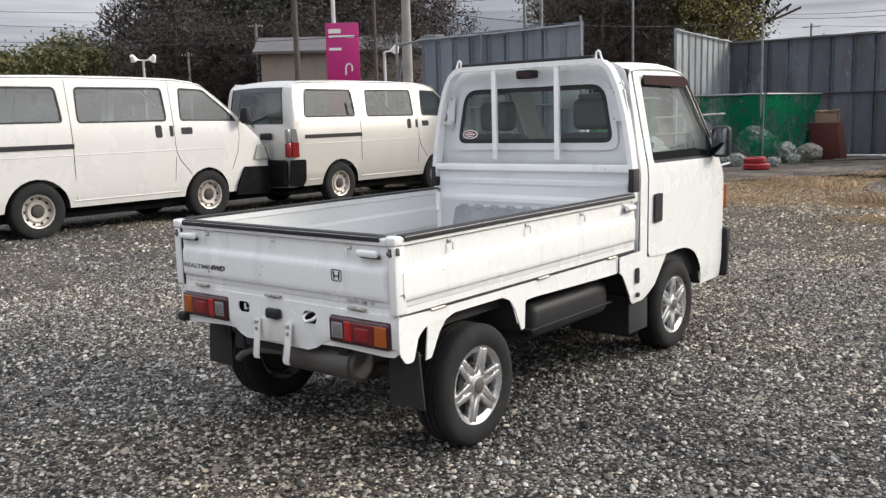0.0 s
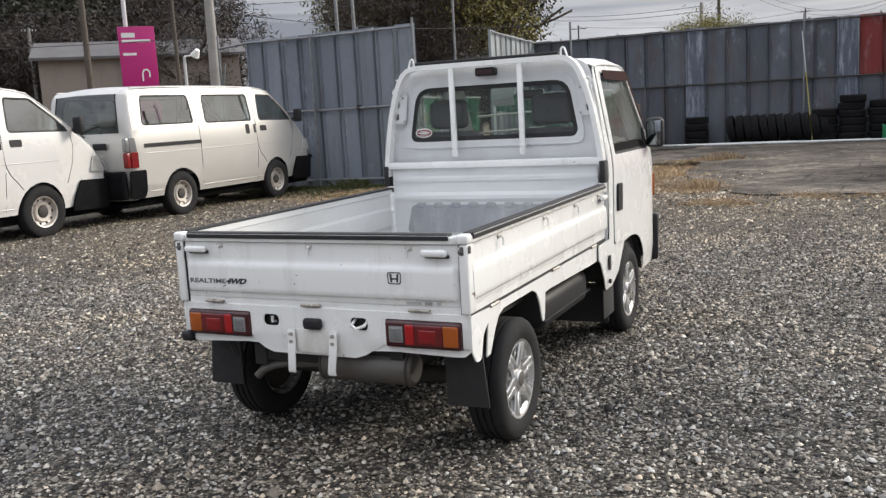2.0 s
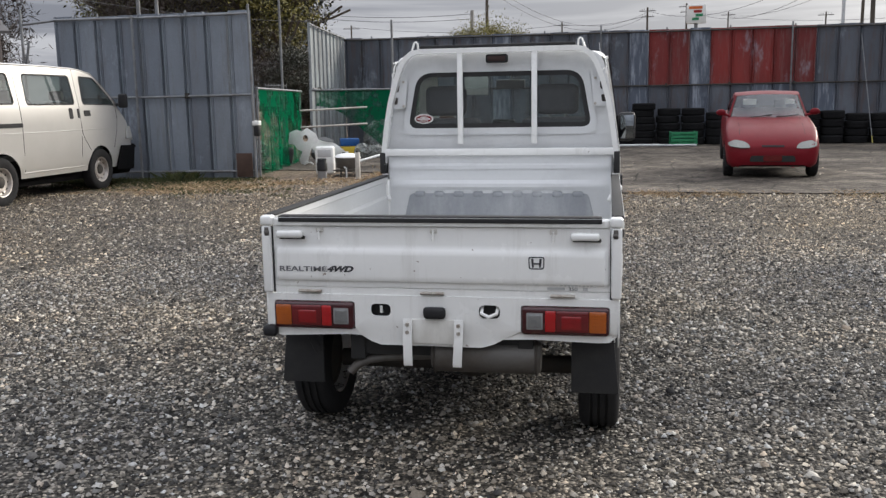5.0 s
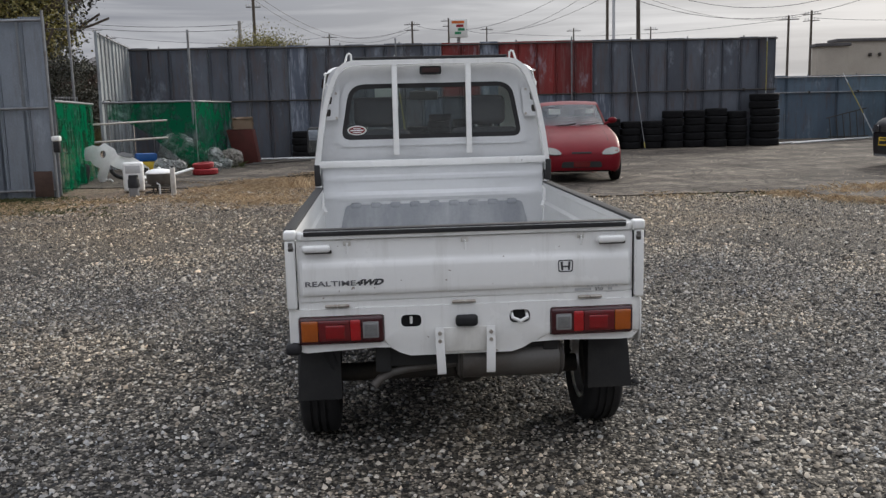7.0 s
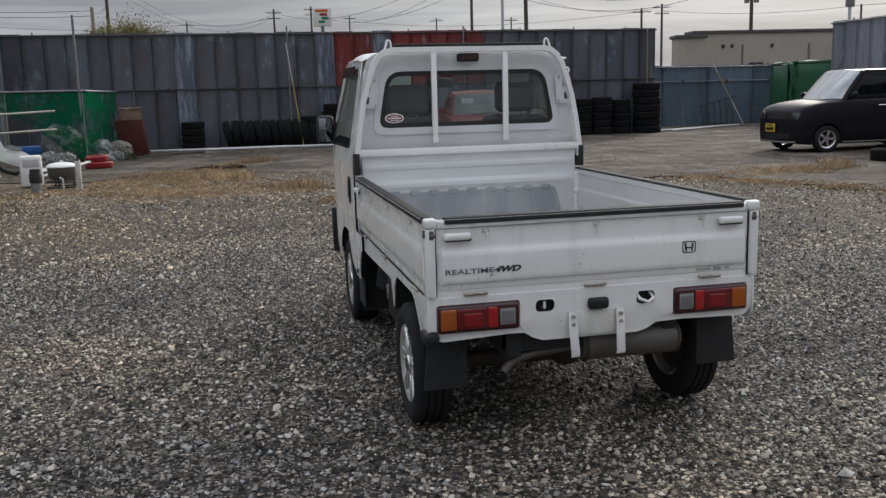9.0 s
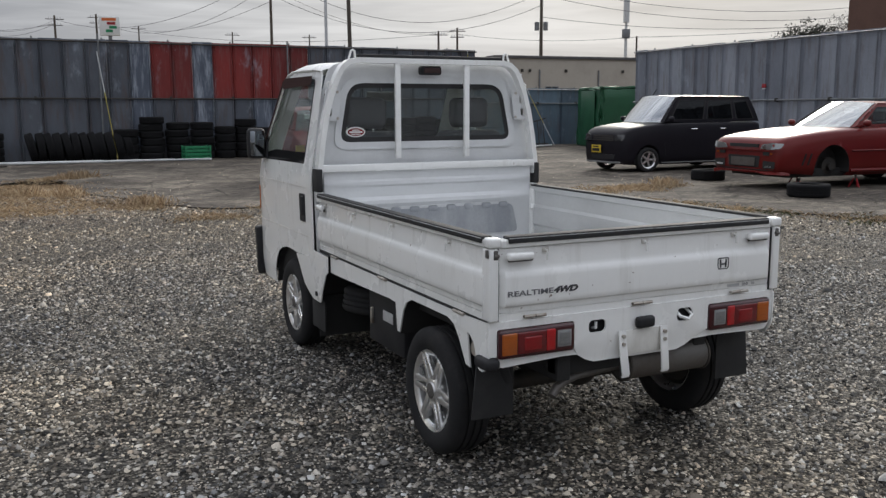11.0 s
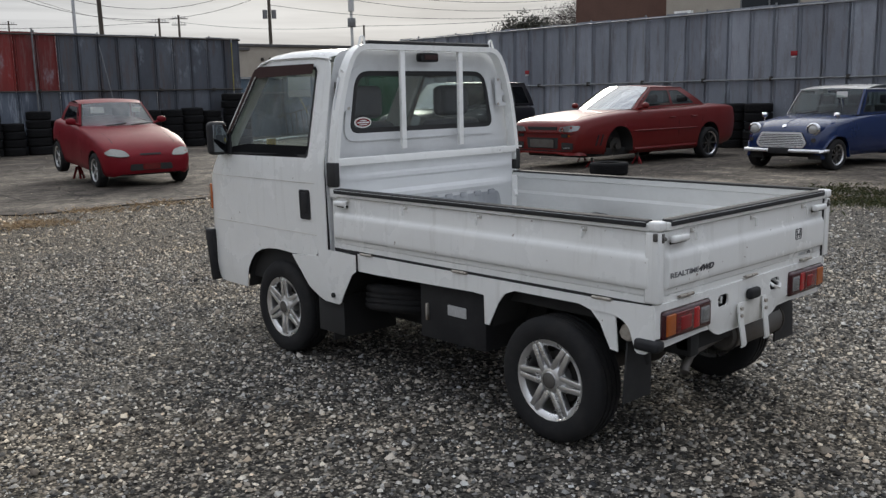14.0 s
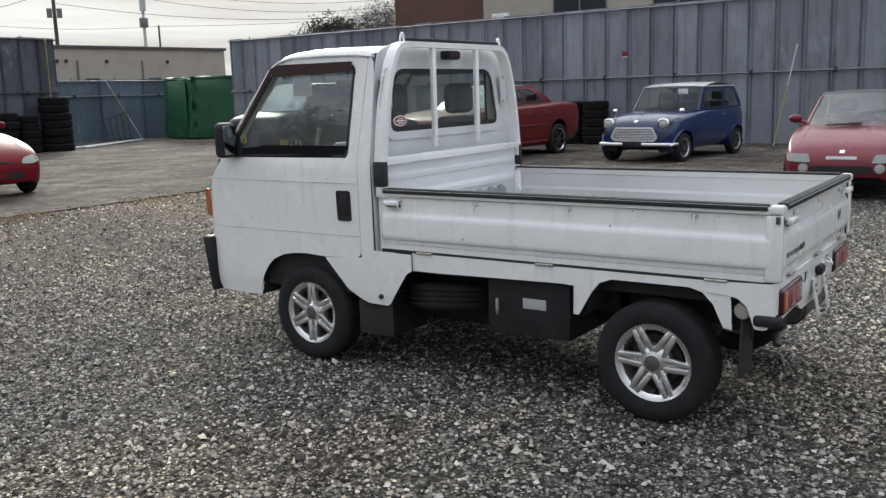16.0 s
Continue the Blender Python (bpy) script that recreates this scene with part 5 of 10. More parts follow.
# underside: frame, axles, tank, battery box, spare wheel, exhaust
bm = bmesh.new()
box(bm, (-0.60, -0.42, 0.560), (0.60, 1.40, 0.640))
for sx in (-1, 1):
    box(bm, (sx * 0.33 - 0.03, -0.46, 0.40), (sx * 0.33 + 0.03, 2.55, 0.56), 0.006)
for yy in (-0.42, 0.25, 0.9, 1.4):
    box(bm, (-0.36, yy - 0.03, 0.42), (0.36, yy + 0.03, 0.54), 0.006)
part("chassis_frame", bm, "under", truck)
bm = bmesh.new()
box(bm, (-0.30, -0.12, 0.335), (0.30, 0.55, 0.52), 0.04, 3)
box(bm, (-0.30, 0.5, 0.22), (0.30, 1.62, 0.46), 0.05, 3)
part("engine", bm, "under", truck, "dark greasy engine and gearbox under the bed")
bm = bmesh.new()
box(bm, (-0.64, 1.48, 0.40), (0.64, 2.62, 0.62), 0.02)
part("cab_underside", bm, "under", truck)
bm = bmesh.new()
cyl(bm, (-0.53, 0, 0.272), (0.53, 0, 0.272), 0.04, 12)
bmesh.ops.create_uvsphere(bm, u_segments=16, v_segments=10, radius=0.085, matrix=pose(0.05, 0, 0.29))
part("rear_axle", bm, "dark_steel", truck)
bm = bmesh.new()
cyl(bm, (-0.53, 1.93, 0.272), (0.53, 1.93, 0.272), 0.035, 12)
box(bm, (-0.40, 1.80, 0.28), (0.40, 2.05, 0.36), 0.02)
part("front_axle", bm, "dark_steel", truck)
bm = bmesh.new()
box(bm, (0.06, 0.50, 0.350), (0.615, 1.26, 0.53), 0.055, 4)
box(bm, (0.05, 0.49, 0.402), (0.622, 1.27, 0.412), 0.004)
part("fuel_tank", bm, "plastic", truck, "black flat fuel tank under the bed")
bm = bmesh.new()
box(bm, (-0.615, 0.405, 0.300), (-0.30, 0.84, 0.565), 0.012)
bb = part("battery_box", bm, "plastic", truck, "black battery box with a pale label")
bm = bmesh.new()
box(bm, (-0.6195, 0.525, 0.435), (-0.6155, 0.645, 0.484), 0.001)
part("label_plate", bm, "pale_decal", bb)
bm = bmesh.new()
box(bm, (-0.628, 0.775, 0.39), (-0.612, 0.790, 0.47), 0.003)
part("strap", bm, "zinc", bb)
sp = part("spare_wheel", tyre_mesh(0.262, 0.16, 0.14), "tyre", truck, "spare tyre slung flat under the bed")
sp.matrix_basis = pose(-0.36, 1.16, 0.395, 0, -80, 24)
bm = bmesh.new()
lathe(bm, [(0.16, -0.05), (0.14, 0.0), (0.05, 0.03), (0.001, 0.03)], 24)
part("rim", bm, "dark_steel", sp)
bm = bmesh.new()
lathe(bm, [(0.001, -0.008), (0.056, -0.008), (0.070, 0.004), (0.070, 0.402), (0.056, 0.416), (0.001, 0.416)], 28, pose(-0.03, -0.405, 0.420))
mf = part("muffler", bm, "muffler", truck, "weathered grey steel exhaust muffler")
bm = bmesh.new()
tube(bm, [(-0.02, -0.40, 0.412), (-0.12, -0.40, 0.405), (-0.24, -0.41, 0.398), (-0.30, -0.42, 0.388), (-0.345, -0.43, 0.366), (-0.37, -0.44, 0.340)], 0.018, 12)
part("tail_pipe", bm, "muffler", mf)
for xx in (-0.024, 0.370):
    bm = bmesh.new()
    lathe(bm, [(0.068, -0.006), (0.075, -0.004), (0.075, 0.004), (0.068, 0.006)], 28, pose(xx, -0.405, 0.420))
    part("end_seam", bm, "dark_steel", mf)
bm = bmesh.new()
cyl(bm, (-0.60, -0.372, 0.545), (-0.655, -0.372, 0.545), 0.034, 12)
cyl(bm, (-0.655, -0.372, 0.545), (-0.668, -0.372, 0.545), 0.028, 8)
cap = part("filler_cap", bm, "zinc", truck, "pale dirty filler cap")
bm = bmesh.new()
tube(bm, [(-0.60, -0.372, 0.545), (-0.56, -0.37, 0.50), (-0.52, -0.36, 0.40)], 0.022, 10)
part("filler_hose", bm, "rubber", cap)
bm = bmesh.new()
box(bm, (0.560, 0.36, 0.44), (0.600, 0.40, 0.57), 0.004)
tube(bm, [(0.62, 0.44, 0.58), (0.60, 0.42, 0.50), (0.58, 0.40, 0.44)], 0.010, 8)
part("bracket", bm, "truck_white", truck)
# dark filler recess on the right rear lower corner of the cab
bm = bmesh.new()
sheet(bm, rounded([(1.395, 0.490), (1.435, 0.490), (1.435, 0.575), (1.395, 0.575)], 0.018, 4), [], lambda u, v: (0.700, u, v), 0.006)
part("fuel_flap_recess", bm, "plastic", truck)

# cab inside
for sx in (-1, 1):
    bm = bmesh.new()
    box(bm, (sx * 0.33 - 0.22, 1.66, 0.74), (sx * 0.33 + 0.22, 2.08, 0.88), 0.05, 3)
    se = part("seat", bm, "seat", truck, "dark grey cloth seat")
    bm = bmesh.new()
    box(bm, (sx * 0.33 - 0.21, 1.545, 0.86), (sx * 0.33 + 0.21, 1.645, 1.30), 0.045, 3)
    part("backrest", bm, "seat", se)
    bm = bmesh.new()
    box(bm, (sx * 0.33 - 0.125, 1.555, 1.315), (sx * 0.33 + 0.125, 1.635, 1.490), 0.04, 4)
    part("headrest", bm, "seat", se)
    bm = bmesh.new()
    cyl(bm, (sx * 0.33 - 0.05, 1.595, 1.28), (sx * 0.33 - 0.05, 1.595, 1.33), 0.006, 8)
    cyl(bm, (sx * 0.33 + 0.05, 1.595, 1.28), (sx * 0.33 + 0.05, 1.595, 1.33), 0.006, 8)
    part("headrest_stem", bm, "chrome", se)
bm = bmesh.new()
box(bm, (-0.63, 2.30, 0.80), (0.63, 2.56, 1.09), 0.05, 3)
dash = part("dashboard", bm, "trim_grey", truck)
bm = bmesh.new()
box(bm, (0.15, 2.28, 1.07), (0.50, 2.46, 1.145), 0.03, 3)
part("instrument_hood", bm, "trim_grey", dash)
bm = bmesh.new()
tor = [(0.19 * math.cos(2 * math.pi * k / 28), 0.19 * math.sin(2 * math.pi * k / 28)) for k in range(28)]
swm = pose(0.33, 2.13, 1.06, 25)
for k in range(28):
    a, b = tor[k], tor[(k + 1) % 28]
    cyl(bm, swm @ Vector((a[0], a[1], 0)), swm @ Vector((b[0], b[1], 0)), 0.012, 8)
for s in (0.4, 2.74, 4.71):
    cyl(bm, swm @ Vector((0, 0, -0.03)), swm @ Vector((0.18 * math.cos(s), 0.18 * math.sin(s), 0)), 0.012, 8)
cyl(bm, swm @ Vector((0, 0, -0.20)), swm @ Vector((0, 0, 0.0)), 0.035, 12)
part("steering_wheel", bm, "plastic", truck)
bm = bmesh.new()
box(bm, (-0.10, 2.16, 1.475), (0.09, 2.185, 1.535), 0.012, 3)
tube(bm, [(0, 2.17, 1.53), (0, 2.16, 1.62)], 0.006, 8)
part("rear_view_mirror", bm, "trim_grey", truck)
bm = bmesh.new()
box(bm, (-0.60, 1.478, 0.66), (0.60, 2.50, 0.72))
part("cab_floor", bm, "trim_grey", truck)
bm = bmesh.new()
box(bm, (-0.33, 2.215, 1.44), (-0.17, 2.217, 1.56), 0, 1, pose(0, 0.085, 0.0))
part("paper_notice", bm, "paper", truck, "white paper notice inside the windscreen")
bm = bmesh.new()
box(bm, (-0.56, 2.20, 1.165), (-0.50, 2.202, 1.205))
part("yellow_sticker", bm, "yellow", truck, "small yellow sticker inside the window")

# dark rubber mat left crumpled in the bed against the right side gate
rm = thing("rubber_mat", 0.47, 0.62, 0.664, 0, "crumpled dark rubber mat lying in the pickup bed", "mat")
bm = bmesh.new()
bmesh.ops.create_grid(bm, x_segments=14, y_segments=18, size=1.0)
for v in bm.verts:
    x, y = v.co.x, v.co.y
    hill = max(0.0, 1 - x * x) * max(0.0, 1 - y * y * 0.9)
    v.co = Vector((x * 0.15, y * 0.22, 0.004 + hill * (0.120 + 0.015 * math.sin(x * 5 + y * 3))))
bmesh.ops.solidify(bm, geom=bm.faces[:], thickness=0.006)
part("mat", bm, "rubber", rm)

# ---------------------------------------------------------------- parked vehicles
def arch(yc, zc, ra, zb):
    """Wheel arch in a sill line, from the front foot to the rear foot."""
    a0 = math.asin(max(-1, min(1, (zb - zc) / ra)))
    k = 12
    return [(yc + ra * math.cos(a0 + (math.pi - 2 * a0) * j / k), zc + ra * math.sin(a0 + (math.pi - 2 * a0) * j / k)) for j in range(k + 1)]


def steel_wheel(parent, x, y, z, side, R, r, w, style="steel"):
    wh = part("wheel", tyre_mesh(R, r, w, False, 36), "tyre", parent)
    wh.matrix_basis = pose(x, y, z, 0, 0, 0 if side > 0 else 180)
    h = w / 2
    bm = bmesh.new()
    if style == "steel":
        lathe(bm, [(r + 0.004, -h * 0.6), (r - 0.01, h * 0.3), (r + 0.004, h * 0.85), (r - 0.012, h * 0.80), (r - 0.03, h * 0.35), (r * 0.72, h * 0.28), (r * 0.62, h * 0.55), (r * 0.42, h * 0.50), (r * 0.36, h * 0.2)], 32)
        part("rim", bm, "steel_rim", wh)
        bm = bmesh.new()
        lathe(bm, [(r * 0.38, h * 0.15), (r * 0.36, h * 0.62), (r * 0.22, h * 0.72), (0.001, h * 0.72)], 18)
        part("hub", bm, "dark_steel", wh)
        for k in range(10):
            bm = bmesh.new()
            a = 2 * math.pi * k / 10
            cyl(bm, (h * 0.25, r * 0.79 * math.cos(a), r * 0.79 * math.sin(a)), (h * 0.36, r * 0.79 * math.cos(a), r * 0.79 * math.sin(a)), r * 0.085, 10)
            part("vent_hole", bm, "under", wh)
    else:
        lathe(bm, [(r + 0.004, -h * 0.6), (r - 0.012, -h * 0.2), (r - 0.02, h * 0.7), (r + 0.006, h * 0.86), (r + 0.004, h * 0.7)], 32)
        part("rim", bm, "chrome" if style == "deep" else "alloy", wh)
        bm = bmesh.new()
        disc(bm, r - 0.015, -h * 0.1, 28)
        part("brake", bm, "under", wh)
        for k in range(5 if style == "five" else 8):
            nk = 5 if style == "five" else 8
            bm = bmesh.new()
            box(bm, (h * 0.35, 0.02, -0.02 if nk == 5 else -0.012), (h * 0.62, r - 0.01, 0.02 if nk == 5 else 0.012), 0.006)
            bmesh.ops.rotate(bm, verts=bm.verts[:], cent=(0, 0, 0), matrix=Matrix.Rotation(2 * math.pi * k / nk, 3, "X"))
            part("spoke", bm, "alloy" if style in ("five", "alloy") else "dark_steel", wh)
        bm = bmesh.new()
        lathe(bm, [(r * 0.27, h * 0.2), (r * 0.25, h * 0.66), (0.001, h * 0.70)], 18)
        part("hub", bm, "alloy" if style in ("five", "alloy") else "dark_steel", wh)
    return wh


WIDE = [-1.55, -1.3, -1, -0.9, -0.6, -0.3, 0, 0.3, 0.6, 0.9, 1, 1.3, 1.55]
TAILGATE = [-0.88, -0.6, -0.3, 0, 0.3, 0.6, 0.88]


def car_body(car, prof, hw_z, hw_y, paint, segments, sill, arches, windows, r=0.08, crown=0.03, glass="glass_dark", cuts_y=(), cuts_z=(), seal_mat="rubber", bow=None):
    """Shell of a vehicle. segments: (first, last, name, material, columns) along the profile. Returns its Body."""
    b = Body(prof, hw_z, hw_y, r, crown, bow)
    for i0, i1, name, mat, cols in segments:
        bm = bmesh.new()
        if mat.startswith("glass"):
            cols = cols or WIDE
            b.strip(bm, i0, i1, cols, 0.002)
            gl = part(name, bm, mat, car)
            q = cols[-1]
            for s in (-1, 1):
                bm = bmesh.new()
                b.strip(bm, i0, i1, [s * (q + (2 - q) * k / 5) for k in range(6)])
                part("pillar", bm, paint, car)
                bm = bmesh.new()
                tube(bm, [b.top_point(i, s * q, 0.003) for i in range(i0, i1 + 1)], 0.009, 5)
                part("window_seal", bm, "rubber", gl)
        else:
            b.strip(bm, i0, i1, cols or FULL)
            part(name, bm, mat, car)
    top = [tuple(b.inner(i)) for i in range(len(prof))]
    bottom = []
    for (yc, zc, ra) in sorted(arches, reverse=True):
        bottom += arch(yc, zc, ra, sill)
    outl = top + [(top[-1][0] - 0.02, sill)] + bottom + [(top[0][0] + 0.02, sill)]
    clean = [outl[0]]
    for q in outl[1:]:
        if (Vector(q) - Vector(clean[-1])).length > 0.004:
            clean.append(q)
    for sx in (-1, 1):
        bm = bmesh.new()
        sheet(bm, clean, windows, b.side(sx), 0.0, cuts_y, cuts_z)
        part("body_side", bm, paint, car)
        for wdw in windows:
            bm = bmesh.new()
            sheet(bm, wdw, [], b.side(sx, -0.008), 0.0, [], cuts_z)
            sw = part("side_window", bm, glass, car)
            bm = bmesh.new()
            seal(bm, wdw, b.side(sx, 0.0), 0.022, 0.006)
            part("window_seal", bm, seal_mat, sw)
    y0, y1 = min(p[0] for p in prof), max(p[0] for p in prof)
    w = lerp_table(0.5, hw_z)
    for (ya, yb) in ((y0 + 0.22, arches[0][0] - arches[0][2] - 0.02), (arches[0][0] + arches[0][2], arches[1][0] - arches[1][2]), (arches[1][0] + arches[1][2] + 0.02, y1 - (0.50 if bow else 0.14))):
        if yb - ya < 0.1:
            continue
        bm = bmesh.new()
        box(bm, (-w + 0.12, ya, sill - 0.01), (w - 0.12, max(yb, ya + 0.05), sill + 0.26), 0.01)
        part("underbody", bm, "under", car)
    bm = bmesh.new()
    box(bm, (-w + 0.30, y0 + 0.2, sill + 0.02), (w - 0.30, y1 - (0.55 if bow else 0.3), sill + 0.40), 0.01)
    part("floor_pan", bm, "under", car)
    return b


def seats(car, ys, z, w, mat="seat"):
    for y in ys:
        for sx in (-1, 1):
            bm = bmesh.new()
            box(bm, (sx * w - 0.22, y, z), (sx * w + 0.22, y + 0.5, z + 0.14), 0.04)
            s = part("seat", bm, mat, car)
            bm = bmesh.new()
            box(bm, (sx * w - 0.21, y - 0.08, z + 0.1), (sx * w + 0.21, y + 0.04, z + 0.62), 0.05)
            part("backrest", bm, mat, s)
            bm = bmesh.new()
            box(bm, (sx * w - 0.12, y - 0.06, z + 0.64), (sx * w + 0.12, y + 0.03, z + 0.80), 0.04)
            part("headrest", bm, mat, s)


def line_on(car, b, pts, name="shut_line", mat="under", off=0.001, r=0.004, sides=(-1, 1)):
    for sx in sides:
        bm = bmesh.new()
        tube(bm, [b.side(sx, off)(y, z) for y, z in pts], r, 5)
        part(name, bm, mat, car)


def van(x, y, paint, label, mid, size, tall):
    car = thing("van", x, y, 0, 0, label, "van", "parked vans")
    car.scale = (size, size, size * tall)
    far = lambda pts: [(p[0] + 0.20 * max(0.0, p[0] - 2.5), p[1]) for p in pts]
    prof = far([(-1.22, 0.34), (-1.25, 0.60), (-1.26, 0.95), (-1.245, 1.24), (-1.235, 1.34), (-1.165, 1.83), (-1.135, 1.92), (-1.05, 2.00), (-0.8, 2.035), (0.2, 2.06), (1.2, 2.06), (1.9, 2.045), (2.2, 2.01), (2.38, 1.955), (2.62, 1.77), (2.85, 1.60), (3.08, 1.425), (3.22, 1.33), (3.40, 1.17), (3.50, 1.02), (3.56, 0.80), (3.58, 0.5), (3.53, 0.30)])
    hw_z = [(0.30, 0.80), (0.55, 0.84), (1.15, 0.845), (1.38, 0.825), (1.95, 0.735), (2.06, 0.70)]
    hw_y = far([(-1.26, -0.03), (-1.05, 0.0), (2.7, 0.0), (3.05, -0.03), (3.3, -0.06), (3.5, -0.10), (3.58, -0.13)])
    wins = [rounded([(-0.90, 1.43), (0.24, 1.43), (0.20, 1.88), (-0.82, 1.88)], 0.07), rounded([(mid, 1.42), (1.70, 1.42), (1.68, 1.88), (mid + 0.02, 1.88)], 0.07), rounded(far([(1.90, 1.42), (2.93, 1.40), (2.86, 1.47), (2.36, 1.86), (1.94, 1.88)]), [0.07, 0.03, 0.03, 0.05, 0.06])]
    cz = [0.55, 0.85, 1.15, 1.38, 1.6, 1.8]
    cy = [-1.1, -0.9, 2.7, 3.05, 3.28, 3.45, 3.6, 3.7]
    b = car_body(car, prof, hw_z, hw_y, paint, [(0, 4, "tail_panel", paint, None), (4, 6, "rear_window", "glass_pale", TAILGATE), (6, 13, "roof", paint, None), (13, 16, "windscreen", "glass_dark", None), (16, 22, "nose", paint, None)],
                 0.36, [(-0.16, 0.34, 0.41), (2.32, 0.34, 0.41)], wins, 0.09, 0.03, "glass_van", cy, cz, "rubber", far([(-1.26, -0.05), (-0.9, 0.0), (2.2, 0.0), (2.7, 0.06), (3.2, 0.22), (3.58, 0.30)]))
    for yy in (-0.16, 2.32):
        for sx in (-1, 1):
            steel_wheel(car, sx * 0.735, yy, 0.34 / tall, sx, 0.34, 0.20, 0.19).scale = (1, 1, 1 / tall)
    line_on(car, b, far([(0.33, 0.46), (0.33, 0.8), (0.33, 1.15), (0.33, 1.38), (0.33, 1.97)]))
    line_on(car, b, far([(2.02, 0.68), (1.96, 0.76), (1.87, 0.86), (1.81, 0.97), (1.79, 1.10), (1.79, 1.38), (1.79, 1.97)]))
    line_on(car, b, far([(1.74, 0.42), (1.76, 0.62), (1.79, 0.92)]), r=0.003)
    line_on(car, b, far([(2.95, 1.36), (2.98, 1.2), (2.92, 0.95), (2.78, 0.70)]))
    line_on(car, b, far([(-0.9, 1.02), (0.3, 1.02), (1.75, 1.02), (2.6, 1.02), (2.95, 1.03)]), "body_crease", paint, -0.002, 0.007)
    line_on(car, b, far([(-0.86, 0.45), (-0.62, 0.45)]), "body_crease", paint, 0.002, 0.008)
    line_on(car, b, far([(0.30, 0.44), (1.2, 0.44), (1.85, 0.44)]), "body_crease", paint, 0.002, 0.008)
    line_on(car, b, far([(-0.98, 1.99), (0.2, 2.005), (1.2, 2.005), (1.95, 1.985), (2.3, 1.93), (2.6, 1.72), (3.0, 1.43)]), "drip_rail", paint, 0.0, 0.010)
    for sx in (-1, 1):
        bm = bmesh.new()
        sheet(bm, rounded([(1.50, 1.20), (1.60, 1.20), (1.60, 1.37), (1.50, 1.37)], 0.03), [], b.side(sx, 0.004), 0.012)
        part("sliding_door_handle", bm, "plastic", car)
        bm = bmesh.new()
        sheet(bm, rounded([(1.72, 1.21), (1.775, 1.21), (1.775, 1.36), (1.72, 1.36)], 0.02), [], b.side(sx, 0.004), 0.010)
        part("shut_handle", bm, "plastic", car)
        bm = bmesh.new()
        sheet(bm, rounded([(1.90, 1.235), (2.08, 1.235), (2.08, 1.33), (1.90, 1.33)], 0.02), [], b.side(sx, 0.004), 0.012)
        part("door_handle", bm, "plastic", car)
        bm = bmesh.new()
        box(bm, (min(sx * 0.86, sx * 1.0), 2.88, 1.36), (max(sx * 0.86, sx * 1.0), 2.98, 1.60), 0.03, 3)
        tube(bm, [(sx * 0.80, 2.94, 1.42), (sx * 0.90, 2.94, 1.42)], 0.025, 8)
        mi = part("door_mirror", bm, "plastic", car, "black door mirror")
        # tail lamp on the corner
        bm = bmesh.new()
        sheet(bm, rounded([(-1.235, 0.82), (-1.10, 0.82), (-1.10, 1.05), (-1.235, 1.05)], 0.02), [], b.side(sx, 0.006), 0.02, [-1.17])
        box(bm, (min(sx * 0.75, sx * 0.835), -1.268, 0.82), (max(sx * 0.75, sx * 0.835), -1.18, 1.05), 0.025)
        tl = part("tail_lamp", bm, "lens_old", car, "red and clear tail lamp")
        bm = bmesh.new()
        sheet(bm, rounded([(-1.235, 1.055), (-1.10, 1.055), (-1.12, 1.26), (-1.235, 1.26)], 0.02), [], b.side(sx, 0.006), 0.02, [-1.17])
        box(bm, (min(sx * 0.75, sx * 0.828), -1.264, 1.055), (max(sx * 0.75, sx * 0.828), -1.18, 1.26), 0.025)
        part("upper_lens", bm, "lens_clear", tl)
        # wrap-round bumper ends
        bm = bmesh.new()
        sheet(bm, rounded([(-1.27, 0.36), (-0.98, 0.36), (-0.93, 0.45), (-0.93, 0.78), (-1.27, 0.78)], 0.04), [], b.side(sx, 0.012), 0.03, [-1.1])
        part("bumper_end", bm, "bumper", car)
        bm = bmesh.new()
        sheet(bm, rounded(far([(2.82, 0.31), (3.52, 0.28), (3.56, 0.70), (3.04, 0.72), (2.90, 0.52)]), 0.04), [], b.side(sx, 0.012), 0.03, [3.15, 3.3, 3.45, 3.58, 3.68])
        part("front_bumper_end", bm, "bumper", car)
        bm = bmesh.new()
        sheet(bm, rounded(far([(3.26, 0.82), (3.52, 0.82), (3.44, 1.04), (3.34, 1.04)]), 0.03), [], b.side(sx, 0.008), 0.02, [3.45, 3.55])
        sheet(bm, rounded([(0.42, 0.78), (0.70, 0.78), (0.70, 1.02), (0.46, 0.98)], 0.03), [], lambda u, v, s=sx: b.front(s * u, v, 0.008), 0.02, [0.5, 0.6])
        part("head_lamp", bm, "lens_bright", car, "clear wrap-round head lamp")
        bm = bmesh.new()
        sheet(bm, [(-0.92, 1.105), (0.34, 1.105), (0.34, 1.165), (-0.92, 1.165)], [], b.side(sx, 0.008), 0.012)
        part("door_track", bm, "plastic", car)
    bm = bmesh.new()
    box(bm, (-0.76, -1.31, 0.36), (0.76, -1.2, 0.78), 0.04, 3)
    part("rear_bumper", bm, "bumper", car, "black plastic rear bumper")
    bm = bmesh.new()
    sheet(bm, rounded([(-0.66, 0.28), (0.66, 0.28), (0.66, 0.72), (-0.66, 0.72)], 0.04), [], lambda u, v: b.front(u, v, 0.03), 0.05, [-0.5, -0.35, -0.2, 0, 0.2, 0.35, 0.5])
    part("front_bumper", bm, "bumper", car, "dark plastic front bumper")
    bm = bmesh.new()
    box(bm, (0.20, -1.275, 1.10), (0.45, -1.245, 1.20), 0.01)
    part("tailgate_handle", bm, "plastic", car)
    bm = bmesh.new()
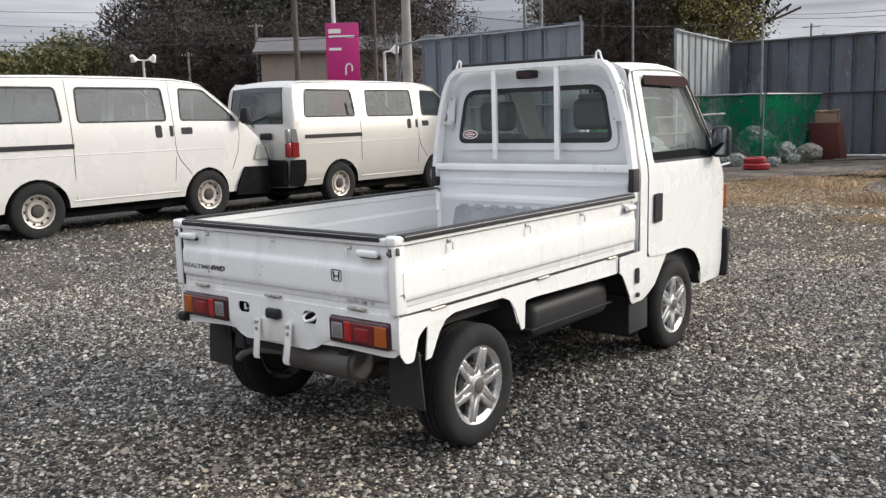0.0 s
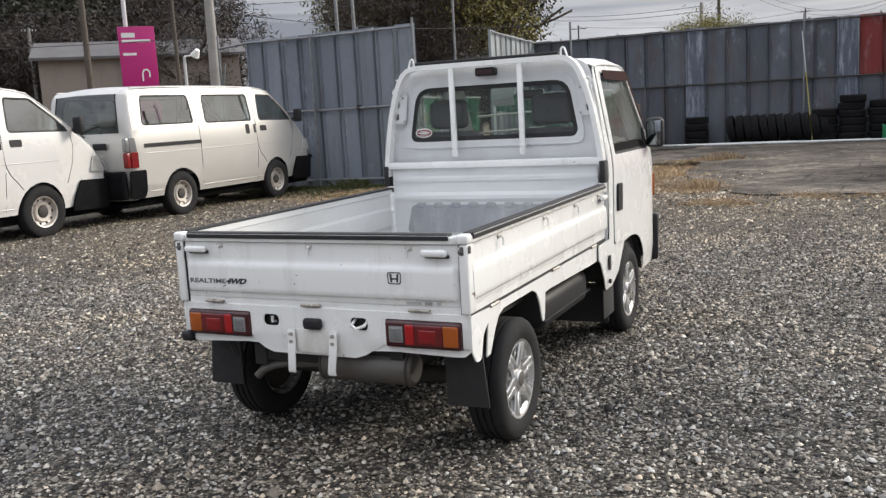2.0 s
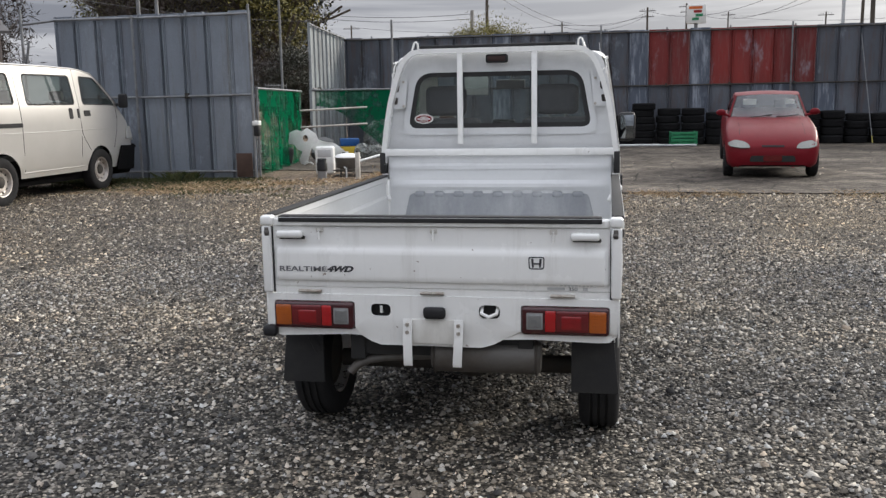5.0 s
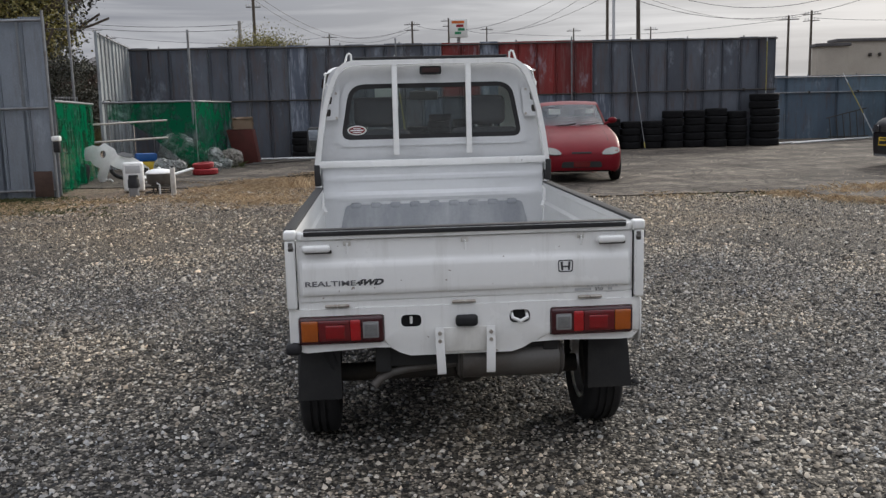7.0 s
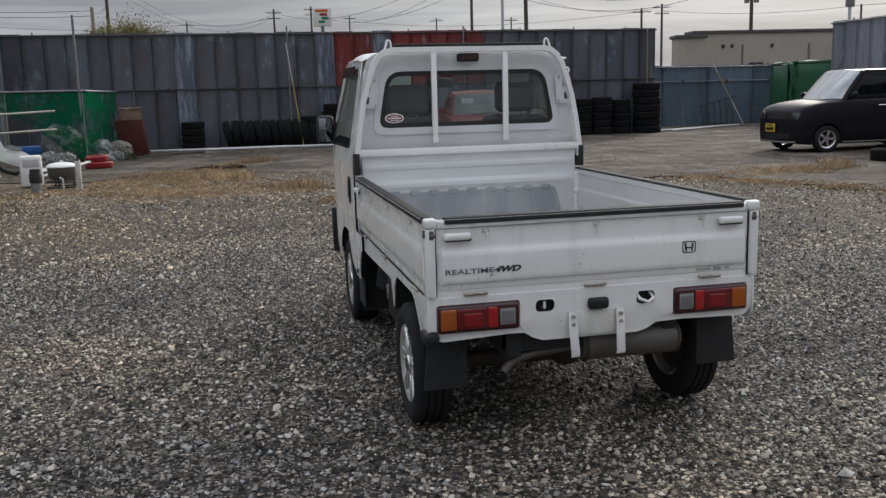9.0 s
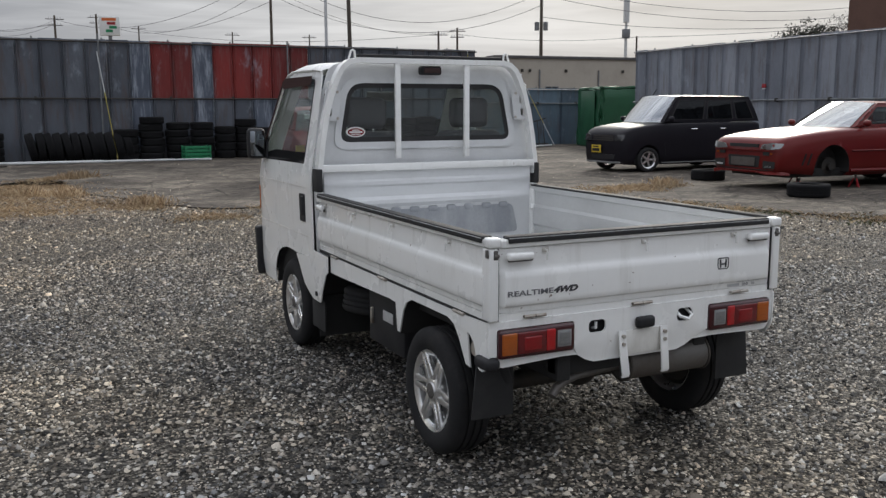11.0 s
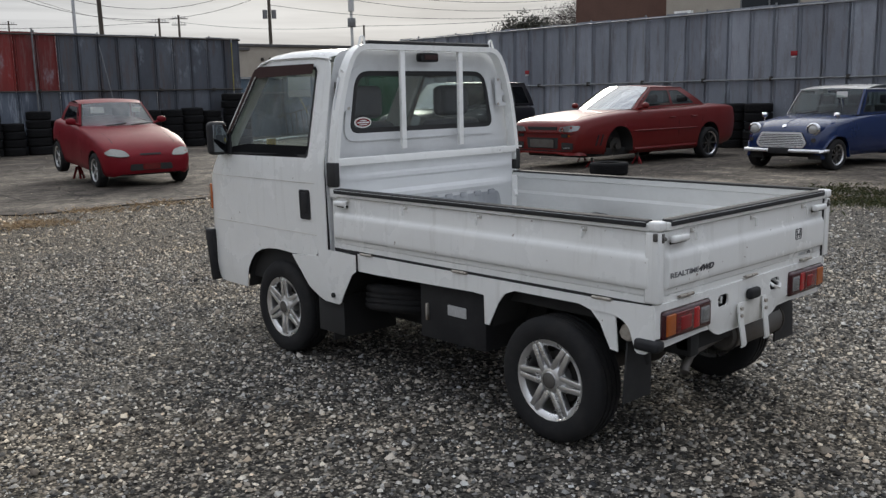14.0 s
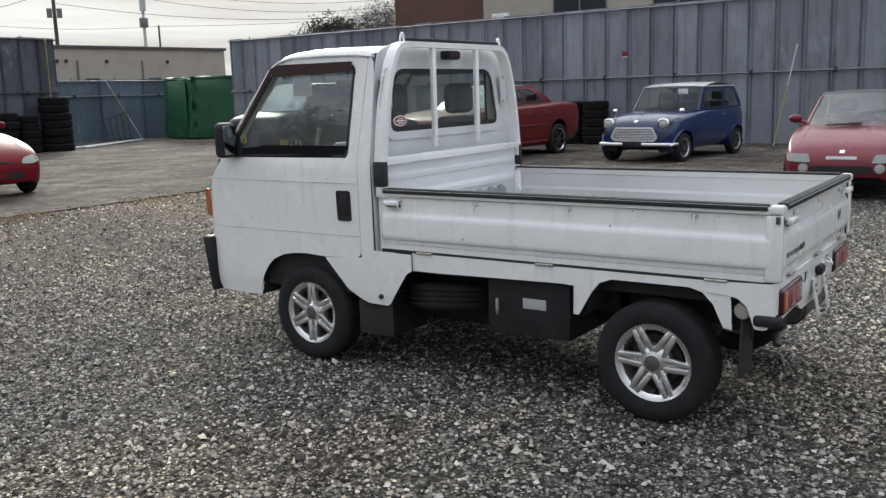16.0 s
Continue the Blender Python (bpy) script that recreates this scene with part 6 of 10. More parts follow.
    tube(bm, [(0.05, -1.26, 1.30), (-0.05, -1.255, 1.36), (0.35, -1.235, 1.46)], 0.012, 6)
    part("rear_wiper", bm, "plastic", car)
    seats(car, (-0.7, 0.6, 1.9), 0.85, 0.38, "trim_grey")
    bm = bmesh.new()
    box(bm, (-0.72, 2.55, 0.8), (0.72, 2.95, 1.30), 0.05)
    part("dashboard", bm, "trim_grey", car)
    bm = bmesh.new()
    box(bm, (-0.70, -1.1, 0.62), (0.70, 2.6, 0.70))
    part("load_floor", bm, "trim_grey", car)
    return car


van(-9.12, 2.84, "van_white", "white panel van with side windows and black bumpers", 0.42, 1.065, 0.965)
van(-8.82, 7.95, "van_silver", "silver-beige passenger van parked nose to the fence", 0.50, 1.045, 0.98)

# shells of the parked cars: cross-sections lofted along the length, and a glasshouse set on top
def spline(y, table, col):
    """Smooth value of a station column at y."""
    ys = [q[0] for q in table]
    k = max(0, min(len(ys) - 2, sum(1 for v in ys if v <= y) - 1))
    slope = lambda i: (table[min(i + 1, len(ys) - 1)][col] - table[max(i - 1, 0)][col]) / (ys[min(i + 1, len(ys) - 1)] - ys[max(i - 1, 0)])
    h = ys[k + 1] - ys[k]
    t = (y - ys[k]) / h
    a, b = table[k][col], table[k + 1][col]
    v = a * (2 * t ** 3 - 3 * t ** 2 + 1) + b * (3 * t ** 2 - 2 * t ** 3) + h * (slope(k) * (t ** 3 - 2 * t ** 2 + t) + slope(k + 1) * (t ** 3 - t ** 2))
    return max(min(a, b) - 0.02, min(max(a, b) + 0.02, v))


class Shell:
    """Lower body of a car. Station rows: (y, sill height, half-width, shoulder height, centre height)."""

    SIDE = [(0.0, 0.88), (0.10, 0.95), (0.22, 0.975), (0.34, 0.985), (0.46, 0.993), (0.58, 1.0), (0.70, 0.999), (0.82, 0.992), (0.92, 0.98), (1.0, 0.96)]

    def __init__(self, car, paint, stations, arches, round_e=0.62, step=0.04):
        bm = bmesh.new()
        y0, y1 = stations[0][0], stations[-1][0]
        count = int((y1 - y0) / step)
        rings = []
        for i in range(count + 1):
            y = y0 + (y1 - y0) * i / count
            zs, w, zb, zt = [spline(y, stations, c) for c in (1, 2, 3, 4)]
            half = [(w * k, zs + (zb - zs) * f) for f, k in self.SIDE]
            for j in range(1, 9):
                a = math.pi / 2 * j / 8
                half.append((w * 0.96 * max(0.0, math.cos(a)) ** round_e, zb + (zt - zb) * math.sin(a) ** round_e))
            half[-1] = (0.0, zt)
            ring = [bm.verts.new((x, y, z)) for x, z in half] + [bm.verts.new((-x, y, z)) for x, z in half[-2::-1]]
            rings.append(ring)
        inside = {}
        for ring in rings:
            for v in ring:
                for yc, zc, ra in arches:
                    d = math.hypot(v.co.y - yc, v.co.z - zc)
                    if d < ra and abs(v.co.x) > 0.45:
                        inside[v] = (yc, zc, ra, d)
        for ra_, rb_ in zip(rings, rings[1:]):
            for k in range(len(ra_) - 1):
                q = (ra_[k], rb_[k], rb_[k + 1], ra_[k + 1])
                if not all(v in inside for v in q):
                    bm.faces.new(q)
        for v, (yc, zc, ra, d) in inside.items():
            s = ra / max(d, 0.01)
            v.co.y, v.co.z = yc + (v.co.y - yc) * s, zc + (v.co.z - zc) * s
        bm.faces.new(rings[0][::-1])
        bm.faces.new(rings[-1])
        bmesh.ops.delete(bm, geom=[v for v in bm.verts if not v.link_faces], context="VERTS")
        self.tree = BVHTree.FromBMesh(bm)
        self.stations = stations
        self.ob = part("body", bm, paint, car, angle=48)
        for yc, zc, ra in arches:
            for sx in (-1, 1):
                bm = bmesh.new()
                w = spline(yc, stations, 2)
                ring = []
                for j in range(15):
                    a = -0.25 + (math.pi + 0.5) * j / 14
                    ring.append([bm.verts.new((sx * x, yc + ra * math.cos(a), zc + ra * math.sin(a))) for x in (w * 0.975, w - 0.30)])
                for p, q in zip(ring, ring[1:]):
                    bm.faces.new((p[0], q[0], q[1], p[1]))
                bm.faces.new([p[1] for p in ring])
                part("wheel_well", bm, "under", car)
        bm = bmesh.new()
        w, zs = stations[len(stations) // 2][2], stations[len(stations) // 2][1]
        box(bm, (-w + 0.20, y0 + 0.25, zs - 0.02), (w - 0.20, y1 - 0.30, zs + 0.12), 0.02)
        part("underbody", bm, "under", car)

    def front(self, x, z, off=0.0):
        hit = self.tree.ray_cast(Vector((x, 9, z)), Vector((0, -1, 0)))[0]
        return (x, (hit.y if hit else self.stations[-1][0]) + off, z)

    def side(self, s, off=0.0):
        def to3d(y, z):
            hit = self.tree.ray_cast(Vector((s * 3, y, z)), Vector((-s, 0, 0)))[0]
            return ((hit.x if hit else s * spline(y, self.stations, 2)) + s * off, y, z)
        return to3d

    def top(self, x, y, off=0.0):
        hit = self.tree.ray_cast(Vector((x, y, 4)), Vector((0, 0, -1)))[0]
        return (x, y, (hit.z if hit else 0.8) + off)

    def patch(self, car, name, pts, mat, label="", rad=0.02, off=0.008, thick=0.012, sides=(-1, 1), cuts=None, parent=None):
        """A lamp, grille or slot laid on the nose, mirrored when sides holds both."""
        out = []
        us = [p[0] for p in pts]
        cuts = cuts or [min(us) + (max(us) - min(us)) * k / 5 for k in range(1, 5)]
        for s in sides:
            bm = bmesh.new()
            sheet(bm, rounded(pts, rad, 4), [], lambda u, v, s=s: self.front(s * u, v, off), thick, cuts)
            out.append(part(name, bm, mat, parent or car, label))
        return out

    def groove(self, car, pts, name="shut_line", mat="under", r=0.0045):
        for s in (-1, 1):
            bm = bmesh.new()
            tube(bm, [self.side(s, 0.0)(y, z) for y, z in pts], r, 5)
            part(name, bm, mat, car)


def glasshouse(car, paint, roof_mat, ws, wt, rt, rb, windows, screen="glass_pale", rear="glass_dark", side="glass_dark", pillar=0.93, dome=0.012):
    """Cabin: ws and rb are (centre y, corner y, z, half-width) of the screens' feet, wt and rt (centre y, corner y, centre z, corner z, half-width) of their heads.
    windows: outlines in the side, u from the rear foot to the front foot, v from belt to roof."""
    def foot(q, s):
        return Vector((q[3] * s, q[0] + (q[1] - q[0]) * s * s, q[2]))

    def head(q, s):
        return Vector((q[4] * s, q[0] + (q[1] - q[0]) * s * s, q[2] + (q[3] - q[2]) * s * s))

    def pane(name, a, b, s0, s1, mat, lift=0.0, rows=6, cols=12):
        bm = bmesh.new()
        grid = []
        for j in range(rows + 1):
            t = j / rows
            row = []
            for i in range(cols + 1):
                s = s0 + (s1 - s0) * i / cols
                p = a(s).lerp(b(s), t)
                p.z += lift * 4 * t * (1 - t)
                row.append(bm.verts.new(p))
            grid.append(row)
        for p, q in zip(grid, grid[1:]):
            for k in range(cols):
                bm.faces.new((p[k], p[k + 1], q[k + 1], q[k]))
        return part(name, bm, mat, car)

    wsf, wth, rth, rbf = (lambda s: foot(ws, s)), (lambda s: head(wt, s)), (lambda s: head(rt, s)), (lambda s: foot(rb, s))
    pane("windscreen", wsf, wth, -pillar, pillar, screen, 0.015)
    pane("rear_window", rbf, rth, -pillar, pillar, rear, 0.015)
    pane("roof", wth, rth, -1, 1, roof_mat, dome, 12)
    for s in (-1, 1):
        pane("windscreen_pillar", wsf, wth, s * pillar, s, paint, 0.015, 6, 2)
        pane("rear_pillar", rbf, rth, s * pillar, s, paint, 0.015, 6, 2)
        for f0, f1 in ((wsf, wth), (rbf, rth)):
            bm = bmesh.new()
            tube(bm, [f0(s * pillar).lerp(f1(s * pillar), t) + Vector((0, 0, 0.015 * 4 * t * (1 - t) + 0.002)) for t in (0, 0.25, 0.5, 0.75, 1)], 0.008, 5)
            part("screen_seal", bm, "rubber", car)
        bf, br, tf, tr = wsf(s), rbf(s), wth(s), rth(s)

        def to3d(u, v, off=0.0):
            p = br.lerp(bf, u).lerp(tr.lerp(tf, u), v)
            return (p.x + s * (0.018 * math.sin(math.pi * max(0.0, min(1.0, v))) + off), p.y, p.z)

        loops = [rounded(w, 0.035, 3) for w in windows]
        bm = bmesh.new()
        sheet(bm, [(0, 0), (1, 0), (1, 1), (0, 1)], loops, to3d, 0.0, [0.25, 0.5, 0.75], [0.25, 0.5, 0.75])
        part("window_frame", bm, paint, car)
        for w in loops:
            bm = bmesh.new()
            sheet(bm, w, [], lambda u, v: to3d(u, v, -0.008), 0.0, [0.25, 0.5, 0.75], [0.25, 0.5, 0.75])
            gl = part("side_window", bm, side, car)
            bm = bmesh.new()
            seal(bm, w, lambda u, v: to3d(u, v, 0.002), 0.014, 0.004)
            part("window_seal", bm, "rubber", gl)
        bm = bmesh.new()
        tube(bm, [wth(s) + Vector((s * 0.004, 0, 0.002)), rth(s) + Vector((s * 0.004, 0, 0.002))], 0.012, 6)
        part("roof_gutter", bm, roof_mat, car)


def door_mirror(car, x, y, z, mat, label=""):
    for sx in (-1, 1):
        bm = bmesh.new()
        bmesh.ops.create_uvsphere(bm, u_segments=14, v_segments=10, radius=0.074, matrix=pose(sx * (x + 0.09), y, z) @ Matrix.Diagonal((1.15, 0.62, 0.78, 1)))
        tube(bm, [(sx * (x - 0.06), y + 0.02, z - 0.06), (sx * (x + 0.05), y, z - 0.03)], 0.022, 6)
        part("door_mirror", bm, mat, car, label)


# black tall small car with a yellow plate
bk = thing("small_van", 13.42, 13.62, 0.035, 90, "shiny black tall small car on the asphalt", "car")
bk.scale = (1.11, 1.17, 1.09)
b = Shell(bk, "black_paint", [(-0.57, 0.30, 0.55, 0.80, 0.92), (-0.54, 0.22, 0.66, 0.92, 1.00), (-0.2, 0.17, 0.73, 0.97, 1.02), (0.6, 0.16, 0.735, 0.975, 1.02), (1.4, 0.16, 0.735, 0.965, 1.02), (2.0, 0.16, 0.735, 0.94, 1.01), (2.34, 0.16, 0.735, 0.90, 0.985), (2.6, 0.16, 0.725, 0.85, 0.945), (2.76, 0.16, 0.70, 0.80, 0.90), (2.84, 0.17, 0.665, 0.745, 0.845), (2.89, 0.20, 0.61, 0.68, 0.77)],
          [(0.0, 0.255, 0.30), (2.34, 0.255, 0.30)])
glasshouse(bk, "black_paint", "black_paint", (2.24, 1.96, 1.01, 0.67), (1.70, 1.56, 1.565, 1.53, 0.59), (-0.32, -0.26, 1.565, 1.53, 0.585), (-0.53, -0.49, 1.02, 0.66),
           [[(0.045, 0.10), (0.25, 0.10), (0.25, 0.86), (0.055, 0.86)], [(0.275, 0.10), (0.575, 0.10), (0.59, 0.86), (0.275, 0.86)], [(0.60, 0.10), (0.955, 0.10), (0.965, 0.86), (0.615, 0.86)]], "glass_sky", "glass_black", "glass_black")
for yy in (0.0, 2.34):
    for sx in (-1, 1):
        steel_wheel(bk, sx * 0.665, yy, 0.252, sx, 0.252, 0.17, 0.15, "five")
b.patch(bk, "head_lamp", [(0.37, 0.63), (0.63, 0.64), (0.65, 0.77), (0.42, 0.765)], "lens_smoked", "dark smoked head lamp", 0.03, 0.012, 0.02)
for k in range(3):
    b.patch(bk, "grille_bar", [(-0.34, 0.64 + k * 0.042), (0.34, 0.64 + k * 0.042), (0.34, 0.663 + k * 0.042), (-0.34, 0.663 + k * 0.042)], "dark_steel", "", 0.008, 0.006, 0.01, (1,))
b.patch(bk, "air_intake", [(-0.36, 0.26), (0.36, 0.26), (0.40, 0.36), (-0.40, 0.36)], "plastic", "", 0.03, 0.004, 0.008, (1,))
b.patch(bk, "bumper_lip", [(-0.58, 0.185), (0.58, 0.185), (0.58, 0.215), (-0.58, 0.215)], "trim_grey", "", 0.01, 0.03, 0.04, (1,), [-0.45, -0.3, -0.15, 0, 0.15, 0.3, 0.45])
bm = bmesh.new()
box(bm, (0.04, 2.915, 0.385), (0.36, 2.925, 0.545), 0.004)
pl = part("number_plate", bm, "yellow", bk, "yellow number plate with plain dark bars")
for z0, z1, xa, xb in ((0.50, 0.525, 0.11, 0.30), (0.415, 0.475, 0.08, 0.33)):
    bm = bmesh.new()
    box(bm, (xa, 2.925, z0), (xb, 2.927, z1))
    part("plate_bar", bm, "plastic", pl)
for s in (-1, 1):
    bm = bmesh.new()
    tube(bm, [b.side(s, 0.006)(y, 0.185) for y in (0.36, 1.0, 1.6, 1.98)], 0.014, 6)
    part("sill_trim", bm, "trim_grey", bk)
b.groove(bk, [(1.04, 0.24), (1.04, 0.6), (1.04, 0.96)])
b.groove(bk, [(0.24, 0.62), (0.22, 0.8), (0.22, 0.96)])
b.groove(bk, [(1.92, 0.32), (1.96, 0.6), (1.98, 0.92)])
for sx in (-1, 1):
    for yy in (0.42, 1.16):
        bm = bmesh.new()
        tube(bm, [b.side(sx, 0.004)(yy, 0.87), b.side(sx, 0.022)(yy + 0.05, 0.872), b.side(sx, 0.022)(yy + 0.11, 0.872), b.side(sx, 0.004)(yy + 0.16, 0.87)], 0.010, 6)
        part("door_handle", bm, "chrome", bk)
door_mirror(bk, 0.70, 1.86, 1.08, "black_paint")
bm = bmesh.new()
tube(bm, [(0.3, 1.50, 1.565), (0.3, 1.40, 1.70)], 0.008, 6)
part("aerial", bm, "plastic", bk)
seats(bk, (0.2, 1.05), 0.55, 0.33)
bm = bmesh.new()
box(bm, (-0.60, 1.7, 0.6), (0.60, 2.05, 1.0), 0.04)
part("dashboard", bm, "trim_grey", bk)

# red saloon on jack stands, its front wheels off
sd = thing("saloon_car", 13.75, 8.66, 0.075, 86, "red saloon car raised on jack stands with front wheels off", "car")
sd.scale = (1.08, 1.08, 1.06)
b = Shell(sd, "sedan_red", [(-1.00, 0.42, 0.68, 0.78, 0.90), (-0.95, 0.30, 0.77, 0.89, 0.985), (-0.6, 0.22, 0.84, 0.92, 1.02), (0.0, 0.18, 0.86, 0.925, 1.035), (0.8, 0.17, 0.86, 0.92, 1.0), (1.6, 0.17, 0.86, 0.905, 0.985), (2.3, 0.17, 0.86, 0.885, 0.965), (2.665, 0.17, 0.865, 0.865, 0.945), (3.1, 0.20, 0.86, 0.82, 0.905), (3.4, 0.22, 0.845, 0.775, 0.865), (3.58, 0.22, 0.82, 0.735, 0.83), (3.68, 0.225, 0.785, 0.695, 0.79), (3.74, 0.24, 0.73, 0.645, 0.735)],
          [(0.0, 0.32, 0.355), (2.665, 0.32, 0.365)])
glasshouse(sd, "sedan_red", "sedan_red", (2.42, 2.10, 0.965, 0.71), (1.60, 1.48, 1.40, 1.355, 0.565), (0.52, 0.56, 1.385, 1.345, 0.565), (-0.16, 0.0, 1.02, 0.70),
           [[(0.13, 0.10), (0.47, 0.10), (0.47, 0.86), (0.22, 0.86), (0.15, 0.55)], [(0.50, 0.10), (0.94, 0.10), (0.95, 0.50), (0.96, 0.86), (0.50, 0.86)]], "glass_sky", "glass_dark", "glass_dark")
for sx in (-1, 1):
    steel_wheel(sd, sx * 0.78, 0.0, 0.255, sx, 0.315, 0.225, 0.20, "deep")
    bm = bmesh.new()
    cyl(bm, (sx * 0.55, 2.56, 0.32), (sx * 0.66, 2.56, 0.32), 0.15, 24)
    cyl(bm, (sx * 0.66, 2.56, 0.32), (sx * 0.72, 2.56, 0.32), 0.06, 16)
    part("brake_disc", bm, "dark_steel", sd)
    for yy in (0.42, 1.10):
        bm = bmesh.new()
        tube(bm, [b.side(sx, 0.004)(yy, 0.80), b.side(sx, 0.024)(yy + 0.05, 0.803), b.side(sx, 0.024)(yy + 0.12, 0.803), b.side(sx, 0.004)(yy + 0.17, 0.80)], 0.014, 6)
        part("door_handle", bm, "sedan_red", sd)
    # vents behind the corner of the bumper
    for k in range(2):
        bm = bmesh.new()
        y0, z0 = 3.16 + k * 0.11, 0.36
        sheet(bm, rounded([(y0, z0), (y0 + 0.035, z0), (y0 - 0.02, z0 + 0.19), (y0 - 0.055, z0 + 0.19)], 0.01, 2), [], b.side(sx, 0.006), 0.010)
        part("fender_vent", bm, "plastic", sd)
door_mirror(sd, 0.76, 1.98, 1.03, "sedan_red")
b.patch(sd, "head_lamp", [(0.39, 0.625), (0.62, 0.61), (0.78, 0.635), (0.79, 0.715), (0.68, 0.725), (0.45, 0.70)], "lens_clear", "clear narrow wrap-round head lamp", 0.02, 0.014, 0.02)
b.patch(sd, "lamp_projector", [(0.46, 0.635), (0.53, 0.63), (0.53, 0.69), (0.46, 0.69)], "chrome", "", 0.03, 0.018, 0.01)
b.patch(sd, "grille", [(-0.34, 0.645), (0.34, 0.645), (0.36, 0.70), (-0.36, 0.70)], "under", "", 0.015, 0.010, 0.012, (1,))
b.patch(sd, "air_intake", [(-0.36, 0.315), (0.36, 0.315), (0.38, 0.505), (-0.38, 0.505)], "under", "", 0.02, 0.008, 0.010, (1,))
b.patch(sd, "intercooler", [(-0.28, 0.335), (0.28, 0.335), (0.29, 0.475), (-0.29, 0.475)], "muffler", "", 0.015, 0.018, 0.008, (1,))
b.patch(sd, "bumper_opening", [(0.47, 0.30), (0.72, 0.31), (0.73, 0.42), (0.47, 0.43)], "under", "", 0.02, 0.008, 0.010)
b.patch(sd, "fog_lamp", [(0.51, 0.325), (0.66, 0.33), (0.66, 0.352), (0.51, 0.35)], "bright_trim", "", 0.008, 0.018, 0.008)
b.patch(sd, "number_lamp", [(0.62, 0.535), (0.67, 0.535), (0.67, 0.56), (0.62, 0.56)], "lens_orange", "", 0.01, 0.010, 0.008)
b.patch(sd, "upper_opening", [(0.46, 0.52), (0.60, 0.515), (0.60, 0.575), (0.46, 0.575)], "under", "", 0.015, 0.008, 0.008)
b.patch(sd, "bumper_ridge", [(-0.80, 0.588), (0.80, 0.588), (0.80, 0.606), (-0.80, 0.606)], "sedan_red", "", 0.006, 0.030, 0.05, (1,), [-0.7, -0.5, -0.3, -0.1, 0.1, 0.3, 0.5, 0.7])
b.patch(sd, "front_lip", [(-0.76, 0.235), (0.76, 0.235), (0.77, 0.258), (-0.77, 0.258)], "sedan_red", "red front lip spoiler", 0.01, 0.045, 0.06, (1,), [-0.6, -0.4, -0.2, 0, 0.2, 0.4, 0.6])
b.patch(sd, "lip_gap", [(-0.70, 0.268), (0.70, 0.268), (0.70, 0.284), (-0.70, 0.284)], "under", "", 0.006, 0.006, 0.008, (1,), [-0.5, -0.3, -0.1, 0.1, 0.3, 0.5])
for s in (-1, 1):
    bm = bmesh.new()
    tube(bm, [b.side(s, 0.006)(y, 0.585) for y in (0.45, 1.2, 2.0, 2.28)], 0.012, 6)
    part("door_moulding", bm, "sedan_red", sd)
    bm = bmesh.new()
    tube(bm, [b.side(s, 0.0)(y, 0.25) for y in (0.42, 1.2, 2.0, 2.26)], 0.035, 8)
    part("side_skirt", bm, "sedan_red", sd)
b.groove(sd, [(0.98, 0.25), (0.98, 0.5), (0.98, 0.7), (0.97, 0.90)])
b.groove(sd, [(2.10, 0.28), (2.14, 0.6), (2.10, 0.87)])
b.groove(sd, [(0.32, 0.58), (0.24, 0.75), (0.10, 0.90)])
for s in (-1, 1):
    bm = bmesh.new()
    tube(bm, [b.top(s * 0.60, y, 0.0) for y in (2.30, 2.6, 2.9, 3.2, 3.45, 3.60)], 0.004, 5)
    part("bonnet_gap", bm, "under", sd)
seats(sd, (0.25, 1.2), 0.42, 0.36)
bm = bmesh.new()
box(bm, (-0.66, 1.75, 0.5), (0.66, 2.2, 0.94), 0.04)
part("dashboard", bm, "trim_grey", sd)
bm = bmesh.new()
box(bm, (-0.25, 1.68, 1.20), (-0.05, 1.682, 1.28))
part("paper_notice", bm, "paper", sd)


def jack_stand(x, y, h, label="red steel jack stand holding up a car"):
    s = thing("jack_stand", x, y, 0.035, 20, label, "jack stand", "jack stands")
    for k in range(3):
        bm = bmesh.new()
        a = 2 * math.pi * k / 3
        tube(bm, [(0.11 * math.cos(a), 0.11 * math.sin(a), 0), (0.03 * math.cos(a), 0.03 * math.sin(a), h * 0.75)], 0, 4, (0.05, 0.008))
        part("leg", bm, "red_plastic", s)
    bm = bmesh.new()
    cyl(bm, (0, 0, h * 0.5), (0, 0, h), 0.018, 10)
    box(bm, (-0.05, -0.02, h), (0.05, 0.02, h + 0.02), 0.005)
    part("post", bm, "dark_steel", s)
    return s


jack_stand(11.45, 7.98, 0.21)
jack_stand(11.35, 9.25, 0.21)
jack_stand(10.35, 8.25, 0.16)

# small blue car with a white roof
mn = thing("small_classic_car", 14.34, 4.81, 0.035, 82.5, "small blue classic car with white roof and chrome grille", "car")
mn.scale = (1.14, 1.10, 1.045)
b = Shell(mn, "blue_paint", [(-0.54, 0.40, 0.42, 0.60, 0.72), (-0.48, 0.28, 0.58, 0.80, 0.88), (-0.2, 0.24, 0.68, 0.84, 0.90), (0.4, 0.22, 0.70, 0.85, 0.90), (1.0, 0.22, 0.70, 0.85, 0.90), (1.5, 0.22, 0.70, 0.80, 0.895), (1.8, 0.22, 0.69, 0.745, 0.875), (2.04, 0.22, 0.685, 0.70, 0.845), (2.22, 0.23, 0.67, 0.66, 0.80), (2.34, 0.25, 0.64, 0.61, 0.745), (2.41, 0.28, 0.60, 0.54, 0.68), (2.44, 0.33, 0.55, 0.49, 0.60)],
          [(0.0, 0.255, 0.295), (2.04, 0.255, 0.295)], 0.72)
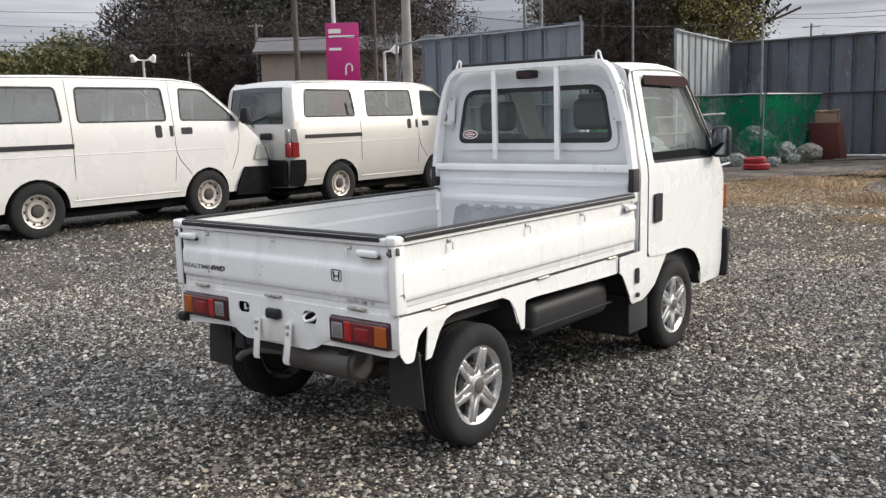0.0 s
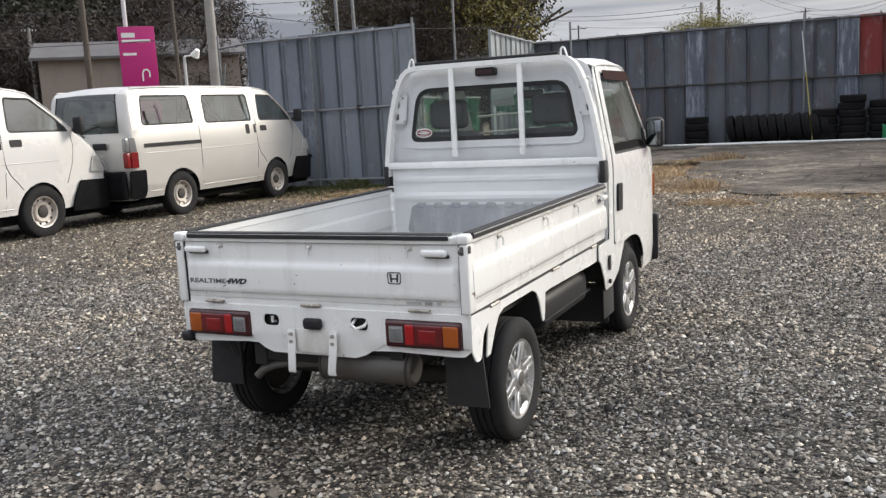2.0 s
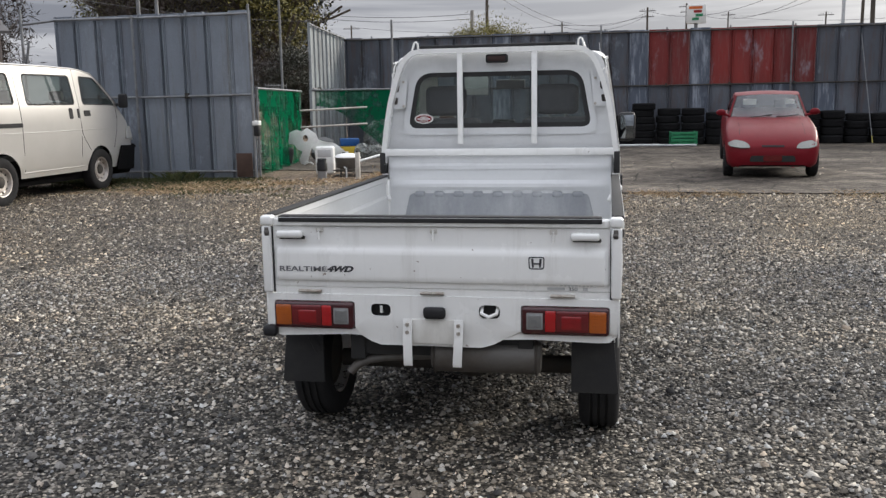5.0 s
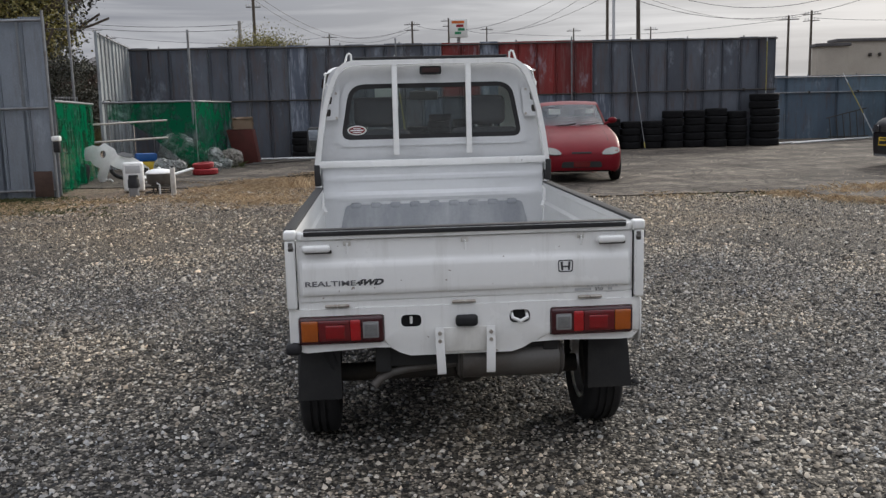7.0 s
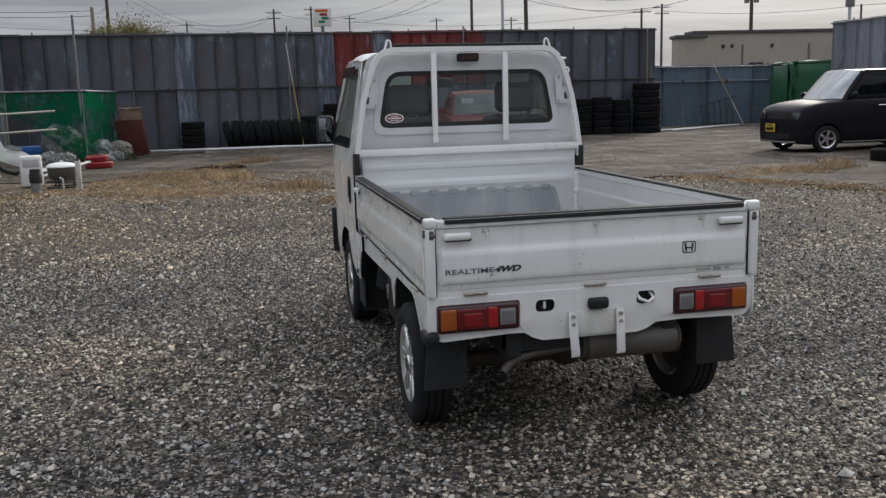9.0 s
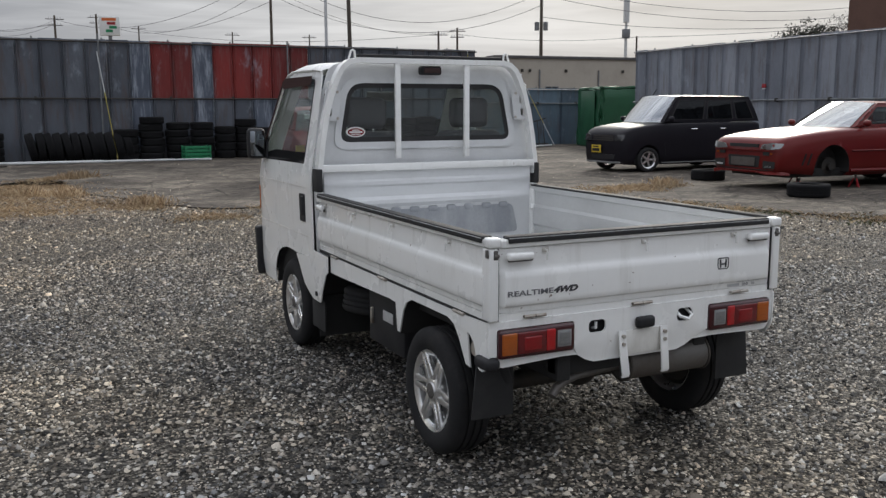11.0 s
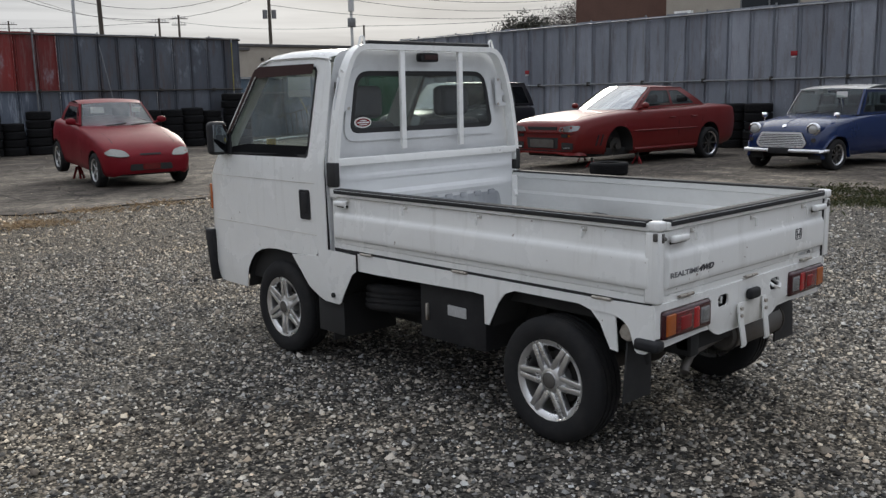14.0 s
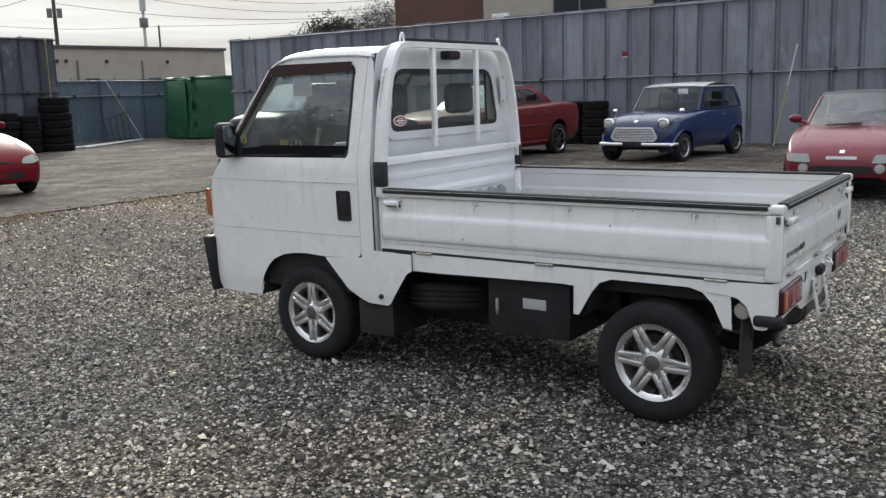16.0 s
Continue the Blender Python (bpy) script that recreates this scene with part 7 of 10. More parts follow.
glasshouse(mn, "blue_paint", "van_white", (1.56, 1.36, 0.885, 0.625), (1.16, 1.08, 1.325, 1.305, 0.56), (-0.20, -0.14, 1.315, 1.30, 0.56), (-0.44, -0.36, 0.89, 0.62),
           [[(0.06, 0.08), (0.42, 0.08), (0.42, 0.88), (0.085, 0.88)], [(0.46, 0.08), (0.945, 0.08), (0.95, 0.50), (0.955, 0.88), (0.46, 0.88)]], "glass_dark", "glass_dark", "glass", 0.94, 0.07)
for yy in (0.0, 2.04):
    for sx in (-1, 1):
        steel_wheel(mn, sx * 0.635, yy, 0.255, sx, 0.255, 0.165, 0.15, "spoked")
        bm = bmesh.new()
        tube(bm, [b.side(sx, 0.012)(p, q) for p, q in arch(yy, 0.255, 0.312, 0.20)], 0, 4, (0.05, 0.02))
        part("arch_flare", bm, "blue_paint", mn)
GRILLE = rounded([(-0.37, 0.375), (0.37, 0.375), (0.43, 0.45), (0.34, 0.625), (-0.34, 0.625), (-0.43, 0.45)], 0.03)
bm = bmesh.new()
sheet(bm, GRILLE, [], lambda u, v: (u, 2.452, v), 0.02)
gr = part("grille", bm, "dark_steel", mn)
bm = bmesh.new()
seal(bm, GRILLE, lambda u, v: (u, 2.465, v), 0.028, 0.02)
part("grille_frame", bm, "bright_trim", gr)
for k in range(8):
    z = 0.402 + k * 0.0282
    half = lerp_table(z, [(0.375, 0.36), (0.45, 0.41), (0.625, 0.33)])
    bm = bmesh.new()
    box(bm, (-half, 2.455, z - 0.008), (half, 2.478, z + 0.008), 0.004)
    part("grille_bar", bm, "bright_trim", gr)
for sx in (-1, 1):
    bm = bmesh.new()
    lathe(bm, [(0.12, -0.22), (0.112, -0.06), (0.104, 0.0), (0.10, 0.02)], 24, pose(sx * 0.50, 2.385, 0.675, 0, 0, 90))
    part("lamp_bowl", bm, "blue_paint", mn)
    bm = bmesh.new()
    bmesh.ops.create_uvsphere(bm, u_segments=20, v_segments=12, radius=0.088, matrix=pose(sx * 0.50, 2.385, 0.675) @ Matrix.Diagonal((1, 0.7, 1, 1)))
    hl = part("head_lamp", bm, "lens_bright", mn, "round head lamp in a chrome ring")
    bm = bmesh.new()
    lathe(bm, [(0.086, 0.0), (0.108, 0.01), (0.106, 0.04), (0.090, 0.052)], 24, pose(sx * 0.50, 2.378, 0.675, 0, 0, 90))
    part("lamp_ring", bm, "chrome", hl)
    bm = bmesh.new()
    bmesh.ops.create_uvsphere(bm, u_segments=14, v_segments=10, radius=0.045, matrix=pose(sx * 0.62, 1.98, 0.895) @ Matrix.Diagonal((1, 1.2, 1, 1)))
    cyl(bm, (sx * 0.62, 1.98, 0.70), (sx * 0.62, 1.98, 0.87), 0.008, 8)
    part("wing_mirror", bm, "chrome", mn, "round chrome wing mirror")
    bm = bmesh.new()
    cyl(bm, (sx * 0.53, 2.38, 0.50), (sx * 0.53, 2.445, 0.50), 0.035, 12)
    part("side_lamp", bm, "lens_smoked", mn)
    bm = bmesh.new()
    tube(bm, [(sx * 0.14 + 0.16, 1.565, 0.905), (sx * 0.14, 1.575, 0.915), (sx * 0.14 - 0.16, 1.50, 0.955)], 0.010, 6)
    part("wiper", bm, "plastic", mn)
    bm = bmesh.new()
    tube(bm, [b.side(sx, 0.004)(0.52, 0.78), b.side(sx, 0.025)(0.56, 0.785), b.side(sx, 0.02)(0.66, 0.785)], 0.012, 6)
    part("door_handle", bm, "chrome", mn)
bm = bmesh.new()
tube(bm, [(-0.70, 2.30, 0.325), (-0.64, 2.44, 0.325), (-0.3, 2.495, 0.325), (0.3, 2.495, 0.325), (0.64, 2.44, 0.325), (0.70, 2.30, 0.325)], 0.030, 10)
part("front_bumper", bm, "bright_trim", mn, "thin chrome bumper")
bm = bmesh.new()
box(bm, (-0.17, 2.500, 0.275), (0.17, 2.535, 0.375), 0.004)
part("plate_holder", bm, "plastic", mn)
bm = bmesh.new()
tube(bm, [b.top(0, y, 0.004) for y in (1.62, 1.8, 2.0, 2.2, 2.33)], 0.006, 6)
part("bonnet_crease", bm, "blue_paint", mn)
b.patch(mn, "bonnet_badge", [(-0.03, 0.70), (0.03, 0.70), (0.03, 0.74), (-0.03, 0.74)], "chrome", "", 0.01, 0.006, 0.01, (1,), [0.0])
bm = bmesh.new()
box(bm, (-0.36, 1.255, 1.17), (-0.18, 1.257, 1.27))
part("paper_notice", bm, "paper", mn)
bm = bmesh.new()
box(bm, (0.06, 1.12, 1.24), (0.26, 1.14, 1.31), 0.02)
part("rear_view_mirror", bm, "trim_grey", mn)
b.groove(mn, [(0.40, 0.32), (0.40, 0.6), (0.40, 0.84)])
b.groove(mn, [(1.40, 0.34), (1.46, 0.6), (1.42, 0.80)])
seats(mn, (-0.1, 0.7), 0.40, 0.28)
bm = bmesh.new()
box(bm, (-0.53, 1.22, 0.5), (0.53, 1.40, 0.87), 0.03)
part("dashboard", bm, "trim_grey", mn)


def two_seater(c, stations, cabin, paint, roof_mat, side_glass, windows, wheel_r, track, mirror, wheel="five"):
    """A small sports car: shell, cabin, wheels and inside."""
    b = Shell(c, paint, stations, [(0.0, 0.27, 0.315), (2.06, 0.27, 0.315)], 0.66)
    glasshouse(c, paint, roof_mat, *cabin, windows, "glass_pale", "glass_black", side_glass, 0.93, 0.045)
    for yy in (0.0, 2.06):
        for sx in (-1, 1):
            steel_wheel(c, sx * track, yy, 0.27, sx, 0.27, wheel_r, 0.16, wheel)
    door_mirror(c, *mirror, paint)
    zd = cabin[0][2]
    b.groove(c, [(1.36, 0.30), (1.40, 0.5), (1.38, zd - 0.18)])
    b.groove(c, [(0.30, 0.34), (0.20, 0.5), (0.24, zd - 0.15)])
    for s in (-1, 1):
        bm = bmesh.new()
        tube(bm, [b.top(s * 0.50, y, 0.0) for y in (cabin[0][0] - 0.05, 1.95, 2.15, 2.32)], 0.004, 5)
        part("bonnet_gap", bm, "under", c)
    seats(c, (0.35,), 0.34, 0.28)
    bm = bmesh.new()
    box(bm, (-0.55, cabin[0][1] - 0.10, 0.4), (0.55, cabin[0][1] + 0.14, zd - 0.05), 0.04)
    part("dashboard", bm, "trim_grey", c)
    return b


rc = thing("sports_car", 3.58, 14.81, 0.182, 174.9, "small red hardtop sports car with its rear on jack stands", "car")
rc.matrix_basis = pose(3.58, 14.81, 0.182, -3.80, 0, 174.9)
rc.scale = (1.05, 1.05, 1.05)
b = two_seater(rc, [(-0.57, 0.45, 0.48, 0.60, 0.74), (-0.52, 0.32, 0.61, 0.74, 0.87), (-0.28, 0.24, 0.69, 0.83, 0.94), (0.0, 0.21, 0.735, 0.86, 0.965), (0.5, 0.20, 0.72, 0.855, 0.95), (1.0, 0.20, 0.715, 0.845, 0.93), (1.4, 0.20, 0.725, 0.81, 0.90), (1.8, 0.20, 0.735, 0.765, 0.845), (2.06, 0.20, 0.735, 0.72, 0.80), (2.3, 0.20, 0.72, 0.65, 0.725), (2.46, 0.20, 0.69, 0.58, 0.65), (2.56, 0.21, 0.63, 0.525, 0.58), (2.62, 0.25, 0.54, 0.47, 0.515)],
               ((1.42, 1.12, 0.885, 0.655), (0.92, 0.82, 1.265, 1.235, 0.535), (0.22, 0.28, 1.255, 1.23, 0.535), (-0.10, 0.04, 0.93, 0.63)), "red_paint", "red_paint", "glass_dark", [[(0.14, 0.08), (0.93, 0.08), (0.945, 0.5), (0.95, 0.86), (0.16, 0.86)]], 0.18, 0.655, (0.68, 1.10, 0.97))
b.patch(rc, "head_lamp", [(0.33, 0.52), (0.50, 0.515), (0.66, 0.54), (0.675, 0.585), (0.58, 0.635), (0.40, 0.60)], "lens_pale", "clear rounded head lamp", 0.05, 0.016, 0.02)
b.patch(rc, "nose_slot", [(-0.17, 0.535), (0.17, 0.535), (0.17, 0.560), (-0.17, 0.560)], "under", "", 0.01, 0.008, 0.008, (1,))
b.patch(rc, "air_intake", [(-0.35, 0.30), (0.35, 0.30), (0.33, 0.40), (-0.33, 0.40)], "under", "", 0.03, 0.008, 0.008, (1,))
b.patch(rc, "plate_holder", [(-0.14, 0.31), (0.14, 0.31), (0.14, 0.40), (-0.14, 0.40)], "lens_red_dark", "", 0.01, 0.012, 0.006, (1,))
for xa, xb, za, zb in ((0.18, 0.40, 1.09, 1.19), (-0.44, -0.30, 1.10, 1.18)):
    bm = bmesh.new()
    box(bm, (xa, 0.98, za), (xb, 0.982, zb))
    part("paper_notice", bm, "paper", rc)
for xa in (0.30, -0.12):
    bm = bmesh.new()
    tube(bm, [(xa, 1.43, 0.915), (xa - 0.18, 1.41, 0.922), (xa - 0.36, 1.36, 0.945)], 0.010, 6)
    part("wiper", bm, "plastic", rc)
jack_stand(3.15, 14.75, 0.30)
jack_stand(4.15, 14.62, 0.30)

wr = thing("open_sports_car", 9.85, 0.84, 0.03, 92, "wine-red two-seat sports car with black soft top", "car")
b = two_seater(wr, [(-0.63, 0.40, 0.45, 0.58, 0.74), (-0.56, 0.27, 0.60, 0.76, 0.88), (-0.2, 0.20, 0.70, 0.82, 0.93), (0.3, 0.19, 0.715, 0.83, 0.91), (1.0, 0.19, 0.71, 0.82, 0.89), (1.5, 0.19, 0.71, 0.795, 0.865), (1.8, 0.19, 0.71, 0.755, 0.82), (2.06, 0.19, 0.705, 0.70, 0.77), (2.3, 0.19, 0.68, 0.62, 0.69), (2.45, 0.20, 0.64, 0.54, 0.615), (2.55, 0.22, 0.57, 0.46, 0.53), (2.60, 0.27, 0.48, 0.40, 0.46)],
               ((1.80, 1.50, 0.83, 0.62), (1.04, 0.96, 1.23, 1.205, 0.525), (0.35, 0.40, 1.225, 1.195, 0.515), (-0.05, 0.05, 0.90, 0.58)), "wine_paint", "plastic", "glass_dark", [[(0.16, 0.08), (0.94, 0.08), (0.95, 0.5), (0.955, 0.86), (0.20, 0.86)]], 0.18, 0.635, (0.66, 1.44, 0.92))
b.patch(wr, "head_lamp", [(0.33, 0.435), (0.61, 0.445), (0.64, 0.535), (0.37, 0.535)], "lens_pale", "clear rectangular head lamp", 0.02, 0.012)
b.patch(wr, "air_intake", [(-0.33, 0.31), (0.33, 0.31), (0.34, 0.40), (-0.34, 0.40)], "under", "", 0.02, 0.004, 0.006, (1,))
b.patch(wr, "name_bar", [(-0.17, 0.475), (0.17, 0.475), (0.17, 0.51), (-0.17, 0.51)], "pale_decal", "pale badge bar across the nose", 0.004, 0.004, 0.006, (1,))
b.patch(wr, "emblem", [(-0.028, 0.545), (0.028, 0.545), (0.028, 0.58), (-0.028, 0.58)], "chrome", "", 0.004, 0.004, 0.006, (1,), [0.0])
for sx in (-1, 1):
    bm = bmesh.new()
    lathe(bm, [(0.001, 0.03), (0.05, 0.025), (0.06, 0.0)], 16, pose(sx * 0.42, b.front(sx * 0.42, 0.37)[1], 0.37, 0, 0, 90))
    part("fog_lamp", bm, "lens_bright", wr, "round fog lamp")
bm = bmesh.new()
tube(bm, [(-0.46, 1.70, 0.84), (-0.50, 1.64, 1.10), (-0.44, 1.62, 1.28)], 0.014, 6)
part("raised_wiper", bm, "plastic", wr)
bm = bmesh.new()
tube(bm, [(0.32, 1.76, 0.85), (0.1, 1.79, 0.855), (-0.10, 1.75, 0.875)], 0.012, 6)
part("wiper", bm, "plastic", wr)

# ---------------------------------------------------------------- yard clutter along the fences
def net_mat():
    m = bpy.data.materials.new("green_safety_net")
    m.use_nodes = True
    n, l = m.node_tree.nodes, m.node_tree.links
    b = n["Principled BSDF"]
    b.inputs["Base Color"].default_value = (0.0022, 0.100, 0.046, 1)
    b.inputs["Specular IOR Level"].default_value = 0.0
    b.inputs["Roughness"].default_value = 0.7
    no = noise_node(n, l, 1.6, 6, 0.7)
    r = ramp_node(n, l, no.outputs["Fac"], [(0.38, (0.14, 0.14, 0.14)), (0.56, (0.93, 0.93, 0.93))])
    l.new(r.outputs[0], b.inputs["Alpha"])
    return m


M["net"] = net_mat()


def film_mat():
    """Cloudy thin plastic film, half seen through."""
    m = worn("cloudy_plastic_film", (0.30, 0.32, 0.31), (0.14, 0.15, 0.145), 0.3, 0, 6, 40, 0.7, 0.5, 0.02)
    n, l = m.node_tree.nodes, m.node_tree.links
    no = noise_node(n, l, 9.0, 5, 0.7)
    r = ramp_node(n, l, no.outputs["Fac"], [(0.35, (0.25, 0.25, 0.25)), (0.65, (0.95, 0.95, 0.95))])
    l.new(r.outputs[0], n["Principled BSDF"].inputs["Alpha"])
    return m



M["tarp"] = worn("dark_green_tarpaulin", (0.012, 0.085, 0.035), (0.008, 0.05, 0.022), 0.45, 0, 1.5, 30, 0.6, 0.2, 0.01)
M["crate"] = worn("green_plastic_crate", (0.01, 0.19, 0.075), (0.01, 0.1, 0.045), 0.5, 0, 5, 60, 0.5, 0.05, 0.002)
M["rust"] = worn("rusty_red_steel", (0.085, 0.018, 0.014), (0.045, 0.018, 0.014), 0.8, 0.2, 5, 60, 0.7, 0.3, 0.004)
M["rusty_brown"] = worn("brown_rusted_plate", (0.085, 0.052, 0.040), (0.045, 0.028, 0.022), 0.8, 0.2, 5, 60, 0.7, 0.3, 0.004)
M["card"] = worn("brown_cardboard", (0.20, 0.14, 0.095), (0.12, 0.085, 0.06), 0.9, 0, 5, 60, 0.6, 0.1, 0.002)
M["white_plastic"] = worn("white_plastic_scrap", (0.84, 0.84, 0.82), (0.45, 0.44, 0.41), 0.4, 0, 4, 60, 0.5, 0.05, 0.002)
M["bag"] = film_mat()
M["sack"] = worn("dusty_grey_sack", (0.27, 0.25, 0.22), (0.12, 0.11, 0.10), 0.8, 0, 5, 40, 0.8, 0.5, 0.02)
M["blue_plastic"] = worn("blue_plastic", (0.01, 0.09, 0.30), (0.01, 0.05, 0.15), 0.5, 0, 6, 60, 0.5, 0.1, 0.002)
M["pale_pipe"] = worn("pale_plastic_pipe", (0.55, 0.56, 0.56), (0.3, 0.3, 0.3), 0.5, 0, 5, 60, 0.5, 0.05, 0.002)
Z0 = 0.035


def net(x0, y0, x1, y1, h, sag, seed, label):
    """A hanging net with soft folds, hung from a pipe."""
    rnd = random.Random(seed)
    t = thing("safety_net", x0, y0, 0.0, math.degrees(math.atan2(y1 - y0, x1 - x0)), label, "net", "safety nets")
    L = math.hypot(x1 - x0, y1 - y0)
    nu, nv = int(L / 0.12) + 2, 9
    ph = [rnd.uniform(0, 6.28) for _ in range(4)]
    vs, fs = [], []
    for i in range(nu):
        u = L * i / (nu - 1)
        low = sag * (0.5 + 0.5 * math.sin(u * 1.3 + ph[0]))
        for j in range(nv):
            k = j / (nv - 1)
            vs.append((u, (0.05 * math.sin(u * 7 + ph[1]) + 0.03 * math.sin(u * 17 + ph[2])) * (1 - k), low * (1 - k) + h * k))
    for i in range(nu - 1):
        for j in range(nv - 1):
            a = i * nv + j
            fs.append((a, a + 1, a + nv + 1, a + nv))
    mesh_part("netting", vs, fs, "net", t, smooth=True)
    bm = bmesh.new()
    tube(bm, [(-0.1, 0, h), (L + 0.1, 0, h)], 0.024, 8)
    part("pipe_rail", bm, "pipe", t)
    for u in (0.0, L):
        bm = bmesh.new()
        tube(bm, [(u, 0.03, 0), (u, 0.03, h + 0.02)], 0.024, 8)
        part("pipe_post", bm, "pipe", t)
    return t


net(-6.05, 12.85, -6.85, 17.6, 1.72, 0.05, 1, "torn green safety net hung beside the fence")
net(-4.85, 19.2, -4.5, 22.6, 1.76, 0.1, 2, "green safety net hanging from a pipe")
net(-6.9, 18.9, -4.85, 19.2, 1.76, 1.35, 3, "green safety net bunched up below its pipe")
for z in (1.25, 0.85):
    p = thing("scaffold_pipe", -6.75, 17.2, z, 0, "rusty pale scaffold pipe tied across the gap", "pipe", "scaffold pipes")
    bm = bmesh.new()
    tube(bm, [(0, 0, 0), (1.55, 0.5, 0.06)], 0.024, 8)
    part("pipe_tube", bm, "zinc", p)
p = thing("pipe_post", -6.72, 16.0, 0, 0, "very tall thin pipe post at the torn net", "post")
bm = bmesh.new()
cyl(bm, (0, 0, 0), (0, 0, 6.6), 0.026, 10)
part("post_tube", bm, "pipe", p)
p = thing("pipe_post", -4.9, 19.2, 0, 0, "tall weathered pipe post by the net", "post")
bm = bmesh.new()
tube(bm, [(0, 0, 0), (0, 0, 3.5)], 0.03, 8)
part("post_tube", bm, "pipe", p)


# tyres: upright leaning row, stacks, and loose ones
tyre_src = thing("loose_tyre", 9.3, 7.08, Z0 + 0.098, 0, "worn black tyre lying flat on the asphalt", "tyre", "loose tyres")
t0 = part("tyre", tyre_mesh(0.33, 0.20, 0.212, True, 26), "old_tyre", tyre_src)
t0.matrix_basis = pose(0, 0, 0.01, 0, 90, 0)
copy_thing(tyre_src, pose(10.32, 10.50, Z0 + 0.098, 0, 0, 40))
bm = bmesh.new()
lathe(bm, [(0.20, -0.06), (0.17, 0.0), (0.06, 0.03), (0.001, 0.03)], 20)
part("rim", bm, "muffler", tyre_src).matrix_basis = pose(0, 0, 0.01, 0, -90, 0)


def stack(x, y, count, label, wide=1.0, tall=1.0):
    s = thing("tyre_stack", x, y, Z0, random.uniform(0, 90), label, "tyre stack", "tyre stacks")
    s.scale = (wide, wide, tall)
    for k in range(count):
        o = new("tyre", t0.data)
        o.parent = s
        o.matrix_basis = pose(random.uniform(-0.025, 0.025), random.uniform(-0.025, 0.025), 0.108 + k * 0.214, 0, 90, random.uniform(0, 360))


random.seed(12)
for x, k, w, h in ((0.92, 4, 1.03, 1.03), (1.62, 6, 1.04, 0.96), (2.36, 5, 1.02, 1.0), (3.06, 5, 1.02, 1.0), (3.75, 4, 0.95, 1.1), (4.37, 5, 0.95, 1.08), (5.0, 4, 0.95, 1.04), (5.66, 5, 1.0, 1.13), (6.32, 4, 1, 1.1), (6.98, 4, 1, 1.1), (7.64, 4, 1, 1), (8.3, 4, 1, 1), (9.0, 5, 1, 1.08), (9.68, 5, 1.02, 1.08), (10.36, 5, 1.03, 1.12), (11.03, 5, 1.0, 1.03), (11.88, 7, 1.36, 1.08), (-2.58, 4, 1.03, 0.95)):
    stack(x, 24.0 + random.uniform(-0.06, 0.02) - (w - 1) * 0.35, k, "tall stack of old black tyres against the fence" if k > 4 else "stack of old black tyres against the fence", w, h)
for y, k in ((9.05, 5), (8.35, 5)):
    stack(16.9, y, k, "stack of black tyres between two parked cars")
tyre_row = thing("tyre_row", -0.3, 23.93, Z0, 0, "row of old black tyres leaning upright by the fence", "tyres")
tyre_row.scale = (1.0, 1.15, 1.28)
for i in range(12):
    o = new("tyre", t0.data)
    o.parent = tyre_row
    o.matrix_basis = pose(-1.25 + i * 0.225, 0, 0.305, 0, 0, random.uniform(-8, 8)) @ pose(0, 0, 0, random.uniform(0, 90), -12 + random.uniform(-6, 4), 0)


# green crate, pipes on the ground, leaning poles
cr = thing("plastic_crate", 2.75, 23.3, Z0, 3, "green plastic crate lying by the tyre stacks", "crate")
for z in (0.02, 0.12, 0.22, 0.32):
    for pa, pb in (((-0.35, -0.22), (0.35, -0.22)), ((-0.35, 0.22), (0.35, 0.22)), ((-0.35, -0.22), (-0.35, 0.22)), ((0.35, -0.22), (0.35, 0.22))):
        bm = bmesh.new()
        box(bm, (min(pa[0], pb[0]) - 0.012, min(pa[1], pb[1]) - 0.012, z), (max(pa[0], pb[0]) + 0.012, max(pa[1], pb[1]) + 0.012, z + 0.065), 0.004)
        part("slat", bm, "crate", cr)
for px, py in ((-0.35, -0.22), (0.35, -0.22), (-0.35, 0.22), (0.35, 0.22)):
    bm = bmesh.new()
    box(bm, (px - 0.022, py - 0.022, 0), (px + 0.022, py + 0.022, 0.41), 0.005)
    part("corner", bm, "crate", cr)
bm = bmesh.new()
box(bm, (-0.34, -0.21, 0.0), (0.34, 0.21, 0.02))
part("bottom", bm, "crate", cr)
for (ax, ay), (bx, by) in (((-3.0, 23.15), (2.1, 23.1)), ((-2.2, 22.9), (3.1, 22.92)), ((-4.4, 23.4), (0.2, 23.3)), ((12.6, 24.3), (17.0, 26.6)), ((12.9, 24.0), (16.5, 26.3))):
    p = thing("long_pipe", ax, ay, Z0 + 0.03, 0, "long pale pipe lying on the asphalt", "pipe", "pipes on the ground")
    bm = bmesh.new()
    tube(bm, [(0, 0, 0), (bx - ax, by - ay, 0.0)], 0.03, 8)
    part("pipe_tube", bm, "pale_pipe", p)


def leaning_pole(x0, y0, x1, y1, z1, z_paint0, z_paint1, base="pale_pipe"):
    p = thing("leaning_pole", x0, y0, 0, 0, "thin pole with yellow paint leaning on the fence", "pole", "leaning poles")
    bm = bmesh.new()
    tube(bm, [(0, 0, 0), (x1 - x0, y1 - y0, z1)], 0.014, 8)
    part("pole_tube", bm, base, p)
    bm = bmesh.new()
    f = lambda z: ((x1 - x0) * z / z1, (y1 - y0) * z / z1, z)
    tube(bm, [f(z_paint0), f(z_paint1)], 0.0165, 8)
    part("paint_band", bm, "yellow_paint", p)


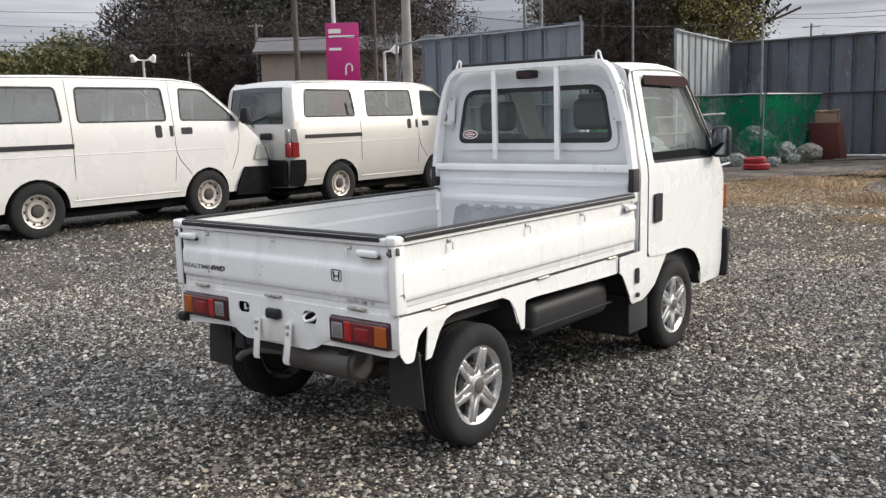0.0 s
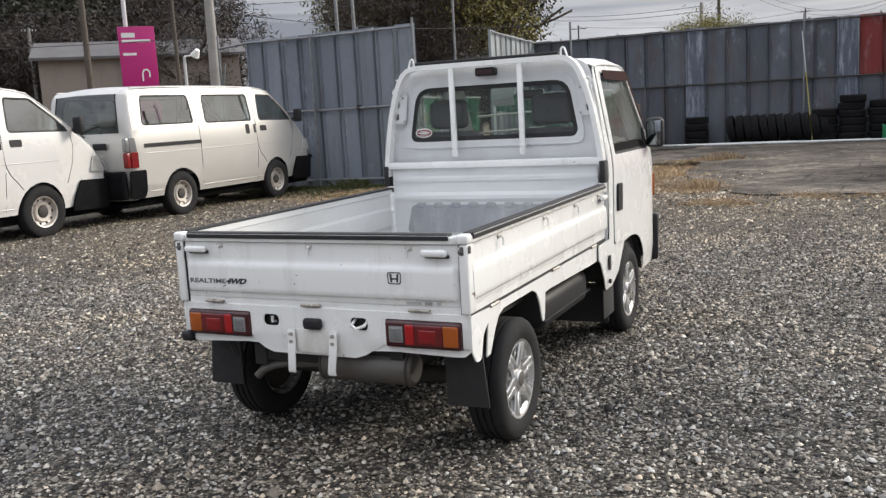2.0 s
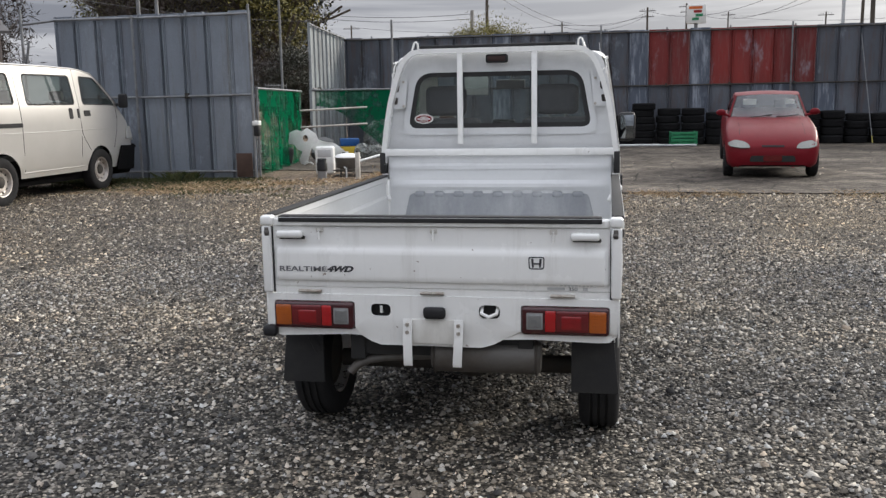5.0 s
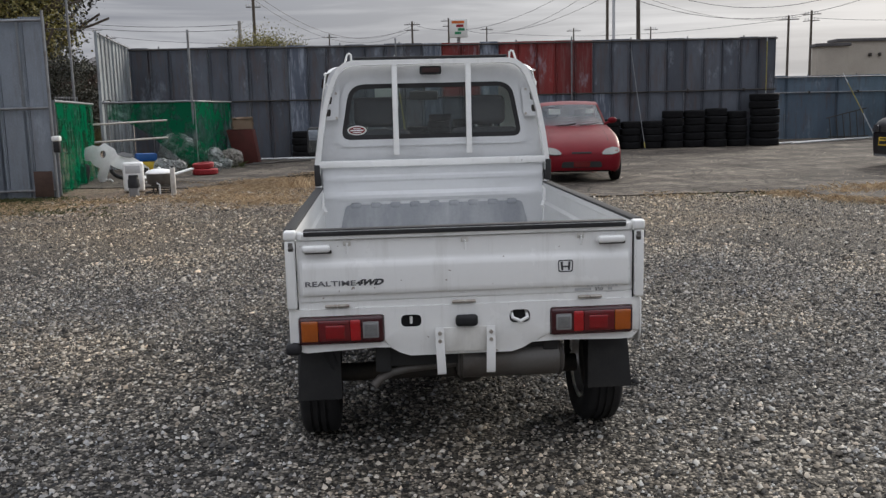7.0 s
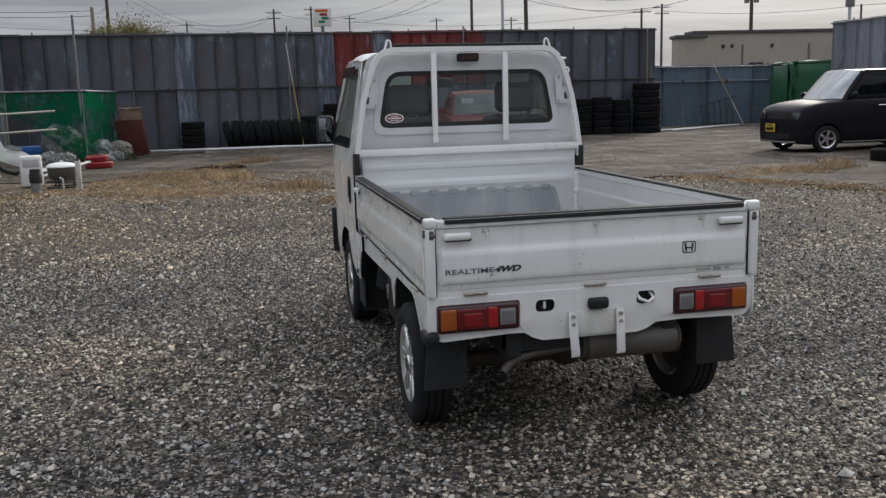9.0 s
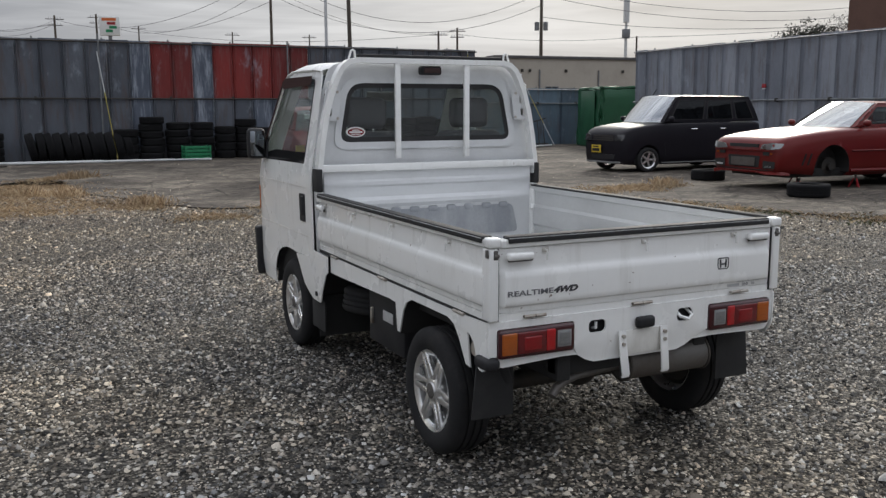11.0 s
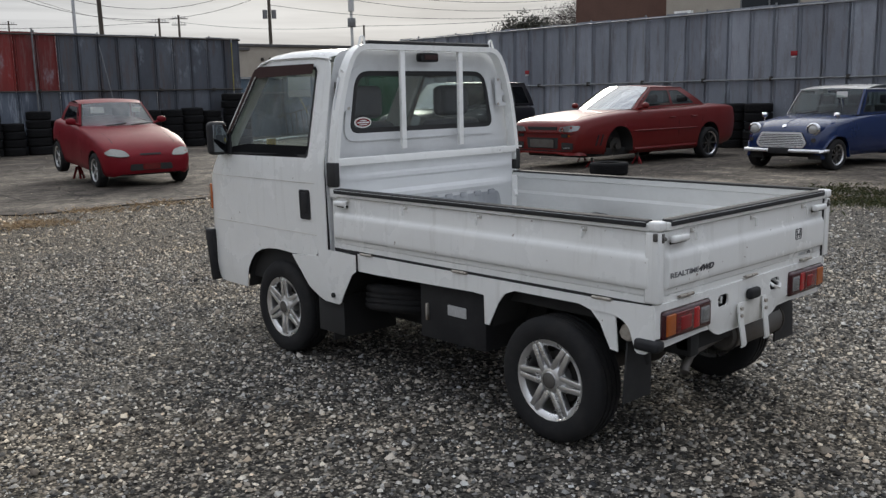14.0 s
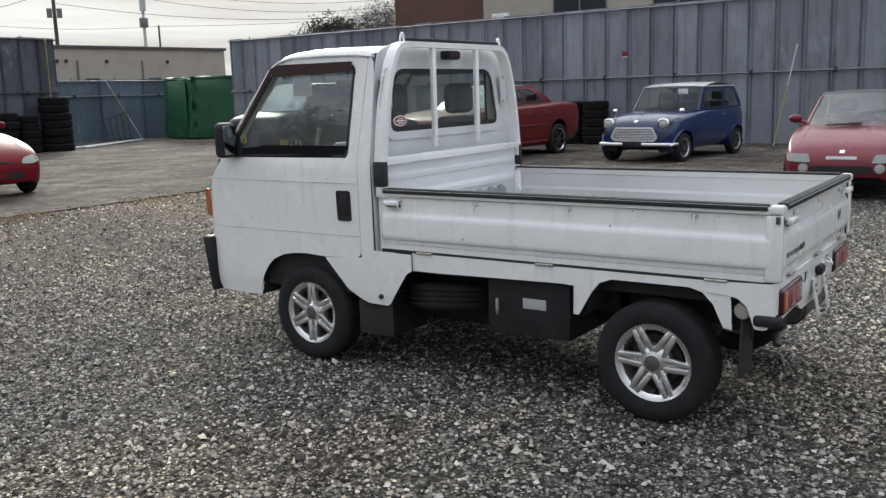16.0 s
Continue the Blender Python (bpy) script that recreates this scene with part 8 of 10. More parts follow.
leaning_pole(0.63, 23.6, 0.30, 24.35, 3.1, 0.05, 1.95)
leaning_pole(8.0, 23.6, 7.72, 24.35, 3.15, 0.05, 0.25, "pipe")
leaning_pole(12.15, 24.38, 12.15, 24.39, 3.4, 1.75, 3.3)
leaning_pole(17.4, 27.0, 16.5, 27.8, 2.35, 0.9, 2.0)
leaning_pole(16.6, 3.9, 17.22, 3.6, 2.25, 0.1, 1.35)
leaning_pole(16.5, 11.0, 17.2, 10.7, 2.35, 0.1, 0.4, "pipe")
for y, z in ((7.74, 2.25), (16.08, 2.08)):
    s = thing("warning_sign", 17.33, y, z, 0, "small red sign fixed to the steel fence", "sign", "small red signs")
    bm = bmesh.new()
    box(bm, (0.0, -0.08, -0.055), (0.012, 0.08, 0.055), 0.003)
    part("plate", bm, "red_plastic", s)
    for k in range(3):
        bm = bmesh.new()
        box(bm, (0.0, -0.06 + k * 0.045, -0.095), (0.008, -0.03 + k * 0.045, -0.068))
        part("text_bar", bm, "paper", s)

# tarpaulin-covered shed
sh = thing("covered_shed", 17.6, 24.25, Z0, -14, "garden shed frame wrapped in dark green tarpaulin", "shed")
bm = bmesh.new()
rnd = random.Random(5)
box(bm, (0, 0, 0), (3.9, 2.4, 2.24), 0.12)
bmesh.ops.subdivide_edges(bm, edges=bm.edges[:], cuts=5, use_grid_fill=True)
for v in bm.verts:
    v.co += Vector((rnd.uniform(-0.05, 0.05), rnd.uniform(-0.05, 0.05), rnd.uniform(-0.05, 0.03) if v.co.z > 0.1 else 0))
    if v.co.z < 1.0:
        v.co.x += (v.co.x - 1.5) * 0.05 * (1 - v.co.z)
part("tarpaulin", bm, "tarp", sh)
bm = bmesh.new()
box(bm, (-0.07, 0.5, 0.0), (-0.03, 1.9, 2.1), 0.02)
part("front_flap", bm, "tarp", sh)
fr = thing("steel_rack", 16.0, 27.5, Z0, 0, "dark steel frame leaning on the low fence", "frame")
for k in range(6):
    bm = bmesh.new()
    tube(bm, [(k * 0.25, 0, 0), (k * 0.25, 0.2, 0.75 + k * 0.06)], 0.018, 6)
    part("bar", bm, "dark_steel", fr)
for k in (0, 1):
    bm = bmesh.new()
    tube(bm, [(-0.1, 0.02 + 0.18 * k, 0.06 + 0.66 * k), (1.4, 0.02 + 0.2 * k, 0.06 + 0.99 * k)], 0.02, 6)
    part("rail", bm, "dark_steel", fr)

# scrap in the corner
dr = thing("steel_drum", -3.95, 21.9, Z0, 0, "rusty red steel bin with cardboard on top", "bin")
bm = bmesh.new()
box(bm, (-0.36, -0.30, 0), (0.36, 0.30, 0.95), 0.02)
for v in bm.verts:
    v.co.x *= 0.86 + 0.16 * v.co.z
    v.co.x -= 0.20 * v.co.z
part("bin_body", bm, "rust", dr)
cb = thing("cardboard_box", -4.08, 21.85, Z0 + 0.952, 8, "crumpled brown cardboard box on the rusty bin", "box")
bm = bmesh.new()
box(bm, (-0.26, -0.22, 0), (0.28, 0.22, 0.32), 0.01)
bmesh.ops.subdivide_edges(bm, edges=bm.edges[:], cuts=2, use_grid_fill=True)
for v in bm.verts:
    v.co += Vector((rnd.uniform(-0.03, 0.03), rnd.uniform(-0.03, 0.03), rnd.uniform(-0.05, 0.03) if v.co.z > 0.2 else 0))
part("carton", bm, "card", cb)
rt = thing("red_tyre_pair", -4.34, 17.4, Z0, 0, "two small red-painted tyres stacked on the ground", "tyre")
rt.scale = (1.12, 1.12, 0.88)
small_t = tyre_mesh(0.26, 0.15, 0.16)
o = part("tyre", small_t, "red_plastic", rt)
o.matrix_basis = pose(0, 0, 0.085, 0, 90, 0)
o2 = new("tyre", o.data)
o2.parent = rt
o2.matrix_basis = pose(-0.04, 0.02, 0.245, 4, 84, 40) @ Matrix.Diagonal((0.9, 0.84, 0.84, 1))


def crumple(bm, amt, seed):
    rr = random.Random(seed)
    for v in bm.verts:
        v.co += Vector((rr.uniform(-amt, amt), rr.uniform(-amt, amt), rr.uniform(-amt, amt)))


for i, (x, y, r, sz) in enumerate(((-5.75, 21.2, 0.50, 0.95), (-5.2, 18.4, 0.24, 0.7), (-4.65, 20.3, 0.28, 1.0), (-4.35, 21.3, 0.36, 0.62), (-5.5, 18.3, 0.24, 0.8), (-4.3, 18.4, 0.18, 0.7), (-5.35, 20.8, 0.42, 0.9), (-4.2, 19.6, 0.17, 0.8))):
    bg = thing("plastic_bag", x, y, Z0, i * 37, "crumpled cloudy plastic rubbish bag on the ground", "bag", "rubbish bags")
    bm = bmesh.new()
    bmesh.ops.create_icosphere(bm, subdivisions=4 if i % 2 else 3, radius=r, matrix=pose(0, 0, r * sz * 0.9) @ Matrix.Diagonal((1, 0.9, sz, 1)))
    crumple(bm, r * 0.11, i)
    for v in bm.verts:
        v.co.z = max(0.0, v.co.z)
    part("sack", bm, "bag" if i != 3 else "sack", bg, angle=25)
wf = thing("scooter_fairing", -6.28, 15.85, Z0, 15, "broken white plastic motorcycle fairing and black seat in a heap", "fairing")
bowl = lambda cu, cz, ku, kz, y0: (lambda u, v: (u, y0 + ku * (u - cu) ** 2 + kz * (v - cz) ** 2, v))
bm = bmesh.new()
hole = [(0.10 + 0.06 * math.cos(a * math.pi / 5), 0.60 + 0.08 * math.sin(a * math.pi / 5)) for a in range(10)]
sheet(bm, rounded([(-0.30, 0.48), (-0.26, 0.74), (-0.10, 0.80), (0.02, 0.76), (0.14, 0.84), (0.34, 0.70), (0.40, 0.54), (0.24, 0.40), (0.16, 0.16), (0.12, 0.0), (-0.02, 0.0), (-0.06, 0.12), (0.02, 0.30), (-0.10, 0.36), (-0.16, 0.46)], 0.03), [hole], bowl(0.05, 0.5, 0.9, 0.5, 0.0), 0.010, [-0.2, -0.1, 0, 0.05, 0.1, 0.2, 0.3], [0.2, 0.4, 0.6, 0.7])
part("front_shell", bm, "white_plastic", wf, angle=30)
bm = bmesh.new()
sheet(bm, rounded([(0.18, 0.40), (0.34, 0.58), (0.52, 0.60), (0.80, 0.44), (1.02, 0.26), (1.04, 0.16), (0.80, 0.13), (0.55, 0.20), (0.30, 0.30)], 0.03), [], bowl(0.6, 0.3, 0.35, 1.8, 0.10), 0.010, [0.3, 0.45, 0.6, 0.75, 0.9], [0.2, 0.3, 0.4, 0.5])
part("leg_shield", bm, "white_plastic", wf, angle=30)
bm = bmesh.new()
sheet(bm, rounded([(0.36, 0.585), (0.52, 0.63), (0.74, 0.545), (0.66, 0.50), (0.48, 0.54)], 0.02), [], bowl(0.6, 0.3, 0.3, 1.0, 0.06), 0.02, [0.45, 0.55, 0.65])
part("grey_cover", bm, "trim_grey", wf, "grey plastic cover")
bm = bmesh.new()
tube(bm, [(0.60 + 0.36 * math.cos(a * math.pi / 12 + math.pi), 0.16, 0.26 + 0.21 * math.sin(a * math.pi / 12 + math.pi)) for a in range(13)], 0.045, 8)
part("old_hoop", bm, "rubber", wf, "black rubber hoop")
bm = bmesh.new()
box(bm, (-0.52, -0.16, 0.0), (-0.22, 0.14, 0.40), 0.09, 4)
bmesh.ops.rotate(bm, verts=bm.verts[:], cent=(-0.37, 0, 0), matrix=Matrix.Rotation(radians(9), 3, "Y"))
bmesh.ops.translate(bm, vec=(0, 0, 0.02), verts=bm.verts[:])
part("seat_pad", bm, "rubber", wf, "black vinyl seat pad")
bm = bmesh.new()
tube(bm, [(0.06, -0.03, 0.0), (0.10, -0.04, 0.06), (0.22, -0.05, 0.05), (0.26, -0.05, 0.0)], 0.018, 6)
part("broken_tab", bm, "white_plastic", wf)
wb = thing("white_cabinet", -4.88, 13.3, 0.012, 10, "small white plastic appliance standing on the gravel edge", "appliance")
bm = bmesh.new()
box(bm, (-0.19, -0.14, 0.02), (0.17, 0.14, 0.56), 0.04, 3)
part("case", bm, "white_plastic", wb)
bm = bmesh.new()
box(bm, (-0.14, -0.146, 0.36), (0.12, -0.138, 0.50), 0.004)
part("panel", bm, "pale_decal", wb)
vc = thing("dark_canister", -4.62, 12.25, 0.012, 0, "small dark grey canister in front of a white appliance", "canister")
bm = bmesh.new()
lathe(bm, [(0.001, 0.0), (0.078, 0.0), (0.085, 0.02), (0.085, 0.15), (0.080, 0.16)], 20, pose(0, 0, 0, 0, -90, 0))
part("base", bm, "trim_grey", vc, "grey lower half")
bm = bmesh.new()
lathe(bm, [(0.080, 0.16), (0.100, 0.165), (0.100, 0.30), (0.085, 0.32), (0.085, 0.38), (0.07, 0.39), (0.001, 0.39)], 20, pose(0, 0, 0, 0, -90, 0))
part("can", bm, "plastic", vc)
kt = thing("metal_pot", -4.32, 12.9, 0.012, 0, "dented silver metal pot on legs", "pot")
bm = bmesh.new()
lathe(bm, [(0.001, 0.17), (0.20, 0.17), (0.225, 0.20), (0.235, 0.36), (0.245, 0.37)], 24, pose(0, 0, 0, 0, -90, 0))
part("pot_body", bm, "muffler", kt)
bm = bmesh.new()
lathe(bm, [(0.252, 0.365), (0.25, 0.385), (0.20, 0.425), (0.10, 0.445), (0.03, 0.45), (0.03, 0.475), (0.001, 0.48)], 24, pose(0, 0, 0, 0, -90, 0))
part("lid", bm, "white_plastic", kt, "pale domed lid")
for zz in (0.03, 0.13):
    for pa, pb in (((-0.22, -0.2), (0.22, -0.2)), ((-0.22, 0.2), (0.22, 0.2)), ((-0.22, -0.2), (-0.22, 0.2)), ((0.22, -0.2), (0.22, 0.2))):
        bm = bmesh.new()
        tube(bm, [(*pa, zz), (*pb, zz)], 0.012, 6)
        part("stand_bar", bm, "dark_steel", kt)
bm = bmesh.new()
tube(bm, [(0.05, -0.26, 0.0), (0.05, -0.26, 0.17), (0.0, -0.24, 0.20)], 0.016, 6)
part("tap", bm, "pale_pipe", kt)
wp = thing("white_post", -3.96, 12.35, 0.012, 0, "short stained white post standing at the gravel edge", "post")
bm = bmesh.new()
box(bm, (-0.04, -0.04, 0), (0.04, 0.04, 0.50), 0.01)
part("shaft", bm, "grimy_white", wp)
bm = bmesh.new()
lathe(bm, [(0.001, 0.53), (0.03, 0.525), (0.042, 0.51), (0.042, 0.49)], 12, pose(0, 0, 0, 0, -90, 0))
part("cap", bm, "plastic", wp)
for k in range(3):
    bm = bmesh.new()
    cyl(bm, (0.18 * math.cos(k * 2.1), 0.18 * math.sin(k * 2.1), 0), (0.18 * math.cos(k * 2.1), 0.18 * math.sin(k * 2.1), 0.18), 0.015, 8)
    part("leg", bm, "dark_steel", kt)
for i, (x, y, L, a, e2, mt) in enumerate(((-4.7, 15.4, 1.0, 25, 14, "white_plastic"), (-5.6, 16.9, 0.8, -10, 5, "white_plastic"), (-3.75, 20.4, 1.5, 14, 2, "dark_steel"), (-3.0, 21.6, 1.6, 8, 1, "dark_steel"), (-5.5, 16.4, 0.7, 60, 3, "white_plastic"))):
    pk = thing("scrap_metal", x, y, Z0, a, "bent strip of scrap panel lying on the ground", "scrap", "scrap panels")
    bm = bmesh.new()
    box(bm, (-L / 2, -0.11, 0), (L / 2, 0.11, 0.03), 0.008, 2, pose(0, 0, math.sin(radians(e2)) * L / 2, 0, -e2, 0))
    part("strip", bm, mt, pk)
bx = thing("plastic_tub", -6.15, 19.3, Z0, 20, "blue and yellow plastic tub among the rubbish", "tub")
bm = bmesh.new()
box(bm, (-0.25, -0.2, 0.26), (0.25, 0.2, 0.46), 0.03)
part("tub", bm, "blue_plastic", bx)
bm = bmesh.new()
box(bm, (-0.24, -0.19, 0.0), (0.24, 0.19, 0.26), 0.03)
part("base", bm, "yellow", bx)
rp = thing("rusty_plate", -6.17, 12.42, 0, 0, "rusty brown steel plate leaning on the fence foot", "plate")
bm = bmesh.new()
box(bm, (-0.20, -0.025, 0.05), (0.12, -0.01, 0.5), 0.003)
part("sheet_plate", bm, "rusty_brown", rp)
lb = thing("fence_lamp", -5.93, 12.42, 1.02, 0, "small white and black lamp box on the fence edge", "lamp")
bm = bmesh.new()
box(bm, (-0.07, -0.08, 0.0), (0.07, 0.06, 0.09), 0.02)
part("cover", bm, "white_plastic", lb)
bm = bmesh.new()
box(bm, (-0.06, -0.07, -0.20), (0.06, 0.05, 0.0), 0.02)
part("case", bm, "plastic", lb)

# white wire rack and a heap of film bags behind the torn net
wr2 = thing("wire_rack", -6.95, 16.2, Z0, 75, "weathered wire shelf rack behind the green net", "rack")
for k in range(9):
    bm = bmesh.new()
    cyl(bm, (-0.4 + k * 0.1, 0, 0), (-0.4 + k * 0.1, 0, 1.85), 0.009, 6)
    part("upright", bm, "pipe", wr2)
for k in range(8):
    bm = bmesh.new()
    cyl(bm, (-0.42, 0.01, 0.2 + k * 0.23), (0.42, 0.01, 0.2 + k * 0.23), 0.009, 6)
    part("cross_wire", bm, "pipe", wr2)
for k, (x, y, z, r) in enumerate(((-7.25, 14.2, 0.0, 0.42), (-7.2, 15.1, 0.0, 0.40), (-7.2, 14.6, 0.62, 0.40), (-7.25, 14.3, 1.15, 0.36))):
    hb2 = thing("plastic_bag", x, y, Z0 + z, k * 50, "bulging cloudy plastic bag piled behind the green net", "bag", "rubbish bags")
    bm = bmesh.new()
    bmesh.ops.create_icosphere(bm, subdivisions=3, radius=r, matrix=pose(0, 0, r * 0.8) @ Matrix.Diagonal((1, 1, 0.82, 1)))
    crumple(bm, r * 0.09, 70 + k)
    for v in bm.verts:
        v.co.z = max(0.0, v.co.z)
    part("sack", bm, "bag", hb2, angle=25)

# ---------------------------------------------------------------- distance: trees, houses, poles, wires
def foliage_mat(name, a, b2, c):
    m, n, l, b = material(name, 0.65)
    g = n.new("ShaderNodeNewGeometry")
    r = ramp_node(n, l, g.outputs["Random Per Island"], [(0.0, a), (0.5, b2), (1.0, c)])
    no = noise_node(n, l, 0.5, 3, 0.6)
    r2 = ramp_node(n, l, no.outputs["Fac"], [(0.3, (0.65, 0.65, 0.65)), (0.7, (1.25, 1.25, 1.25))])
    c2 = mix_node(n, l, 1.0, r.outputs[0], r2.outputs[0], "MULTIPLY")
    l.new(c2.outputs[0], b.inputs["Base Color"])
    return m


M["leaf_dark"] = foliage_mat("dark_evergreen_leaves", (0.014, 0.016, 0.010), (0.029, 0.031, 0.018), (0.058, 0.056, 0.034))
M["leaf_brown"] = foliage_mat("brown_winter_twigs", (0.015, 0.010, 0.008), (0.030, 0.020, 0.016), (0.055, 0.039, 0.031))
M["leaf_bamboo"] = foliage_mat("olive_bamboo_leaves", (0.055, 0.06, 0.020), (0.115, 0.113, 0.038), (0.22, 0.195, 0.075))
M["leaf_yellow"] = foliage_mat("yellow_green_leaves", (0.08, 0.078, 0.018), (0.16, 0.145, 0.034), (0.26, 0.22, 0.06))
M["bark"] = worn("grey_brown_bark", (0.075, 0.06, 0.048), (0.035, 0.028, 0.022), 0.9, 0, 3, 30, 0.7, 0.5, 0.02, (1, 1, 0.2))
M["straw"] = foliage_mat("dry_straw_grass", (0.24, 0.158, 0.085), (0.46, 0.335, 0.20), (0.68, 0.55, 0.37))
M["grass"] = foliage_mat("short_green_grass", (0.03, 0.05, 0.012), (0.06, 0.075, 0.02), (0.13, 0.12, 0.045))
M["concrete"] = worn("grey_pole_concrete", (0.30, 0.29, 0.27), (0.17, 0.16, 0.15), 0.85, 0, 1.5, 40, 0.6, 0.1, 0.005)
M["dark_pole"] = worn("dark_wooden_pole", (0.09, 0.075, 0.06), (0.05, 0.042, 0.035), 0.9, 0, 2, 40, 0.6, 0.2, 0.005)
M["beige_wall"] = worn("cream_render_wall", (0.43, 0.39, 0.33), (0.28, 0.25, 0.21), 0.85, 0, 0.5, 20, 0.5, 0.05, 0.005)
M["brick_wall"] = worn("red_brown_brick_wall", (0.13, 0.07, 0.052), (0.085, 0.048, 0.038), 0.85, 0, 0.8, 15, 0.6, 0.1, 0.005)
M["grey_wall"] = worn("grey_plank_wall", (0.23, 0.20, 0.17), (0.12, 0.105, 0.09), 0.9, 0, 0.8, 15, 0.7, 0.1, 0.005, (1, 1, 0.3))
M["roof_tile"] = worn("dark_roof_sheet", (0.10, 0.095, 0.095), (0.055, 0.05, 0.05), 0.7, 0.1, 0.8, 15, 0.6, 0.1, 0.01)
M["pink"] = worn("magenta_sign_face", (0.42, 0.008, 0.15), (0.30, 0.008, 0.11), 0.4, 0, 1.2, 20, 0.4, 0.02, 0.002)
M["wire"] = material("black_cable", 0.6, 0, (0.03, 0.03, 0.033))[0]
M["sign_orange"] = worn("orange_stripe", (0.6, 0.14, 0.02), (0.5, 0.1, 0.02), 0.4)
M["sign_green"] = worn("green_stripe", (0.01, 0.22, 0.09), (0.01, 0.15, 0.06), 0.4)
M["dark_glass"] = worn("dark_window_pane", (0.03, 0.035, 0.04), (0.05, 0.055, 0.06), 0.1, 0, 1, 10, 0.4, 0, 0)


def polar(az, d):
    return d * math.sin(radians(az)), d * math.cos(radians(az))


FAR = 3.0


WOOD = 2.6


def polar_wood(az, d):
    """The tall wood well beyond the free-standing fence."""
    x, y = polar(az, d)
    return 1.29 + WOOD * (x - 1.29), -3.68 + WOOD * (y + 3.68)


def polar_far(az, d):
    """Far things beyond the fence, seen from the yard behind the truck."""
    return -1.2 + FAR * d * math.sin(radians(az)), -3.3 + FAR * d * math.cos(radians(az))


def leaves_mesh(seed, n_clumps, per, crown, size, flat=0.45):
    """Many small leaf cards in clumps. crown: (rx, ry, rz, centre z)."""
    rng = np.random.default_rng(seed)
    rx, ry, rz, cz = crown
    u = rng.normal(size=(n_clumps, 3))
    u /= np.linalg.norm(u, axis=1)[:, None]
    rad = rng.uniform(0.35, 1.0, n_clumps) ** 0.6
    lump = 1 + 0.22 * np.sin(u[:, 0] * 5 + seed) * np.cos(u[:, 2] * 4 + seed * 2)
    cen = u * (rad * lump)[:, None] * np.array([rx, ry, rz])
    c = np.repeat(cen, per, 0) + rng.normal(scale=0.42, size=(n_clumps * per, 3)) * np.array([1, 1, 0.7])
    c[:, 2] += cz
    k = len(c)
    t = rng.normal(size=(k, 3))
    t /= np.linalg.norm(t, axis=1)[:, None]
    w = np.cross(t, rng.normal(size=(k, 3)))
    w /= np.linalg.norm(w, axis=1)[:, None]
    s = rng.uniform(0.5, 1.2, k)[:, None] * size
    v = np.stack([c - t * s, c + w * s * flat, c + t * s, c - w * s * flat], 1).reshape(-1, 3)
    return v, np.arange(4 * k).reshape(-1, 4)


def branches(bm, p, d, length, r, depth, rnd, out=None):
    q = p + d * length
    tube(bm, [p, p + d * length * 0.5 + Vector((rnd.uniform(-1, 1), rnd.uniform(-1, 1), 0)) * length * 0.06, q], r * 0.8, 5 if depth > 2 else 3)
    if depth == 0:
        return
    for _ in range(3 if depth > 1 else 4):
        nd = (d + Vector((rnd.uniform(-1, 1), rnd.uniform(-1, 1), rnd.uniform(-0.25, 0.6))) * 0.75).normalized()
        branches(bm, q - d * length * rnd.uniform(0, 0.45), nd, length * rnd.uniform(0.55, 0.8), r * 0.6, depth - 1, rnd)


def tree(name, x, y, h, seed, leaf, label, spread=0.33, clumps=230, per=14, size=0.16, bare=0, group="trees", flat=0.45):
    t = thing(name, x, y, 0, seed * 40, label, "tree", group)
    rnd = random.Random(seed)
    bm = bmesh.new()
    pts = [Vector((0, 0, 0))]
    for k in range(1, 5):
        pts.append(Vector((rnd.uniform(-0.2, 0.2), rnd.uniform(-0.2, 0.2), h * 0.8 * k / 4)))
    for a, b in zip(pts, pts[1:]):
        ra, rb = [max(0.03, 0.024 * h * (1 - q.z / h)) for q in (a, b)]
        cyl(bm, a, b, ra, 8, rb)
    part("trunk", bm, "bark", t)
    for k in range(5):
        bm = bmesh.new()
        b0 = pts[1 + k % 3]
        d = Vector((math.cos(k * 1.3 + seed), math.sin(k * 1.3 + seed), rnd.uniform(0.5, 1.0))).normalized()
        branches(bm, b0, d, h * 0.24, 0.012 * h, bare if bare else 1, rnd)
        part("limb", bm, "bark", t)
    if leaf:
        v, f = leaves_mesh(seed, clumps, per, (h * spread, h * spread, h * 0.40, h * 0.58), size, flat)
        mesh_part("crown", v.tolist(), f.tolist(), leaf, t)
    return t


